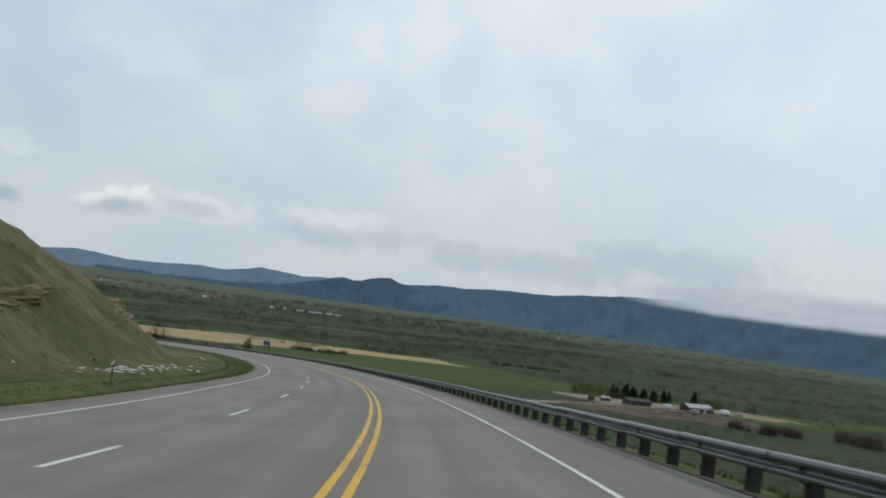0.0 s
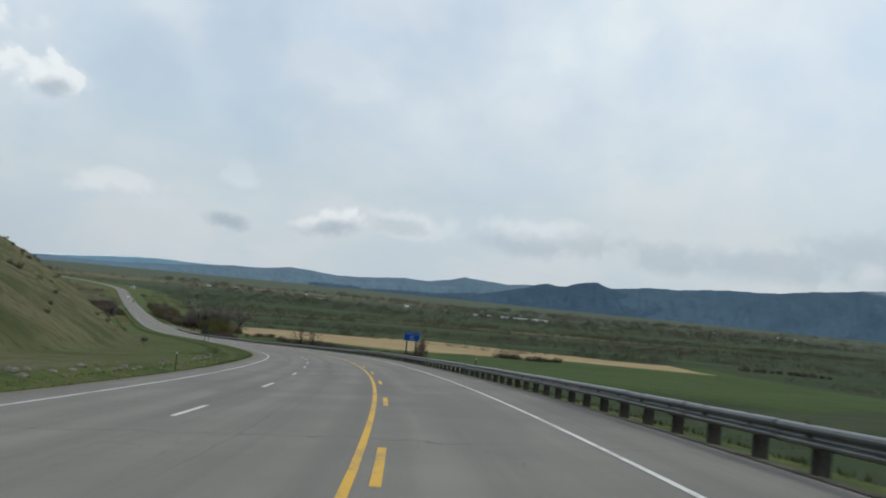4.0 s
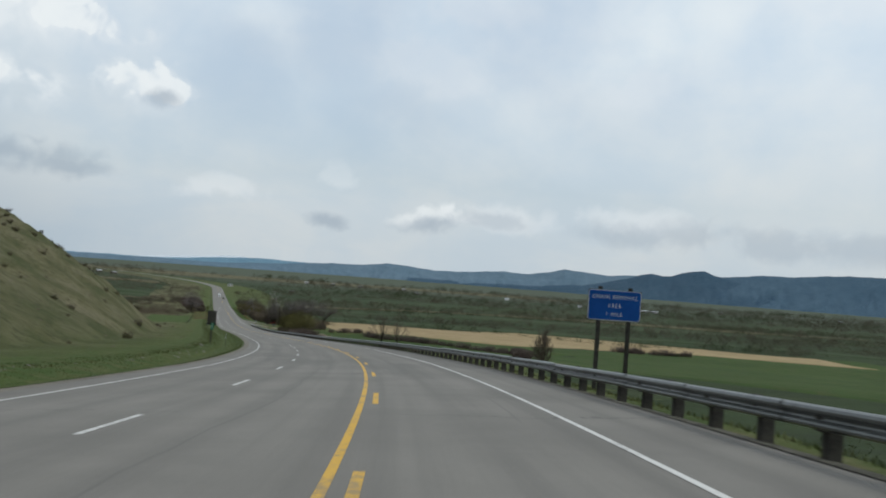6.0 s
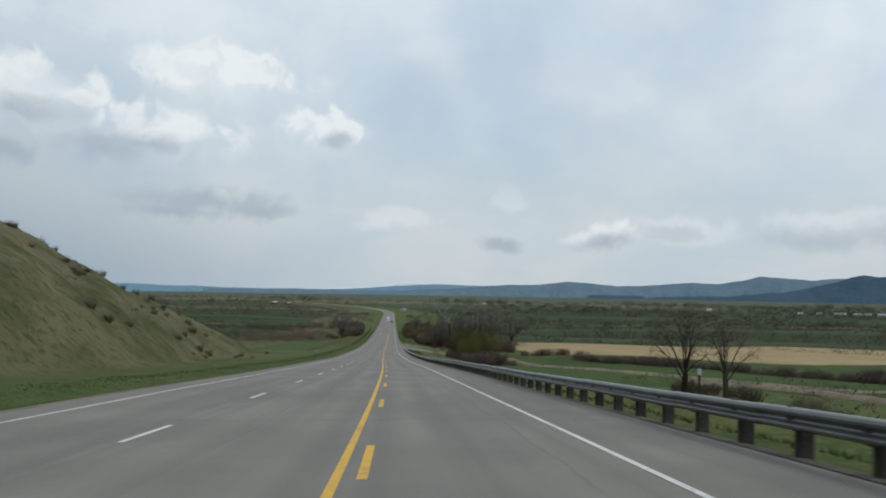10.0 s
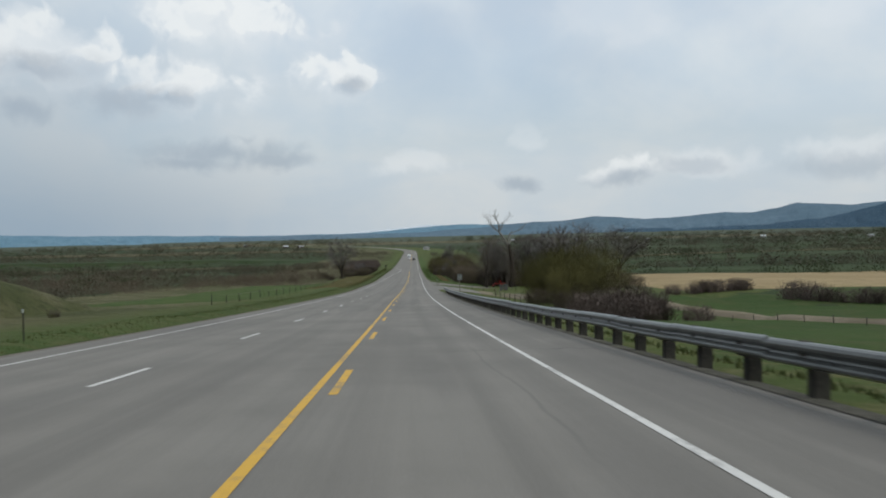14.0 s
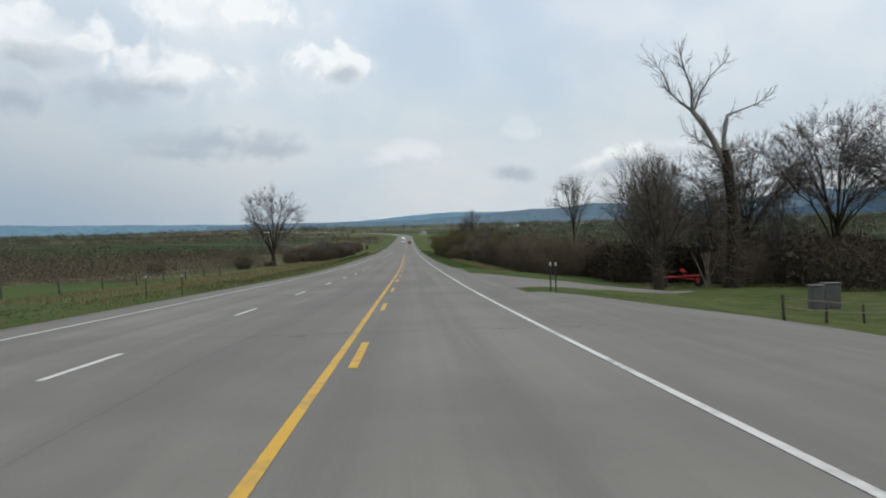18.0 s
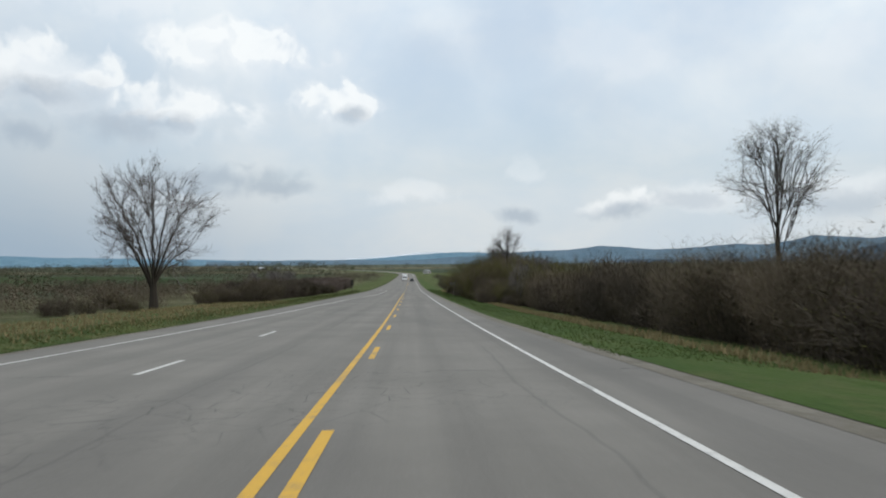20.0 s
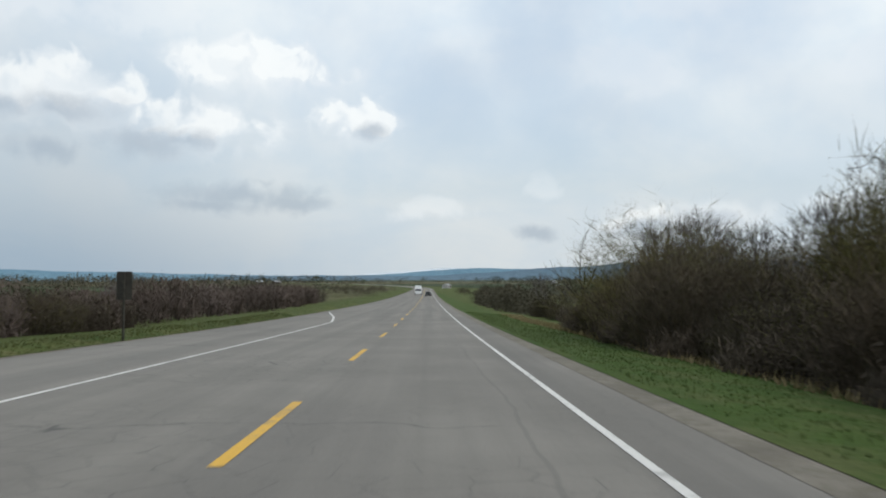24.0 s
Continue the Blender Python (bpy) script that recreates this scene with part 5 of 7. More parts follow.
def forked_snag():
    """The tall dead tree: a dark clad trunk, a bleached limb up to one side, a broken stub and a drooping arm to the other."""
    rg = random.Random(11)
    trunk, pale, fine, clad = Wood(), Wood(), Wood(), Wood()
    stem = [Vector(p) for p in ((0, 0, -0.4), (0.2, 0, 3), (0.3, 0.1, 6), (-0.1, 0, 9), (-0.4, 0, 10.6))]
    trunk.tube(stem, 0.55, 0.34, 10)
    for _ in range(900):
        q = stem[0].lerp(stem[-1], rg.random()) + Vector((rg.gauss(0, 0.55), rg.gauss(0, 0.55), 0))
        tw, _d = stroke(q, Vector((rg.gauss(0, 1), rg.gauss(0, 1), 0.5)), rg.uniform(0.4, 1.3), 2, 0.3, 0, rg)
        clad.twig(tw, 0.035)

    def limb(pts, r0, r1, n, long):
        pts = [Vector(p) for p in pts]
        pale.tube(pts, r0 * 0.84, r1, 7)
        for _ in range(n):
            k = rg.randint(1, len(pts) - 1)
            base = pts[k - 1].lerp(pts[k], rg.random())
            br, _d = stroke(base, fork((pts[k] - pts[k - 1]).normalized(), rg.uniform(0.3, 0.8), rg), long * rg.uniform(0.5, 1.1), 5, 0.14, 0.08, rg)
            fine.tube(br, 0.026, 0.01, 4)
            for _ in range(9):
                k2 = rg.randint(1, 5)
                tw, _d = stroke(br[k2], fork((br[k2] - br[k2 - 1]).normalized(), rg.uniform(0.3, 0.8), rg), long * rg.uniform(0.2, 0.5), 3, 0.15, 0.06, rg)
                fine.twig(tw, 0.015)

    limb(((-0.35, 0, 9.6), (-1.2, 0.1, 11.4), (-1.9, 0, 12.5), (-2.8, 0.1, 13.7)), 0.34, 0.18, 8, 1.2)
    limb(((-2.8, 0.1, 13.7), (-3.7, 0.2, 14.4), (-4.4, 0.2, 15.1), (-5.0, 0.1, 16.6), (-5.7, 0, 17.3)), 0.15, 0.02, 24, 1.7)
    limb(((-2.8, 0.1, 13.7), (-2.9, -0.2, 15.3), (-3.5, 0, 17.2), (-3.8, 0, 18.8)), 0.15, 0.02, 24, 1.7)
    limb(((-2.7, 0.1, 13.5), (-2.1, 0.2, 15.0), (-1.2, 0.3, 16.4), (0.0, 0.3, 17.5)), 0.12, 0.02, 20, 1.5)
    limb(((-0.3, 0, 10.2), (-0.4, 0, 11.6), (-0.1, 0, 13.1)), 0.28, 0.13, 9, 1.0)
    limb(((-0.45, 0, 12.2), (-0.1, 0.1, 13.3), (1.1, 0, 13.7), (2.2, 0, 14.1), (3.4, 0.1, 14.8)), 0.12, 0.02, 18, 1.0)
    limb(((-0.5, 0, 10.3), (-1.9, 0.3, 11.2), (-3.4, 0.2, 12.2)), 0.1, 0.02, 26, 1.3)
    limb(((-0.8, 0, 10.6), (-1.6, -0.3, 12.0), (-2.2, -0.4, 13.0)), 0.09, 0.02, 16, 1.1)
    t = thing("dead_tree", Matrix(), "tall dead tree with bleached forked top and dark clad trunk", "tree")
    part("trunk", trunk.mesh("trunk", "bark"), t)
    part("limbwork", pale.mesh("limbwork", "pale_bark"), t, "bleached bare limbs")
    part("crown", fine.mesh("crown", "pale_bark"), t, "bleached bare twigs")
    part("cladding", clad.mesh("cladding", "twig"), t, "dark dead twigs round the trunk")
    return t


dead_tree = forked_snag()
put(dead_tree, 664.0, 25.1, 0.97, heading(664.0))
dark_trunk = bare_tree("tree", 12, 10.0, "dark leafless tree in the roadside thicket", 0.4, 0.45, 6, (0.1, 0.05), 0.9, 1.0, clad=1.2)
round_tree = crown_tree("tree", 13, 11.0, 9.5, "leafless round-crowned cottonwood behind the fence", 0.32, 11, 10, 17, 6, 0.3, (0.04, 0.0), thin=1.0)
lone_tree = crown_tree("tree", 21, 14.6, 11.8, "lone broad leafless tree on the grass", 0.16, 12, 11, 18, 6, 0.42, (0.0, 0.0))
slim_tree = crown_tree("tree", 31, 12.9, 6.8, "slender leafless tree above the brush", 0.5, 9, 10, 16, 6, 0.15, (-0.03, 0.0), lobes=((0.3, 0.3, 0.45),), leaves=0.4)
leaning = crown_tree("tree", 41, 8.5, 8.0, "leaning dark cottonwood with pale fine twigs below the guardrail", 0.3, 8, 8, 12, 5, 0.32, (0.12, 0.0), thin=0.6, fine="bush")
fan_tree = crown_tree("tree", 51, 10.5, 7.2, "leafless tree with upswept limbs in the thicket", 0.12, 12, 9, 15, 6, 0.2, (0.0, 0.0), thin=0.85)
broad_tree = crown_tree("tree", 17, 11.5, 12.0, "broad leafless cottonwood leaning over the brush", 0.34, 13, 12, 19, 6, 0.28, (-0.12, 0.0), thin=0.9)
big_bare = crown_tree("tree", 19, 11.5, 5.0, "tall bare tree above the roadside thicket", 0.62, 8, 8, 14, 6, 0.18, (0.0, 0.0), lobes=((-0.2, 0.5, 0.4),), thin=0.8, clad=120)
tall_tree = crown_tree("tree", 23, 13.0, 8.5, "tall leafless tree with fine upright twigs", 0.2, 13, 11, 17, 6, 0.24, (0.0, 0.0), thin=0.9, leaves=0.3)
snag = bare_tree("dead_tree", 61, 7.5, "small dead snag with bare forked limbs over the brush", 0.2, 0.35, 6, (0, 0), 0.7, 0.7, "bark", "twig", 0, 0, (3, 2, 1))
put(lone_tree, 752.0, -23.0, 1.0, 0.7)
put(slim_tree, 728.0, 26.4, 1.08, 1.2)
put(leaning, 411.0, 30.0, 1.08, 5.2)
put(leaning, 410.0, 34.0, 0.92, 2.0)
narrow = crown_tree("tree", 71, 9.5, 3.8, "narrow dark tree standing below the guardrail", 0.08, 10, 9, 14, 5, 0.2, (0, 0), thin=1.3, fine="twig", clad=200)
put(narrow, 348.5, 49.0, 1.14, 0.0)
for tree, s, d, k, turn in (
        (dark_trunk, 662, 19.0, 0.85, 0.4), (dark_trunk, 671, 27.0, 0.9, 2.4), (dark_trunk, 675, 23.0, 0.85, 4.4), (broad_tree, 674.7, 38.0, 1.28, 2.2), (tall_tree, 676.6, 22.1, 0.95, 1.0), (tall_tree, 673.0, 22.6, 0.9, 2.0), (tall_tree, 670.5, 21.5, 0.72, 3.1), (broad_tree, 679, 31.0, 0.9, 3.3), (broad_tree, 668, 44.0, 1.05, 1.0), (broad_tree, 652, 47.0, 0.95, 4.0),
        (round_tree, 677, 29.0, 0.9, 4.0), (fan_tree, 676, 24.0, 0.9, 1.0), (fan_tree, 674, 26.5, 0.85, 2.0),
        (fan_tree, 672, 32.0, 0.8, 5.0),
        (fan_tree, 803, 16.5, 0.85, 0.5), (big_bare, 802, 16.4, 1.0, 1.1), (round_tree, 796, 17.5, 0.68, 2.5), (fan_tree, 767.5, 14.5, 0.56, 4.5), (fan_tree, 763, 13.2, 0.5, 0.5), (fan_tree, 770, 17.0, 0.66, 2.9), (fan_tree, 810, 16.0, 0.9, 3.1), (fan_tree, 792, 16.0, 0.62, 1.1), (fan_tree, 814, 15.5, 0.78, 4.0), (fan_tree, 819, 16.5, 0.66, 0.4), (tall_tree, 806, 15.5, 0.76, 5.2),
        (fan_tree, 856, 16.0, 0.74, 1.5), (fan_tree, 860, 17.0, 0.8, 3.5), (fan_tree, 836, 15.0, 0.7, 5.5), (fan_tree, 864, 16.0, 0.76, 2.8), (fan_tree, 842, 16.0, 0.66, 2.1), (snag, 878.6, 14.3, 1.0, 0.3), (fan_tree, 830, 16.5, 0.68, 0.9), (fan_tree, 852, 17.0, 0.66, 4.9), (fan_tree, 922, 17.0, 0.6, 1.9), (fan_tree, 935, 22.0, 0.5, 2.0),
        (fan_tree, 822, -21.0, 0.5, 1.2), (fan_tree, 818, -19.5, 0.47, 2.2), (fan_tree, 793, -19.0, 0.44, 0.2), (fan_tree, 787, -20.0, 0.42, 3.0), (fan_tree, 811, -19.0, 0.46, 5.0), (fan_tree, 869, -19.0, 0.32, 1.6), (fan_tree, 805, -20.0, 0.46, 3.6), (fan_tree, 826, -23.0, 0.5, 4.2)):
    put(tree, s, d, k, turn)

willows = [shrub("willow", 100 + i, 7.5, 8.5, "large willow thicket greening at the tips", "willow", 0.7, 110, 11, fill=1000, thin=0.5, sub=8, leaf_size=0.026) for i in range(2)]
brushes = [shrub("shrub", 110 + i, 4.2, 6.2, "bare grey-brown brush thicket beside the highway", "twig", 0.12 * i, 100, 12, fill=900, thin=0.6, sub=8) for i in range(3)]
talls = [shrub("shrub", 170 + i, 8.0, 7.4, "tall bare brown brush with fine twigs beside the highway", ("twig", "near_brush", "near_brush")[i], (0.0, 0.08, 0.22)[i], 96, 13, fill=1300, thin=0.5, sub=9, leaf_size=0.03) for i in range(3)]
lows = [shrub("shrub", 120 + i, 2.0, 3.0, "low bare brush at the edge of the grass", "twig", 0.0, 36, 8, fill=260) for i in range(2)]
rg = random.Random(9)


def any_brush():
    return brushes[rg.randint(0, 2)]


def thicket(s0, s1, step, d0, d1, sizes, group, willow=0.0):
    """Brush set along the road; sizes: (s, height in metres)."""
    for s in np.arange(s0, s1, step):
        d = rg.uniform(min(d0, d1), max(d0, d1))
        h = swell_top(s, d, sizes) * rg.uniform(0.78, 1.04)
        if rg.random() < willow:
            put(willows[rg.randint(0, 1)], s + rg.uniform(-1, 1), d, min(h / 7.6, 1.0), group=group)
        elif h > 5.2:
            put(talls[rg.randint(0, 2)], s + rg.uniform(-1, 1), d, h / 8.0, group=group)
        else:
            put(any_brush(), s + rg.uniform(-1, 1), d, h / 4.4, group=group)


for s, d, k in ((606, 25, 1.0), (612, 31, 1.05), (603, 32, 0.95), (618, 27, 0.9), (598, 27, 0.8), (609, 28, 1.0)):
    put(willows[rg.randint(0, 1)], s, d, k * 1.18, group="willow thicket by the guardrail")
for s, d, k in ((586, 24, 0.8), (592, 21, 0.7), (578, 25, 0.7), (570, 27, 0.6), (574, 33, 0.7), (562, 30, 0.5), (582, 29, 0.9), (590, 27, 0.95)):
    put(any_brush(), s, d, k, group="brush by the guardrail")
RIGHT_TOPS = ((620, 3.5), (690, 6.4), (720, 6.8), (745, 6.4), (758, 5.8), (770, 5.4), (771.5, 4.2), (773, 2.7), (775.5, 2.9), (778, 5.0), (785, 7.2), (790, 8.5), (795, 9.2), (801, 9.5), (809, 10.2), (814, 9.8), (818, 9.0), (825, 7.6), (834, 7.6), (841, 6.4), (847, 5.2), (850, 6.6), (855, 7.8), (862, 8.3), (867, 7.2), (871, 4.3), (896, 3.5), (905, 4.4), (920, 5.0), (1020, 4.6))
LEFT_TOPS = ((700, 3.4), (780, 4.6), (794, 5.0), (812, 5.3), (822, 5.3), (830, 3.7), (842, 3.5), (862, 3.6), (1000, 3.6))


def swell_top(s, d, tops):
    """Height of the brush at a place: rows nearer the highway stay lower."""
    if d > 0 and s > 760:
        ahead = 30.0
        k = 13.6 / max(d - 1.9, 4.0)
        s, k = s + ahead * (k - 1.0), 1.0 / k
    else:
        k = 1.0
    h = float(np.interp(s, [q[0] for q in tops], [q[1] for q in tops]))
    return 1.43 + (h - 1.43) * k


thicket(648, 690, 3.0, 34, 42, ((640, 7.2), (700, 6.2)), "roadside thicket")
thicket(662, 692, 2.2, 26, 33, ((640, 6.2), (700, 5.4)), "roadside thicket")
thicket(677, 696, 2.0, 18.5, 25, ((640, 5.4), (682, 4.6), (700, 4.4)), "roadside thicket")
thicket(622, 650, 3.4, 38, 46, ((610, 6.0), (660, 7.0)), "roadside thicket")
thicket(684, 764, 2.7, 14.6, 17.5, RIGHT_TOPS, "roadside thicket")
thicket(684, 764, 4.4, 19, 27, RIGHT_TOPS, "roadside thicket")
thicket(762, 866, 1.9, 11.2, 12.8, RIGHT_TOPS, "roadside thicket", 0.05)
thicket(762, 866, 2.6, 15.0, 18.5, RIGHT_TOPS, "roadside thicket", 0.14)
thicket(764, 866, 5.0, 19.5, 23.0, RIGHT_TOPS, "roadside thicket", 0.14)
thicket(868, 912, 4.0, 13.6, 18, RIGHT_TOPS, "roadside thicket")
thicket(774, 868, 2.5, -16.6, -19.5, LEFT_TOPS, "thicket across the highway")
thicket(774, 866, 3.4, -20, -26, LEFT_TOPS, "thicket across the highway")
thicket(905, 940, 5.0, -24, -32, LEFT_TOPS, "thicket across the highway")
for s in np.arange(764, 866, 6.4):
    put(lows[rg.randint(0, 1)], s, rg.uniform(9.5, 10.3), rg.uniform(0.5, 0.9), group="roadside thicket")
for s, d, k in ((735, -25, 0.6), (742, -22, 0.45), (768, -22, 0.7), (775, -21, 0.7), (760, -30, 0.8), (726, -36, 0.6), (780, -24, 0.8), (746, -27, 0.5)):
    put(any_brush(), s, d, k, group="thicket across the highway")
for s, d, k in ((418, 33, 0.8), (404, 33, 0.7), (398, 36, 0.7), (424, 38, 0.6), (412, 26, 0.5), (390, 34, 0.6)):
    put(any_brush(), s, d, k, group="brush below the guardrail")


# ---- far brush, one sheet of clumps to a hedge ----
def clumps(name, places, label, mat="brush", bits=26, seed=1, dense=1.9, grain=1.0):
    """places: x, y, z, width, height. Each clump is a torn heap of twig sprays."""
    rg = np.random.RandomState(seed)
    P = np.asarray(places, dtype=float)
    n, bits = len(P), int(bits * dense)
    a, r = rg.uniform(0, 6.283, (n, bits)), np.sqrt(rg.uniform(0, 1, (n, bits)))
    u = rg.uniform(0, 1, (n, bits)) ** 1.1
    wide = P[:, 3:4] * 0.55 * r * np.sqrt(np.maximum(1 - u * u, 0.04))
    c = np.stack([P[:, 0:1] + np.cos(a) * wide, P[:, 1:2] + np.sin(a) * wide, P[:, 2:3] + u * P[:, 4:5]], -1)
    size = (grain * P[:, 4:5] * rg.uniform(0.10, 0.2, (n, bits)))[..., None]
    flat_w = size * rg.normal(0, 0.17, c.shape)
    v = np.stack([c - flat_w, c + size * (rg.normal(0, 0.75, c.shape) + (0, 0, 0.45)), c + flat_w], 2).reshape(-1, 3)
    me = bpy.data.meshes.new(name)
    k = len(v) // 3
    me.vertices.add(len(v))
    me.vertices.foreach_set("co", v.astype(np.float32).ravel())
    me.loops.add(len(v))
    me.loops.foreach_set("vertex_index", np.arange(len(v), dtype=np.int32))
    me.polygons.add(k)
    me.polygons.foreach_set("loop_start", np.arange(0, len(v), 3, dtype=np.int32))
    me.update(calc_edges=True)
    me.materials.append(M[mat])
    return tagged(new(name, me), label, "brush", kind="stuff")


def field_xy(s, d):
    base, th = on(640.0), heading(640.0)
    return base[0] - np.sin(th) * (s - 640) + np.cos(th) * d, base[1] + np.cos(th) * (s - 640) + np.sin(th) * d


def hedge(s0, d0, s1, d1, step, wide, high, label, mat="brush", jitter=4.0, seed=1, bits=26, gap=0.12):
    rg = np.random.RandomState(seed)
    n = max(2, int(math.hypot(s1 - s0, d1 - d0) / step))
    t = np.linspace(0, 1, n)
    keep = rg.rand(n) > gap
    s, d = (s0 + (s1 - s0) * t + rg.normal(0, jitter, n))[keep], (d0 + (d1 - d0) * t + rg.normal(0, jitter, n))[keep]
    s = s + (0.035 * math.hypot(s1 - s0, d1 - d0) + 4) * (np.sin(t[keep] * 6.1 + seed) + 0.5 * np.sin(t[keep] * 15.3 + 2.3 * seed))
    x, y = field_xy(s, d)
    z = ground_z(x, y) - 0.2
    k = rg.uniform(0.6, 1.25, len(x)) * (1 + 0.35 * np.sin(t[keep] * 23 + seed))
    clumps("hedgerow", np.stack([x, y, z, wide * k, high * k], 1), label, mat, bits, seed)


def brush_area(s0, s1, d0, d1, n, wide, high, label, mat="brush", bits=60, seed=1, near=False):
    """Brush strewn over a piece of land, thicker in some places than in others."""
    rg = np.random.RandomState(seed)
    s, d = rg.uniform(s0, s1, 3 * n), rg.uniform(d0, d1, 3 * n)
    x, y = field_xy(s, d)
    keep = np.argsort(-(wave(x, y, 70, seed) + 0.5 * wave(x, y, 19, seed + 3) + rg.normal(0, 0.35, len(x))))[:n]
    x, y = x[keep], y[keep]
    k = rg.uniform(0.55, 1.25, n)
    clumps("brushland", np.stack([x, y, ground_z(x, y) - 0.2, wide * k, high * k], 1), label, mat, bits, seed, *((5.5, 0.42) if near else (1.9, 0.85)))


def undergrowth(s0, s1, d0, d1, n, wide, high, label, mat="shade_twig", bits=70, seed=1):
    """A tangle of stems in a thicket's foot, by default coloured dark as shade."""
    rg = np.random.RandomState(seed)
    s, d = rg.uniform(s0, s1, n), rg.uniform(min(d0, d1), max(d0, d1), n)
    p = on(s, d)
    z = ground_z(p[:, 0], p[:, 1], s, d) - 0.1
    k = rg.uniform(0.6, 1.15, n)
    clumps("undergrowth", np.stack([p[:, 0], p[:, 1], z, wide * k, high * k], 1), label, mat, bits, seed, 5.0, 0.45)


# dense dark stems added to deepen the shade inside the thickets
TANGLE = "tangled undergrowth coloured dark as shade at the foot of the thicket"
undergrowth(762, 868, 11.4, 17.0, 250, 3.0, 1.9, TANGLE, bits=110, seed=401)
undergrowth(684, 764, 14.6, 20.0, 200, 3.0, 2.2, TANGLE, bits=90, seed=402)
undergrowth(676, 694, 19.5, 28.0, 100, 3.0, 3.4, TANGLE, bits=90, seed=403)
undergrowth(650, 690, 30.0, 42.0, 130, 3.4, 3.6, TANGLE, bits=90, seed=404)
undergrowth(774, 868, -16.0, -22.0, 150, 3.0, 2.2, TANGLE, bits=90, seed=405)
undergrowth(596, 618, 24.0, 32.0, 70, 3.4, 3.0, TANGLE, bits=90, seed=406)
undergrowth(912, 1010, 13.0, 19.0, 100, 4.0, 3.6, "bare brush beside the far highway", "brush", 90, 407)
undergrowth(915, 1010, -30.0, -46.0, 70, 4.5, 2.6, "bare brush beside the far highway", "brush", 120, 408)
DARK, GREENING = "dark bare brush in a line across the valley", "dull green brush in a line across the valley"
BUSHES = "rounded bare brown bush along the pasture"
bushes = [shrub("bush", 150 + k, 2.9, 4.6, BUSHES, "bush", 0.0, 56, 9, fill=500) for k in range(2)]
for s0, d0, s1, d1, n, k in ((563, 25.5, 567, 31.5, 7, 1.05), (562, 36, 562, 36.2, 1, 0.95), (570, 24, 578, 34, 6, 1.25), (606, 47, 614, 62, 7, 0.85), (594, 62, 574, 86, 12, 1.0), (574, 87, 552, 110, 9, 0.95), (552, 111, 528, 122, 8, 1.0), (500, 104, 428, 77, 20, 1.05)):
    for u in np.linspace(0, 1, n):
        put(bushes[rg.randint(0, 1)], s0 + (s1 - s0) * u + rg.uniform(-0.7, 0.7), d0 + (d1 - d0) * u + rg.uniform(-0.8, 0.8), k * rg.uniform(0.75, 1.15), group="bushes along the pasture")
put(bushes[0], 478, 14.6, 0.62, group="bushes along the pasture")
for s0, d0, k in ((247, 220, 1.3), (243, 234, 1.3), (234, 257, 1.6)):
    for q in range(4):
        put(bushes[q % 2], s0 + rg.uniform(-5, 5), d0 + rg.uniform(-5, 5), k * rg.uniform(0.8, 1.2), label="bare brown bush on the slope below the guardrail", group="bushes below the first bend")
for k in range(46):
    s0 = 851 + k * 3.4
    put(bushes[rg.randint(0, 1)], s0, -rg.uniform(17.5, 20) - (k % 3) * 5.5 - max(0, s0 - 900) * 0.05, rg.uniform(0.8, 1.25) * (0.85 if s0 < 880 else 1.1), label="rounded bare brown bush beside the far grass", group="bushes across the highway")
for s0, d0, s1, d1, n, k in ((648, 222, 642, 268, 14, 1.25), (690, 470, 660, 540, 12, 1.2)):
    for u in np.linspace(0, 1, n):
        x, y = field_xy(s0 + (s1 - s0) * u + rg.uniform(-1.5, 1.5), d0 + (d1 - d0) * u + rg.uniform(-1.5, 1.5))
        kk = k * rg.uniform(0.75, 1.2)
        m = upright((x, y, float(ground_z(np.array([x]), np.array([y]))[0]) - 0.1), rg.uniform(0, 6.28), kk)
        tagged(copy_thing(bushes[rg.randint(0, 1)], m), BUSHES, "", "bushes between the fields")
for i, (s, w_, h) in enumerate(((768, 60, 5), (862, 90, 6), (890, 40, 4), (1022, 90, 6), (1050, 60, 5), (1100, 120, 7), (1160, 90, 6), (1350, 200, 8), (1460, 200, 9), (1620, 260, 9), (1800, 300, 10), (2050, 400, 11), (2400, 500, 12))):
    hedge(s, 46 + i * 4, s - 60 - i * 8, 420 + i * 110, 2.4 + i * 0.3, 8 + i * 0.7, h * 0.7, DARK if i % 3 else GREENING, "brush" if i % 3 else "brush_green", 4 + i * 1.4, 20 + i, 44, 0.06)
    hedge(s + 20, 420 + i * 30, s - 120, 1300 + i * 120, 5 + i * 0.4, 13 + i, h * 0.75, DARK if i % 2 else GREENING, "brush" if i % 2 else "brush_green", 9 + i * 2.0, 60 + i, 40, 0.06)
for i, (s, h) in enumerate(((720, 3), (745, 3), (780, 3.5), (905, 4), (935, 4.5), (975, 5), (1015, 4.5), (1160, 6), (1220, 6), (1400, 7), (1480, 7), (1700, 9), (2000, 10), (2350, 11))):
    hedge(s, -60 - i * 3, s + 20, -380 - i * 90, 2.4 + i * 0.4, 7 + i * 0.8, h * 0.8, DARK if i % 3 else GREENING, "brush" if i % 3 else "brush_green", 4 + i * 1.6, 100 + i, 44, 0.06)
LOW = "low brown bare brush over the flat land"
brush_area(690, 860, -62, -25, 220, 4.2, 2.4, LOW, "near_brush", 60, 316, True)
brush_area(860, 1060, -70, -26, 220, 4.6, 2.6, LOW, "near_brush", 60, 317, True)
brush_area(760, 1060, 20, 64, 250, 4.6, 3.0, LOW, "near_brush", 60, 318, True)
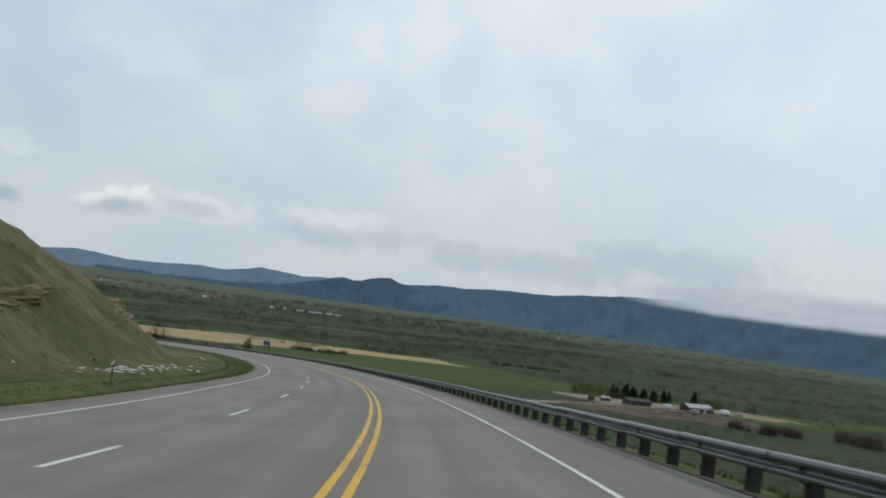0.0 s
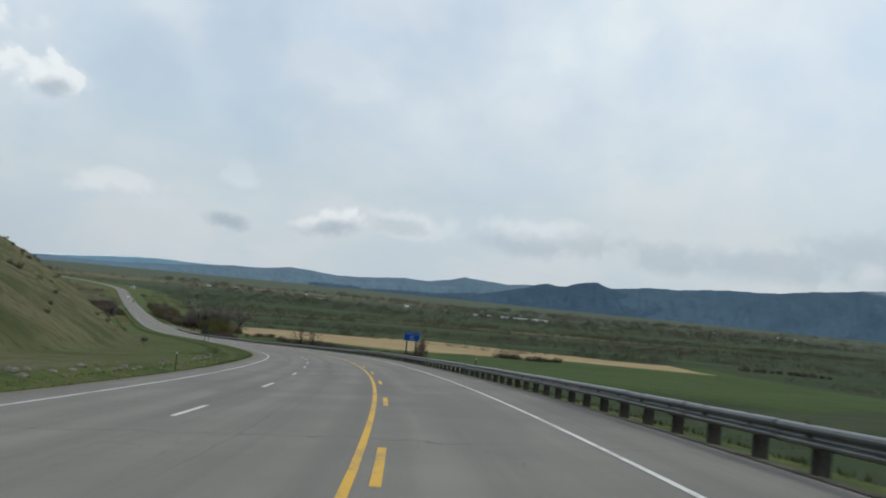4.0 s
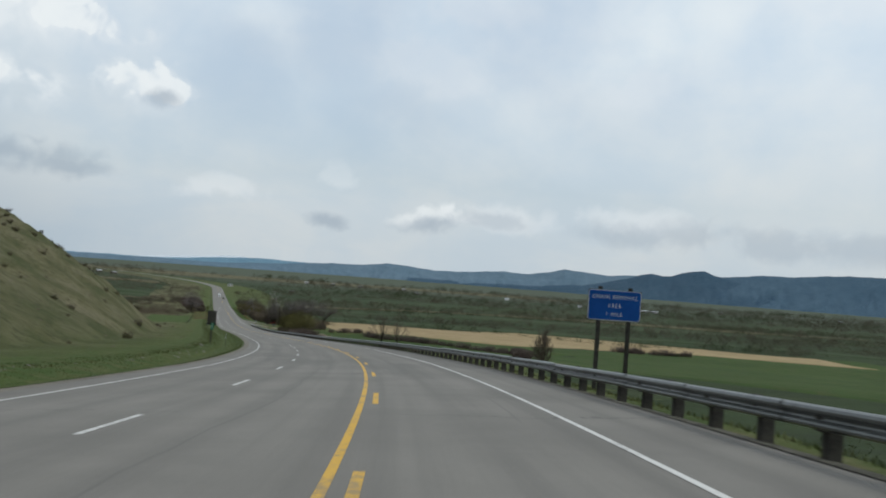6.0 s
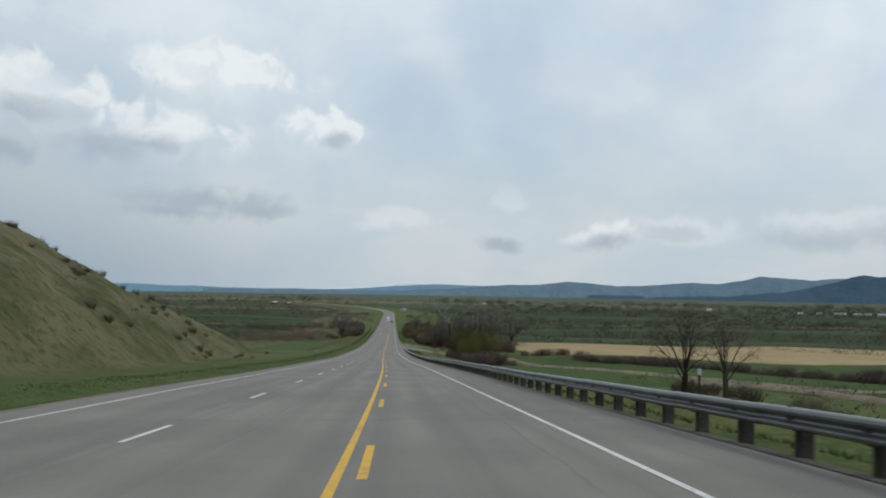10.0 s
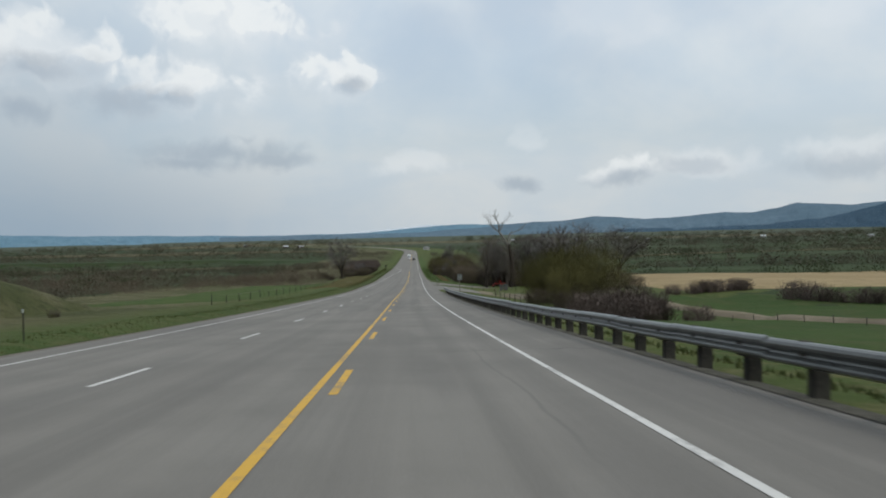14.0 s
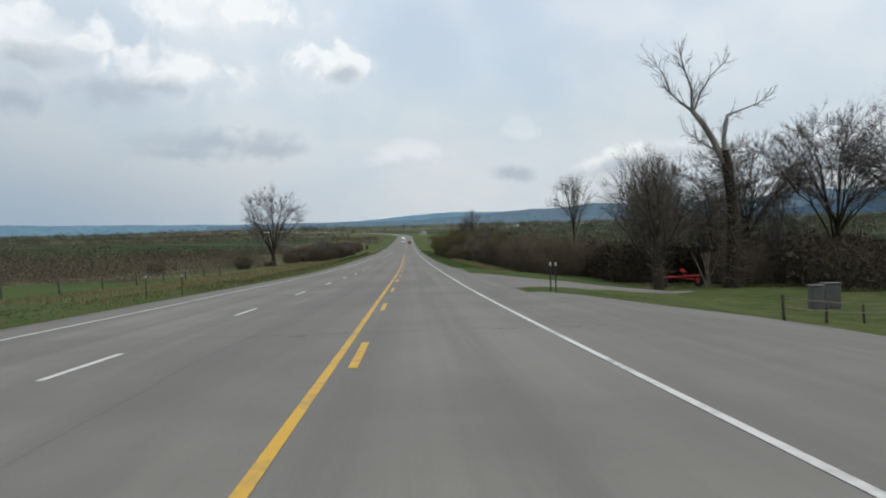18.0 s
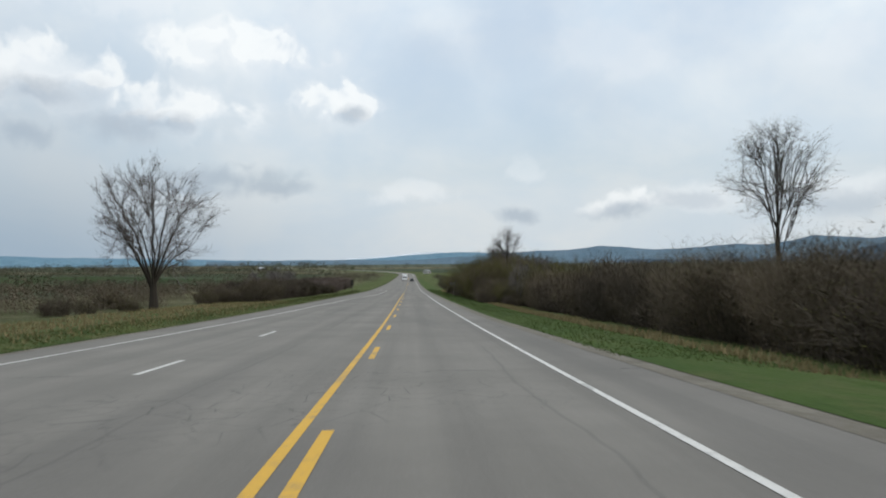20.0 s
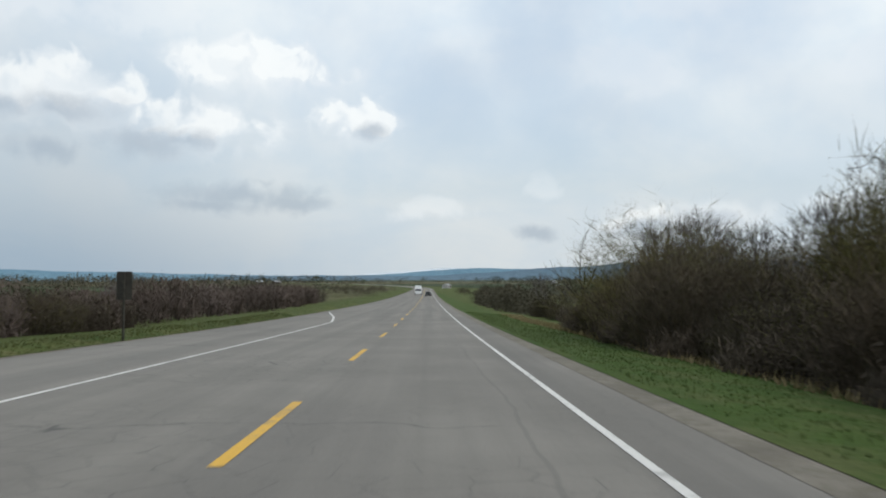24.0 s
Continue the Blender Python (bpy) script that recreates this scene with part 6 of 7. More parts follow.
brush_area(690, 760, 28, 60, 110, 4.4, 2.8, LOW, "near_brush", 60, 319, True)
brush_area(1060, 1400, -60, -16, 160, 6, 3.0, LOW, "brush", 50, 320)
brush_area(1060, 1400, 16, 60, 160, 6, 3.0, LOW, "brush", 50, 321)
brush_area(640, 735, -180, -44, 500, 4.4, 2.5, LOW, "near_brush", 46, 301, True)
brush_area(730, 820, -190, -36, 420, 4.6, 2.8, LOW, "near_brush", 46, 302, True)
brush_area(850, 960, -260, -50, 420, 6, 3.2, LOW, "brush", 60, 303)
brush_area(560, 640, -150, -62, 260, 3.6, 1.8, LOW, "brush", 60, 304)
brush_area(-60, 300, 60, 420, 520, 5, 2.2, "low brush over the slope below the road", "brush_green", 56, 305)
brush_area(-200, 260, 300, 900, 700, 9, 3.4, "low brush over the slope below the road", "brush_green", 44, 306)
brush_area(330, 440, 330, 800, 300, 8, 3.5, "bare brush behind the farm", "brush", 44, 307)
brush_area(440, 640, 430, 1000, 420, 9, 4.0, "bare brush beyond the pasture", "brush_green", 44, 308)
brush_area(700, 800, 330, 900, 420, 8, 4.0, "bare brush beyond the stubble field", "brush", 44, 309)
brush_area(850, 930, 60, 700, 420, 7, 4.0, "bare brush along the creek", "brush", 50, 310)
brush_area(1010, 1180, 50, 900, 520, 9, 4.5, "bare brush across the valley floor", "brush", 44, 311)
brush_area(1330, 1700, 40, 1500, 700, 14, 6.0, "far brush across the valley floor", "brush_green", 40, 312)
brush_area(1700, 2600, -900, 2000, 700, 22, 8.0, "far brush across the valley floor", "brush", 36, 313)
brush_area(1130, 1500, -900, -60, 500, 12, 5.0, "far brush across the valley floor", "brush", 40, 314)
brush_area(380, 470, 34, 70, 60, 3.0, 1.6, "low brush below the guardrail", "brush", 60, 315)


# ---- farm below the first bend ----
def spruce(seed, high):
    rg = random.Random(seed)
    w_, leaf = Wood(), Wood()
    w_.tube([Vector((0, 0, -0.3)), Vector((0, 0, high * 0.5)), Vector((0, 0, high))], 0.22, 0.03, 6)
    for i in range(int(high * 60)):
        u = rg.random() ** 0.75
        z = high * (0.06 + 0.92 * u)
        r = (1 - u) * high * 0.34 + 0.3
        a = rg.uniform(0, 6.283)
        for k in range(4):
            q = Vector((math.cos(a) * r * (k + 1) / 4, math.sin(a) * r * (k + 1) / 4, z - 0.14 * k))
            leaf.leaf(q, rg.uniform(0.35, 0.7), rg)
    t = thing("tree", Matrix(), "dark green spruce in a windbreak by the farm", "tree", "farm windbreak")
    part("trunk", w_.mesh("trunk", "bark"), t)
    part("crown", leaf.mesh("crown", "conifer"), t)
    return t


spruces = [spruce(200 + i, 11 + i) for i in range(2)]


def put_xy(proto, x, y, size=1.0, turn=0.0, done=[]):
    z = float(ground_z(np.array([x]), np.array([y]))[0])
    m = upright((x, y, z - 0.05), turn, size)
    if proto in done:
        return copy_thing(proto, m)
    done.append(proto)
    proto.matrix_basis = m
    return proto


rg = random.Random(15)
for x, y, k in ((97, 488, 0.75), (100, 492, 0.85), (102, 497, 0.8), (104, 490, 1.0), (107, 497, 0.8), (109, 491, 0.85), (112, 496, 0.75), (115, 491, 0.8), (118, 497, 0.85), (121, 492, 0.8), (124, 497, 0.75), (127, 490, 0.85), (131, 494, 0.8), (143, 484, 0.95)):
    put_xy(spruces[rg.randint(0, 1)], x, y, k, rg.uniform(0, 6))
grove = shrub("willow", 160, 9.5, 12, "rounded olive-green tree clump beside the spruces", "willow", 0.9, 60, 9, fill=700)
for x, y, k in ((82, 470, 1.0), (90, 476, 0.95), (76, 478, 0.8), (97, 470, 0.6), (150, 470, 0.8), (160, 478, 0.8), (170, 470, 0.7)):
    put_xy(grove, x, y, k, rg.uniform(0, 6))


def building(name, x, y, turn, wide, deep, wall, roof_h, label, wall_mat, roof_mat, openings=2):
    z = float(ground_z(np.array([x]), np.array([y]))[0])
    t = thing(name, upright((x, y, z + 0.3), turn), label, "building")
    part("wall", from_bm("wall", boxes([((0, 0, wall / 2 - 0.4), (wide, deep, wall + 0.8))], 0.03), wall_mat), t)
    o, th = 0.4, 0.14
    a, b = wide / 2 + o, deep / 2 + o
    v, f = [], []
    for side in (-1, 1):
        k = len(v)
        for dz in (0, th):
            v += [(-a, side * b, wall - 0.1 + dz), (a, side * b, wall - 0.1 + dz), (a, 0, wall + roof_h + dz), (-a, 0, wall + roof_h + dz)]
        f += [(k, k + 1, k + 2, k + 3), (k + 7, k + 6, k + 5, k + 4), (k, k + 4, k + 5, k + 1), (k + 1, k + 5, k + 6, k + 2), (k + 2, k + 6, k + 7, k + 3), (k + 3, k + 7, k + 4, k)]
    part("roof", mesh("roof", v, f, roof_mat), t)
    for end in (-1, 1):
        g = [(x_, y_, z_) for x_ in (end * wide / 2, end * (wide / 2 - 0.12)) for y_, z_ in ((-deep / 2, wall), (deep / 2, wall), (0, wall + roof_h - 0.06))]
        part("gable", mesh("gable", g, [(0, 2, 1), (3, 4, 5), (0, 1, 4, 3), (1, 2, 5, 4), (2, 0, 3, 5)], wall_mat), t)
    for i in range(openings):
        xx = -wide / 2 + wide * (i + 0.5) / openings
        win = part("window", from_bm("window", boxes([((0, 0, 0), (1.1, 0.1, 1.2))], 0.02), "house"), t, "", Matrix.Translation((xx, -deep / 2 - 0.02, wall * 0.55)))
        part("pane", from_bm("pane", boxes([((0, -0.045, 0), (0.92, 0.03, 1.0))]), "glass"), win)
    part("door", from_bm("door", boxes([((0, 0, 0), (1.0, 0.08, 2.05))], 0.02), "brown_wall"), t, "", Matrix.Translation((wide * 0.12, -deep / 2 - 0.02, 1.02)))


building("farmhouse", 121, 412, 0.5, 9.5, 6.5, 2.3, 1.5, "small brown house with a pale grey roof in the farm yard", "brown_wall", "roof", 3)
building("barn", 92, 402, 0.3, 12, 6, 2.4, 1.2, "long low dark brown barn in the farm yard", "brown_wall", "dark_back", 3)
building("shed", 134, 436, 0.6, 7, 5, 2.0, 1.0, "weathered grey-roofed shed behind the farmhouse", "brown_wall", "roof", 1)
building("shed", 78, 408, 0.1, 4, 3, 1.8, 0.6, "small weathered shed beside the barn", "brown_wall", "roof", 1)

def trailer(x, y, turn, long, mat, label):
    z = float(ground_z(np.array([x]), np.array([y]))[0]) + 0.5
    t = thing("trailer", upright((x, y, z), turn), label, "trailer", "farm yard clutter")
    part("body", from_bm("body", boxes([((0, 0, 1.35), (long, 2.2, 1.8))], 0.08), mat), t)
    part("chassis", from_bm("chassis", boxes([((0, 0, 0.4), (long, 1.6, 0.16)), ((long / 2 + 0.7, 0, 0.4), (1.5, 0.12, 0.12))], 0.02), "car_dark"), t)
    for dx in (-0.5, 0.5):
        for dy in (-1.0, 1.0):
            bm = bmesh.new()
            bmesh.ops.create_cone(bm, cap_ends=True, segments=14, radius1=0.36, radius2=0.36, depth=0.24)
            part("wheel", from_bm("wheel", bm, "rubber"), t, "", Matrix.Translation((dx, dy, 0.3)) @ Matrix.Rotation(radians(90), 4, "X"))


def lumber(x, y, turn, label):
    z = float(ground_z(np.array([x]), np.array([y]))[0]) + 0.5
    t = thing("lumber_stack", upright((x, y, z), turn), label, "lumber", "farm yard clutter")
    me = from_bm("board", boxes([((0, 0, 0), (4.8, 0.3, 0.12))], 0.01), "wood")
    for i in range(24):
        part("board", me, t, "", Matrix.Translation((0.15 * math.sin(i * 2.1), -0.8 + 0.34 * (i % 6), 0.1 + 0.16 * (i // 6))))


trailer(107, 404, 0.7, 5.5, "roof_pale", "pale boxy trailer in the farm yard")
trailer(130, 424, 0.2, 7.0, "house", "long pale trailer beside the shed")
trailer(70, 399, 1.1, 4.0, "brown_wall", "dark brown trailer beside the barn")
trailer(127, 402, 0.9, 4.2, "dark_back", "dark covered trailer in the farm yard")
trailer(116, 388, 0.2, 3.4, "roof", "small grey trailer in the farm yard")
trailer(100, 412, 1.3, 5.0, "dark_back", "dark covered trailer in the farm yard")
trailer(141, 424, 0.5, 4.4, "car_white", "white boxy trailer in the farm yard")
for x, y, turn in ((101, 392, 0.4), (112, 396, 1.2), (85, 392, 0.1), (118, 403, 0.8), (106, 384, 0.2), (124, 394, 1.0), (132, 410, 0.5), (96, 386, 0.9), (140, 416, 1.4), (149, 428, 0.3)):
    lumber(x, y, turn, "weathered lumber stacked in the farm yard")

# far buildings of the valley
for i, (x, y, w_, turn) in enumerate(((-330, 1780, 22, 0.3), (-300, 1790, 34, 0.3), (-262, 1800, 40, 0.25), (-360, 1770, 10, 0.3), (-386, 1760, 9, 0.3))):
    building("farm_shed", x, y, turn, w_ * 0.8, 8, 2.4, 1.2, "long pale-roofed shed far across the valley", "house", "roof_pale", 2)
for i, (x, y) in enumerate(((-1052, 1868), (-1000, 1900), (-935, 1910), (-860, 1990), (-1240, 1420), (-1180, 1395), (-880, 1340), (-730, 1290), (286, 2600), (330, 2620), (-1500, 1560), (-700, 1700), (-560, 1850), (100, 2350), (-160, 2250))):
    building("house", x, y, 0.3 * i, 8 + (i % 3), 6, 2.6, 1.5, "small far house in the valley, dull walls", "brown_wall" if i % 3 else "house", "roof_pale" if i % 4 == 0 else "roof", 2)


# ---- fences, signs and posts by the road ----
def fence(name, s0, d0, s1, d1, n, high, label, rails=2, sag=0.04, thick=0.03):
    """Timber posts and thin rails from one place to another."""
    t = thing(name, Matrix(), label, "fence")
    rg = random.Random(int(s0 * 7 + d0))
    tops = []
    for i in range(n):
        u = i / (n - 1)
        p = at_ground(s0 + (s1 - s0) * u, d0 + (d1 - d0) * u)
        k = high * rg.uniform(0.9, 1.08)
        bm = bmesh.new()
        bmesh.ops.create_cone(bm, cap_ends=True, segments=8, radius1=0.055, radius2=0.045, depth=k + 0.4)
        part("post", from_bm("post", bm, "post", True), t, "", Matrix.Translation(p + Vector((0, 0, k / 2 - 0.2))) @ Matrix.Rotation(rg.gauss(0, 0.05), 4, "X") @ Matrix.Rotation(rg.gauss(0, 0.05), 4, "Y"))
        tops.append(p)
    for a, b in zip(tops, tops[1:]):
        for j in range(rails):
            w_ = Wood()
            z = Vector((0, 0, high * (0.9 - 0.38 * j)))
            w_.tube([a + z, (a + b) / 2 + z - Vector((0, 0, sag)), b + z], thick, thick, 4)
            part("rail", w_.mesh("rail", "wood"), t)


fence("pasture_fence", 516, 47.0, 455, 61, 14, 0.9, "weathered post and wire fence along the pasture track", 2, thick=0.011)
fence("pasture_fence", 588, 37, 521, 46.5, 15, 0.9, "weathered post and wire fence along the pasture", 2, thick=0.011)
fence("rail_fence", 629.5, 13.4, 637, 23.0, 5, 0.85, "old grey timber rail fence by the side road", 2)
fence("rail_fence", 598, 15.0, 576, 17.0, 7, 1.1, "old grey timber rail fence by the side road", 2)
fence("wire_fence", 560, -21, 700, -21, 20, 1.1, "thin post and wire fence beside the grass", 1, thick=0.011)
fence("wire_fence", 880, -23, 930, -27, 8, 1.1, "thin post and wire fence beside the grass", 2, thick=0.011)

for s, d in ((40, -12.0), (180, -11.0), (300, -11.2), (330, -11.3), (634.3, 6.5), (635.4, 6.9), (646, -12.5), (652, -12.3), (490, -13.0), (497, -13.2), (118, 7.6), (348, 7.6), (446, 7.7), (186, 7.6)):
    marker(s, d)
mile_marker(299.9, -12.9)
small_sign("road_sign", 305.1, -13.2, 1.05, 1.55, 3.0, "tall road sign on a timber post seen from its dark back", (), "dark_back", False, "post")
plaque = thing("sign_plaque", Matrix.Translation(on(305.1, -13.2, 2.1)) @ Matrix.Rotation(heading(305.1), 4, "Z"), "black narrow plaque under the dark sign board", "road sign")
part("plate", rounded_plate("plate", 1.22, 0.24, 0.02, 0.03, "black"), plaque, "", Matrix.Translation((0, -0.03, 0)))
small_sign("road_sign", 849.3, -11.1, 0.66, 1.2, 2.62 + at_ground(849.3, -11.1).z - on(849.3, -11.1)[2], "tall narrow road sign on a post seen from its dark back", (), "dark_back", False, "post")


def pennant_sign(s, d, long=1.02, tall=0.8, centre=1.98):
    """A pointed no-passing pennant for the oncoming lane, seen from its bare back."""
    t = thing("road_sign", Matrix.Translation(at_ground(s, d)) @ Matrix.Rotation(heading(s), 4, "Z"), "pennant shaped road sign seen from its dull grey back", "road sign")
    pts = ((-long / 2, -0.025), (long / 2 - 0.04, -tall / 2), (long / 2, -tall / 2 + 0.04), (long / 2, tall / 2 - 0.04), (long / 2 - 0.04, tall / 2), (-long / 2, 0.025))
    v = [(x, y, z) for y in (-0.005, 0.005) for x, z in pts]
    f = [(0, 1, 2, 3, 4, 5), (11, 10, 9, 8, 7, 6)] + [(i, 6 + i, 6 + (i + 1) % 6, (i + 1) % 6) for i in range(6)]
    plate = part("plate", mesh("plate", v, f, "sign_back"), t, "", Matrix.Translation((0, 0, centre)))
    for z in (-0.18, 0.18):
        part("bolt", from_bm("bolt", boxes([((0.15, -0.012, z), (0.03, 0.02, 0.03))], 0.004), "post"), plate, "", Matrix())
    part("post", from_bm("post", boxes([((0.15, -0.055, centre / 2 - 0.05), (0.09, 0.09, centre + 0.7))], 0.008), "wood"), t, "", Matrix())


pennant_sign(811.3, 8.3)


# ---- stones on the cut slope ----
def stone_mesh(seed, mat):
    rg = random.Random(seed)
    bm = bmesh.new()
    bmesh.ops.create_icosphere(bm, subdivisions=1, radius=0.5)
    for v in bm.verts:
        v.co *= rg.uniform(0.65, 1.15)
        v.co.z *= 0.6
    return from_bm("stone", bm, mat)


pale = [stone_mesh(i, "stone") for i in range(4)]
brown = [stone_mesh(10 + i, "rock") for i in range(4)]
rg = random.Random(3)
for i in range(110):
    s, d = rg.gauss(56, 9) if i % 4 else rg.uniform(28, 140), -rg.gauss(15.4, 1.0)
    p = at_ground(s, d, 0.05)
    k = rg.uniform(0.14, 0.5)
    tagged(part("stone", pale[i % 4], None, "", upright(p, rg.uniform(0, 6), k) @ Matrix.Diagonal((1.3, 0.9, 0.9, 1))), "pale broken stone at the foot of the cut slope", "stone", "stones on the slope")
for i in range(90):
    s, d = rg.uniform(10, 470), -rg.uniform(14.5, 40)
    k = rg.uniform(0.2, 0.7)
    tagged(part("stone", brown[i % 4], None, "", upright(at_ground(s, d, 0.05), rg.uniform(0, 6), k)), "brown stone lying in the grass of the slope", "stone", "stones on the slope")
grey_stone = [stone_mesh(30 + i, "rubble") for i in range(4)]
for i in range(150):
    s = rg.uniform(150, 292)
    d = -12.9 - 0.9 * math.sin(s * 0.09) - rg.gauss(0, 0.55)
    k = rg.uniform(0.12, 0.55)
    tagged(part("stone", grey_stone[i % 4], None, "", upright(at_ground(s, d, 0.06), rg.uniform(0, 6), k)), "grey-brown rubble stone strewn along the ditch", "stone", "rubble along the ditch")


def ledge(s, d, long, deep, high, seed, turn=0.0):
    """A weathered layer of rock standing out of the slope."""
    rg = random.Random(seed)
    bm = bmesh.new()
    bmesh.ops.create_cube(bm, size=1.0)
    bmesh.ops.subdivide_edges(bm, edges=list(bm.edges), cuts=5, use_grid_fill=True)
    for v in bm.verts:
        x, y, z = v.co
        bite = 0.12 * math.sin(x * 9 + seed) + 0.09 * math.sin(x * 21 + 2 * seed) + 0.1 * math.sin(z * 14 + seed)
        v.co = Vector((x * deep * (1 + bite) + rg.gauss(0, 0.06), y * long * (1 - 0.25 * abs(z)) + rg.gauss(0, 0.08), z * high * (1 - 1.2 * y * y) + rg.gauss(0, 0.05)))
    t = tagged(part("rock_ledge", from_bm("rock_ledge", bm, "ledge"), None, "", Matrix.Translation(at_ground(s, d - 0.9, high * 0.12 + 0.45)) @ Matrix.Rotation(heading(s) + turn, 4, "Z")), "weathered brown rock ledge in the cut slope", "rock", "rock ledges in the cut")
    return t


for k, (s, d, long, deep, high) in enumerate(((143, -30.0, 9, 3.0, 2.0), (149, -29.2, 8, 2.6, 1.5), (140, -27.0, 10, 2.2, 1.3), (146, -26.6, 9, 2.0, 1.1), (152, -27.8, 6, 2.0, 1.3), (130, -27.5, 9, 2.2, 1.2), (55, -22.0, 9, 2.0, 1.2), (47, -20.5, 8, 1.8, 1.1), (62, -23.0, 7, 1.8, 1.0), (40, -22.5, 8, 2.0, 1.1), (96, -24.0, 8, 1.8, 1.0), (110, -26.0, 8, 1.8, 1.0))):
    ledge(s, d, long, deep * 0.8, high * 0.75, 500 + k, 0.05 * (k % 3 - 1))
tuft = [shrub("sagebrush", 140 + i, 0.9, 1.4, "dark low sagebrush on the grassy slope", "twig", 0.3, 22, 5, fill=60) for i in range(2)]
for i in range(84):
    put(tuft[i % 2], rg.uniform(150, 500), -rg.uniform(24, 62), rg.uniform(0.6, 1.5) if i < 26 else rg.uniform(0.25, 0.7), group="sagebrush on the slope")


for i in range(90):
    far = i >= 40
    put(tuft[i % 2], rg.uniform(400, 540) if far else rg.uniform(260, 480), -rg.uniform(26, 60) if far else -rg.uniform(44, 72), rg.uniform(0.7, 1.7), group="sagebrush on the slope")

# ---- side road on the right ----
def apron(name, edge, mat, label, category, lift):
    """A flat patch on the verge, given by its border in road terms."""
    n = 30
    rows = np.arange(edge[0][2], edge[-1][2] + 0.3, 0.6)
    edge = [(float(np.interp(q, [e[2] for e in edge], [e[0] for e in edge])), float(np.interp(q, [e[2] for e in edge], [e[1] for e in edge])), float(q)) for q in rows]
    v = []
    for (s0, s1, d) in edge:
        for j in range(n):
            s = s0 + (s1 - s0) * j / (n - 1)
            p = on(s, d)
            z = float(ground_z(p[0], p[1], np.array([float(s)]), np.array([float(d)]))[0]) + 0.04 if d > RIGHT + 0.2 else p[2] - 0.045
            v.append((p[0], p[1], z + (lift if d < edge[-1][2] and 0 < j < n - 1 and (d > edge[0][2] or d < RIGHT) else -0.12)))
    uv = [(s0 + (s1 - s0) * j / (n - 1), d) for (s0, s1, d) in edge for j in range(n)]
    return tagged(new(name, mesh(name, v, grid(len(edge), n), mat, uv, False)), label, category, kind="structure")


apron("side_road", ((639, 669, 5.6), (641, 664, 6.4), (644.5, 661, 8), (650, 660, 11), (655, 662, 15), (659.5, 665, 20), (661, 666, 22)), "asphalt", "worn grey side road leaving the highway", "road", 0.03)
apron("pull_out", ((598, 637, 5.6), (601, 634, 7), (604, 632, 9), (606, 629, 11.5), (606, 626, 14)), "asphalt", "worn paved mouth of a farm drive beside the highway", "pavement", 0.03)
apron("farm_drive", ((606, 626, 13.8), (605, 623, 16.5), (602, 619, 21), (597, 611, 28), (590, 601, 36), (578, 587, 46)), "dirt", "pale dirt farm drive leading off the highway", "path", 0.05)

apron("grass_patch", ((664, 690, 9.0), (664.5, 690, 10.2), (667, 690, 14), (672, 689, 18), (675, 688, 21)), "lush", "bright green grass beside the side road", "grass", 0.015)

# ---- grass along the verges ----
def blades(name, s0, s1, d0, d1, n, mat, label, high=0.28, seed=1):
    rg = np.random.RandomState(seed)
    s, d = rg.uniform(s0, s1, n), d0 + (d1 - d0) * rg.uniform(0, 1, n)
    p = on(s, d)
    z = ground_z(p[:, 0], p[:, 1], s, d) - 0.03
    c = np.stack([p[:, 0], p[:, 1], z], 1)
    a, h = rg.uniform(0, 6.283, n), high * rg.uniform(0.5, 1.4, n)
    w_ = 0.03 * np.stack([np.cos(a), np.sin(a), np.zeros(n)], 1)
    tip = np.stack([rg.normal(0, 0.3, n) * h, rg.normal(0, 0.3, n) * h, h], 1)
    v = np.stack([c - w_, c + w_, c + tip], 1).reshape(-1, 3)
    me = bpy.data.meshes.new(name)
    me.vertices.add(len(v))
    me.vertices.foreach_set("co", v.astype(np.float32).ravel())
    me.loops.add(len(v))
    me.loops.foreach_set("vertex_index", np.arange(len(v), dtype=np.int32))
    me.polygons.add(n)
    me.polygons.foreach_set("loop_start", np.arange(0, len(v), 3, dtype=np.int32))
    me.update(calc_edges=True)
    me.materials.append(M[mat])
    tagged(new(name, me), label, "grass", kind="stuff")


blades("grass", 5, 596, 7.0, 11, 50000, "toe_blade", "spring grass on the bank behind the guardrail", 0.12, 1)
blades("grass", 690, 900, 5.6, 10.2, 60000, "lush_blade", "bright spring grass on the verge", 0.075, 2)
blades("grass", 5, 215, -12.5, -9.2, 24000, "grass", "spring grass in the ditch", 0.09, 8)
blades("grass", 215, 640, -15, -9.2, 60000, "toe_blade", "spring grass in the ditch", 0.08, 3)
blades("grass", 640, 900, -14.0, -9.2, 40000, "toe_blade", "spring grass on the verge", 0.1, 4)
blades("dry_grass", 640, 770, -22, -12.5, 9000, "straw", "dry grass at the foot of the brush", 0.25, 6)
blades("dry_grass", 690, 900, 9.4, 11.6, 9000, "straw", "dry grass at the foot of the brush", 0.25, 7)


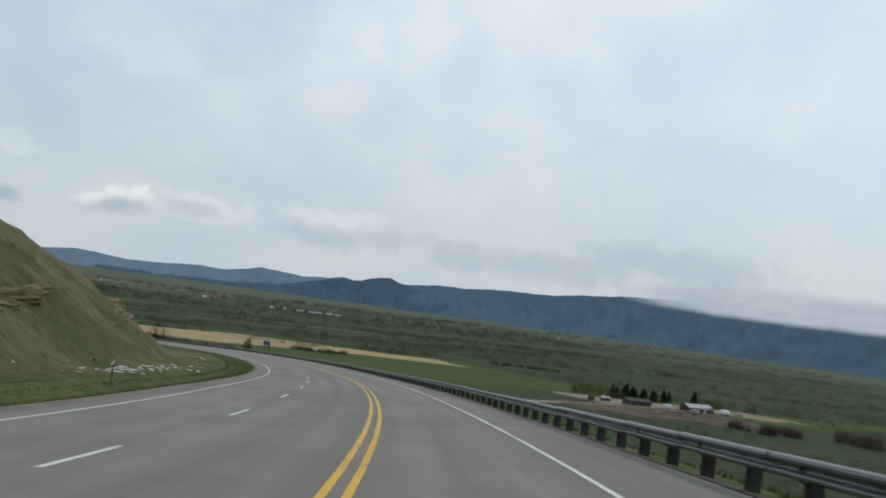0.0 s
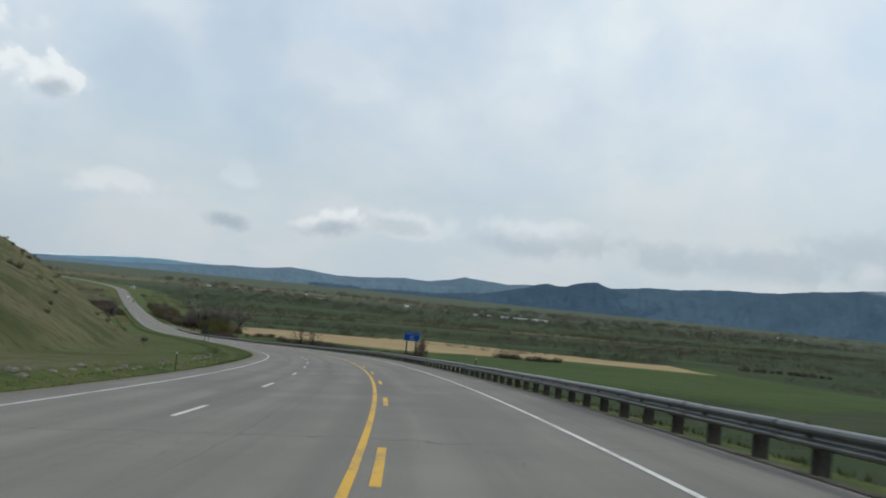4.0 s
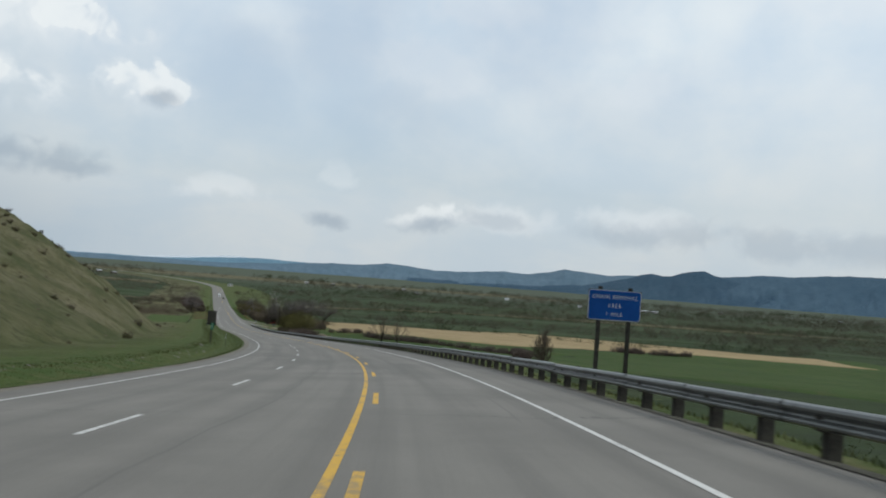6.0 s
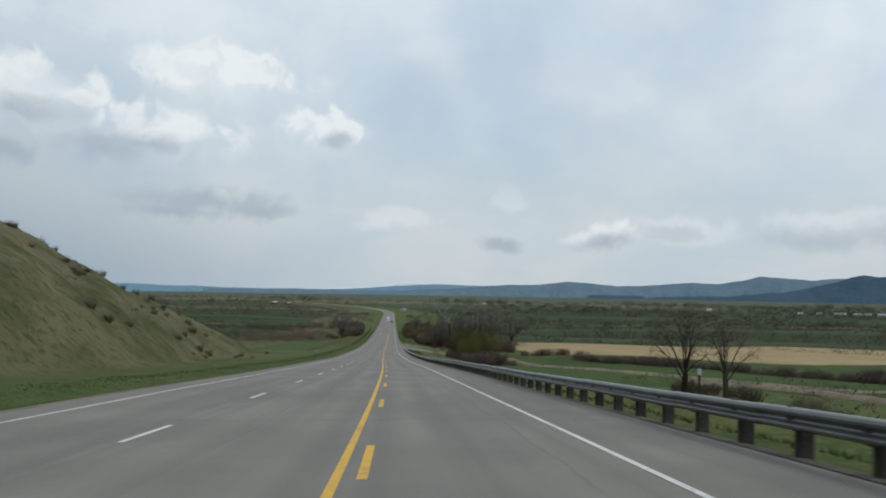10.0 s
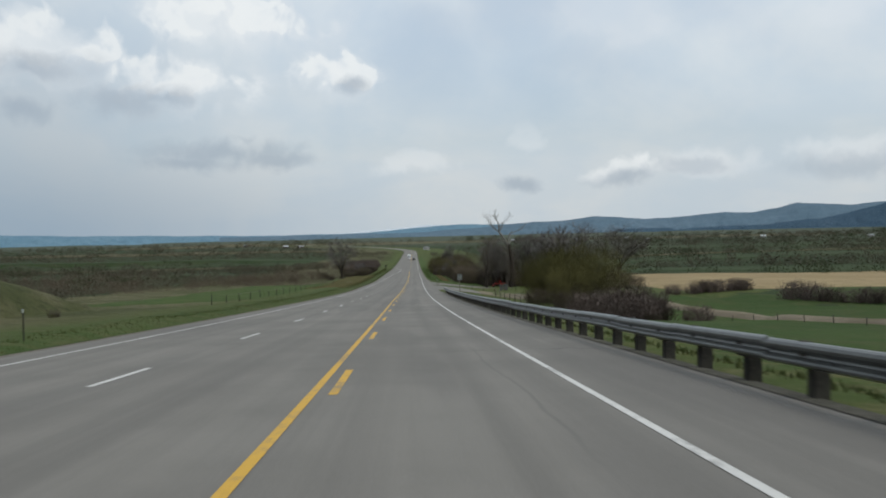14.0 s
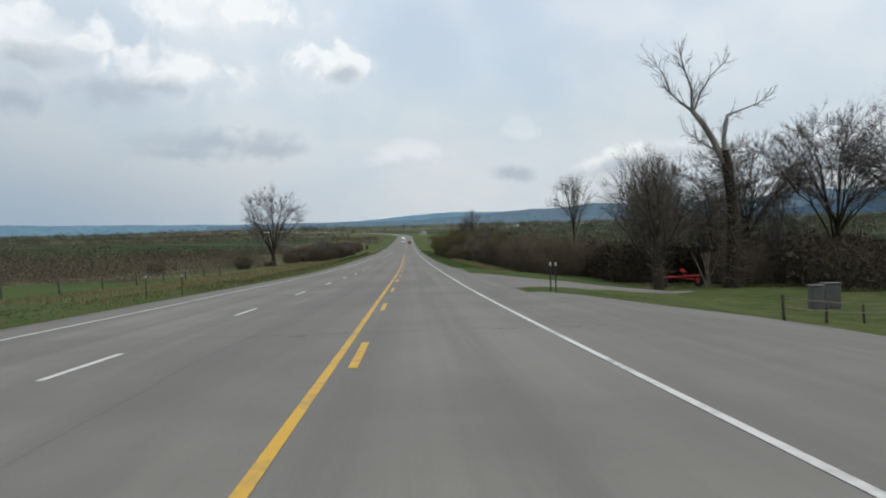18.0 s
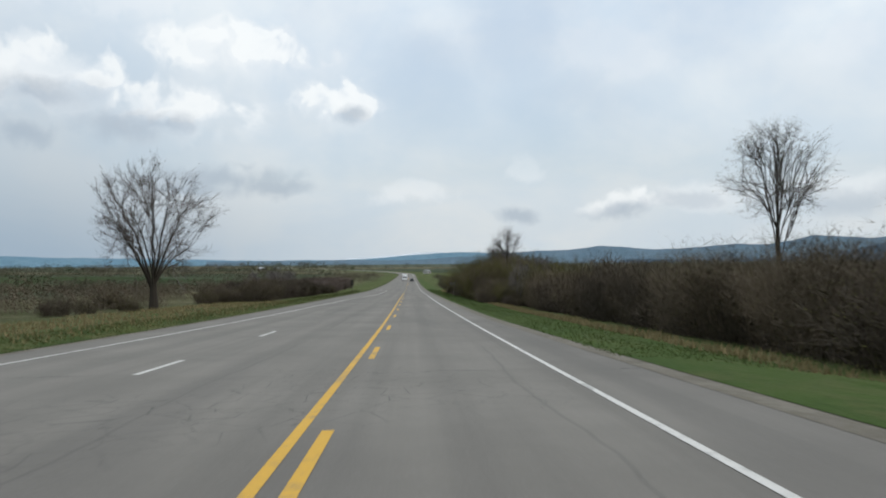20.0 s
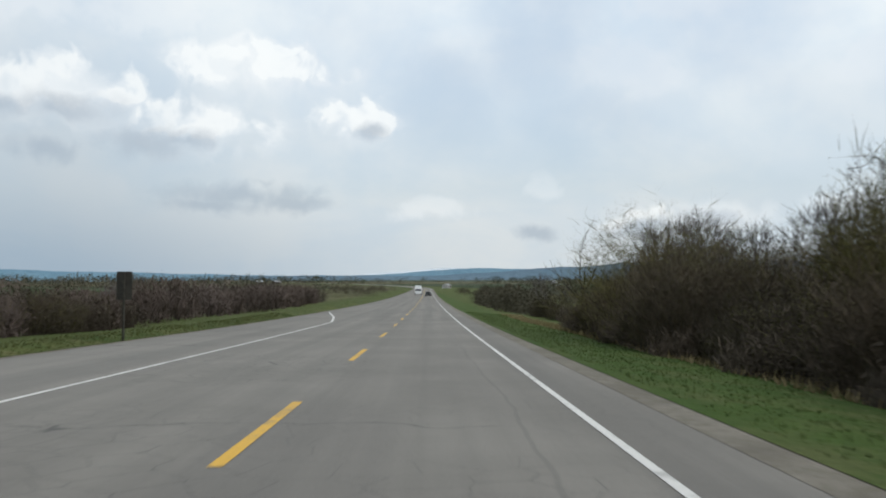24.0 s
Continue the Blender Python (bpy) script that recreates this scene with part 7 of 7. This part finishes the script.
# ---- things by the side road ----
def implement():
    """An old red hay rake among the brush."""
    t = thing("hay_rake", upright(at_ground(668.5, 22.9), heading(668) + 0.35), "old red hay rake parked by the fence", "farm machine")
    part("frame", from_bm("frame", boxes([((0, 0, 0.9), (3.4, 0.12, 0.12)), ((0, 0.5, 0.9), (3.4, 0.1, 0.1)), ((-1.6, 0.25, 0.9), (0.1, 0.6, 0.1)), ((1.6, 0.25, 0.9), (0.1, 0.6, 0.1)), ((0, -0.9, 0.75), (0.1, 1.8, 0.1))], 0.015), "red"), t, "red painted frame")
    for x in (-1.75, 1.75):
        bm = bmesh.new()
        bmesh.ops.create_cone(bm, cap_ends=True, segments=18, radius1=0.5, radius2=0.5, depth=0.14)
        wheel = part("wheel", from_bm("wheel", bm, "rubber"), t, "", Matrix.Translation((x, 0.2, 0.5)) @ Matrix.Rotation(radians(90), 4, "Y"))
        bm = bmesh.new()
        bmesh.ops.create_cone(bm, cap_ends=True, segments=14, radius1=0.26, radius2=0.26, depth=0.17)
        part("rim", from_bm("rim", bm, "red"), wheel)
    for i in range(9):
        w_ = Wood()
        w_.tube([Vector((-1.4 + i * 0.35, 0.5, 0.9)), Vector((-1.4 + i * 0.35, 0.95, 0.75)), Vector((-1.4 + i * 0.35, 1.05, 0.12))], 0.018, 0.012, 5)
        part("tine", w_.mesh("tine", "steel"), t)
    part("seat", from_bm("seat", boxes([((0, -0.15, 1.3), (0.45, 0.4, 0.06)), ((0, 0.03, 1.42), (0.45, 0.05, 0.22)), ((0, -0.1, 1.1), (0.06, 0.06, 0.4))], 0.015), "red"), t)


implement()
for k in range(7):
    w_ = Wood()
    a = rg.uniform(-0.6, 0.6)
    base = at_ground(665 + k * 0.5, 23.6 + k * 0.22 + rg.uniform(-0.2, 0.2))
    w_.tube([Vector((0, 0, -0.1)), Vector((math.sin(a) * 1.4, 0.2, 1.5)), Vector((math.sin(a) * 2.6, 0.4, 2.7))], 0.04, 0.03, 6)
    t = thing("fence_pole", Matrix.Translation(base), "grey timber pole leaning in a stack by the brush", "pole", "stacked poles")
    part("shaft", w_.mesh("shaft", "wood"), t)
for s, d, wide, high in ((641.4, 20.4, 0.62, 1.2), (642.0, 21.4, 0.85, 1.3)):
    t = thing("utility_box", upright(at_ground(s, d), heading(645)), "weathered grey utility cabinet standing in the grass", "cabinet", "utility cabinets")
    part("body", from_bm("body", boxes([((0, 0, high / 2 - 0.05), (wide, 0.45, high))], 0.03), "sign_back"), t)
    part("lid", from_bm("lid", boxes([((0, 0, high - 0.03), (wide + 0.07, 0.53, 0.07))], 0.02), "sign_back"), t)
    part("door", from_bm("door", boxes([((0, -0.23, high / 2), (wide - 0.14, 0.03, high - 0.25))], 0.01), "sign_back"), t)

# ---- vehicles far down the road ----
def vehicle(name, s, d, turn, long, wide, high, mat, label, boxy=False):
    t = thing(name, Matrix.Translation(on(s, d)) @ Matrix.Rotation(heading(s) + turn, 4, "Z"), label, name)
    if boxy:
        part("cab", from_bm("cab", boxes([((0, -long / 2 + 1.1, 1.35), (wide, 2.1, 2.0)), ((0, -long / 2 + 0.2, 0.95), (wide * 0.9, 1.2, 1.1))], 0.1), mat), t)
        part("cargo_box", from_bm("cargo_box", boxes([((0, 1.0, high / 2 + 0.5), (wide, long - 2.4, high - 1.0))], 0.05), "car_white"), t, "white cargo box")
        part("windscreen", from_bm("windscreen", boxes([((0, -long / 2 + 0.04, 1.85), (wide * 0.86, 0.05, 0.7))], 0.02), "glass"), t)
    else:
        part("body", from_bm("body", boxes([((0, 0, 0.62), (wide, long, 0.66))], 0.12), mat), t)
        part("cabin", from_bm("cabin", boxes([((0, 0.2, 1.2), (wide * 0.84, long * 0.52, 0.6))], 0.16), "glass"), t, "dark windows")
        part("roof", from_bm("roof", boxes([((0, 0.2, 1.5), (wide * 0.76, long * 0.42, 0.06))], 0.02), mat), t)
    for x in (-wide / 2 + 0.05, wide / 2 - 0.05):
        for y in (-long * 0.32, long * 0.32):
            bm = bmesh.new()
            bmesh.ops.create_cone(bm, cap_ends=True, segments=16, radius1=0.36, radius2=0.36, depth=0.24)
            part("wheel", from_bm("wheel", bm, "rubber"), t, "", Matrix.Translation((x, y, 0.36)) @ Matrix.Rotation(radians(90), 4, "Y"))
        part("headlight", from_bm("headlight", boxes([((x * 0.78, -long / 2 - 0.01, 0.72), (0.26, 0.05, 0.14))], 0.02), "sign_white"), t)


vehicle("truck", 1130, -1.9, 0.0, 8.5, 2.4, 3.5, "car_white", "white box truck far down the highway", True)
vehicle("car", 1085, 1.9, math.pi, 4.6, 1.85, 1.5, "car_dark", "dark car far down the highway")
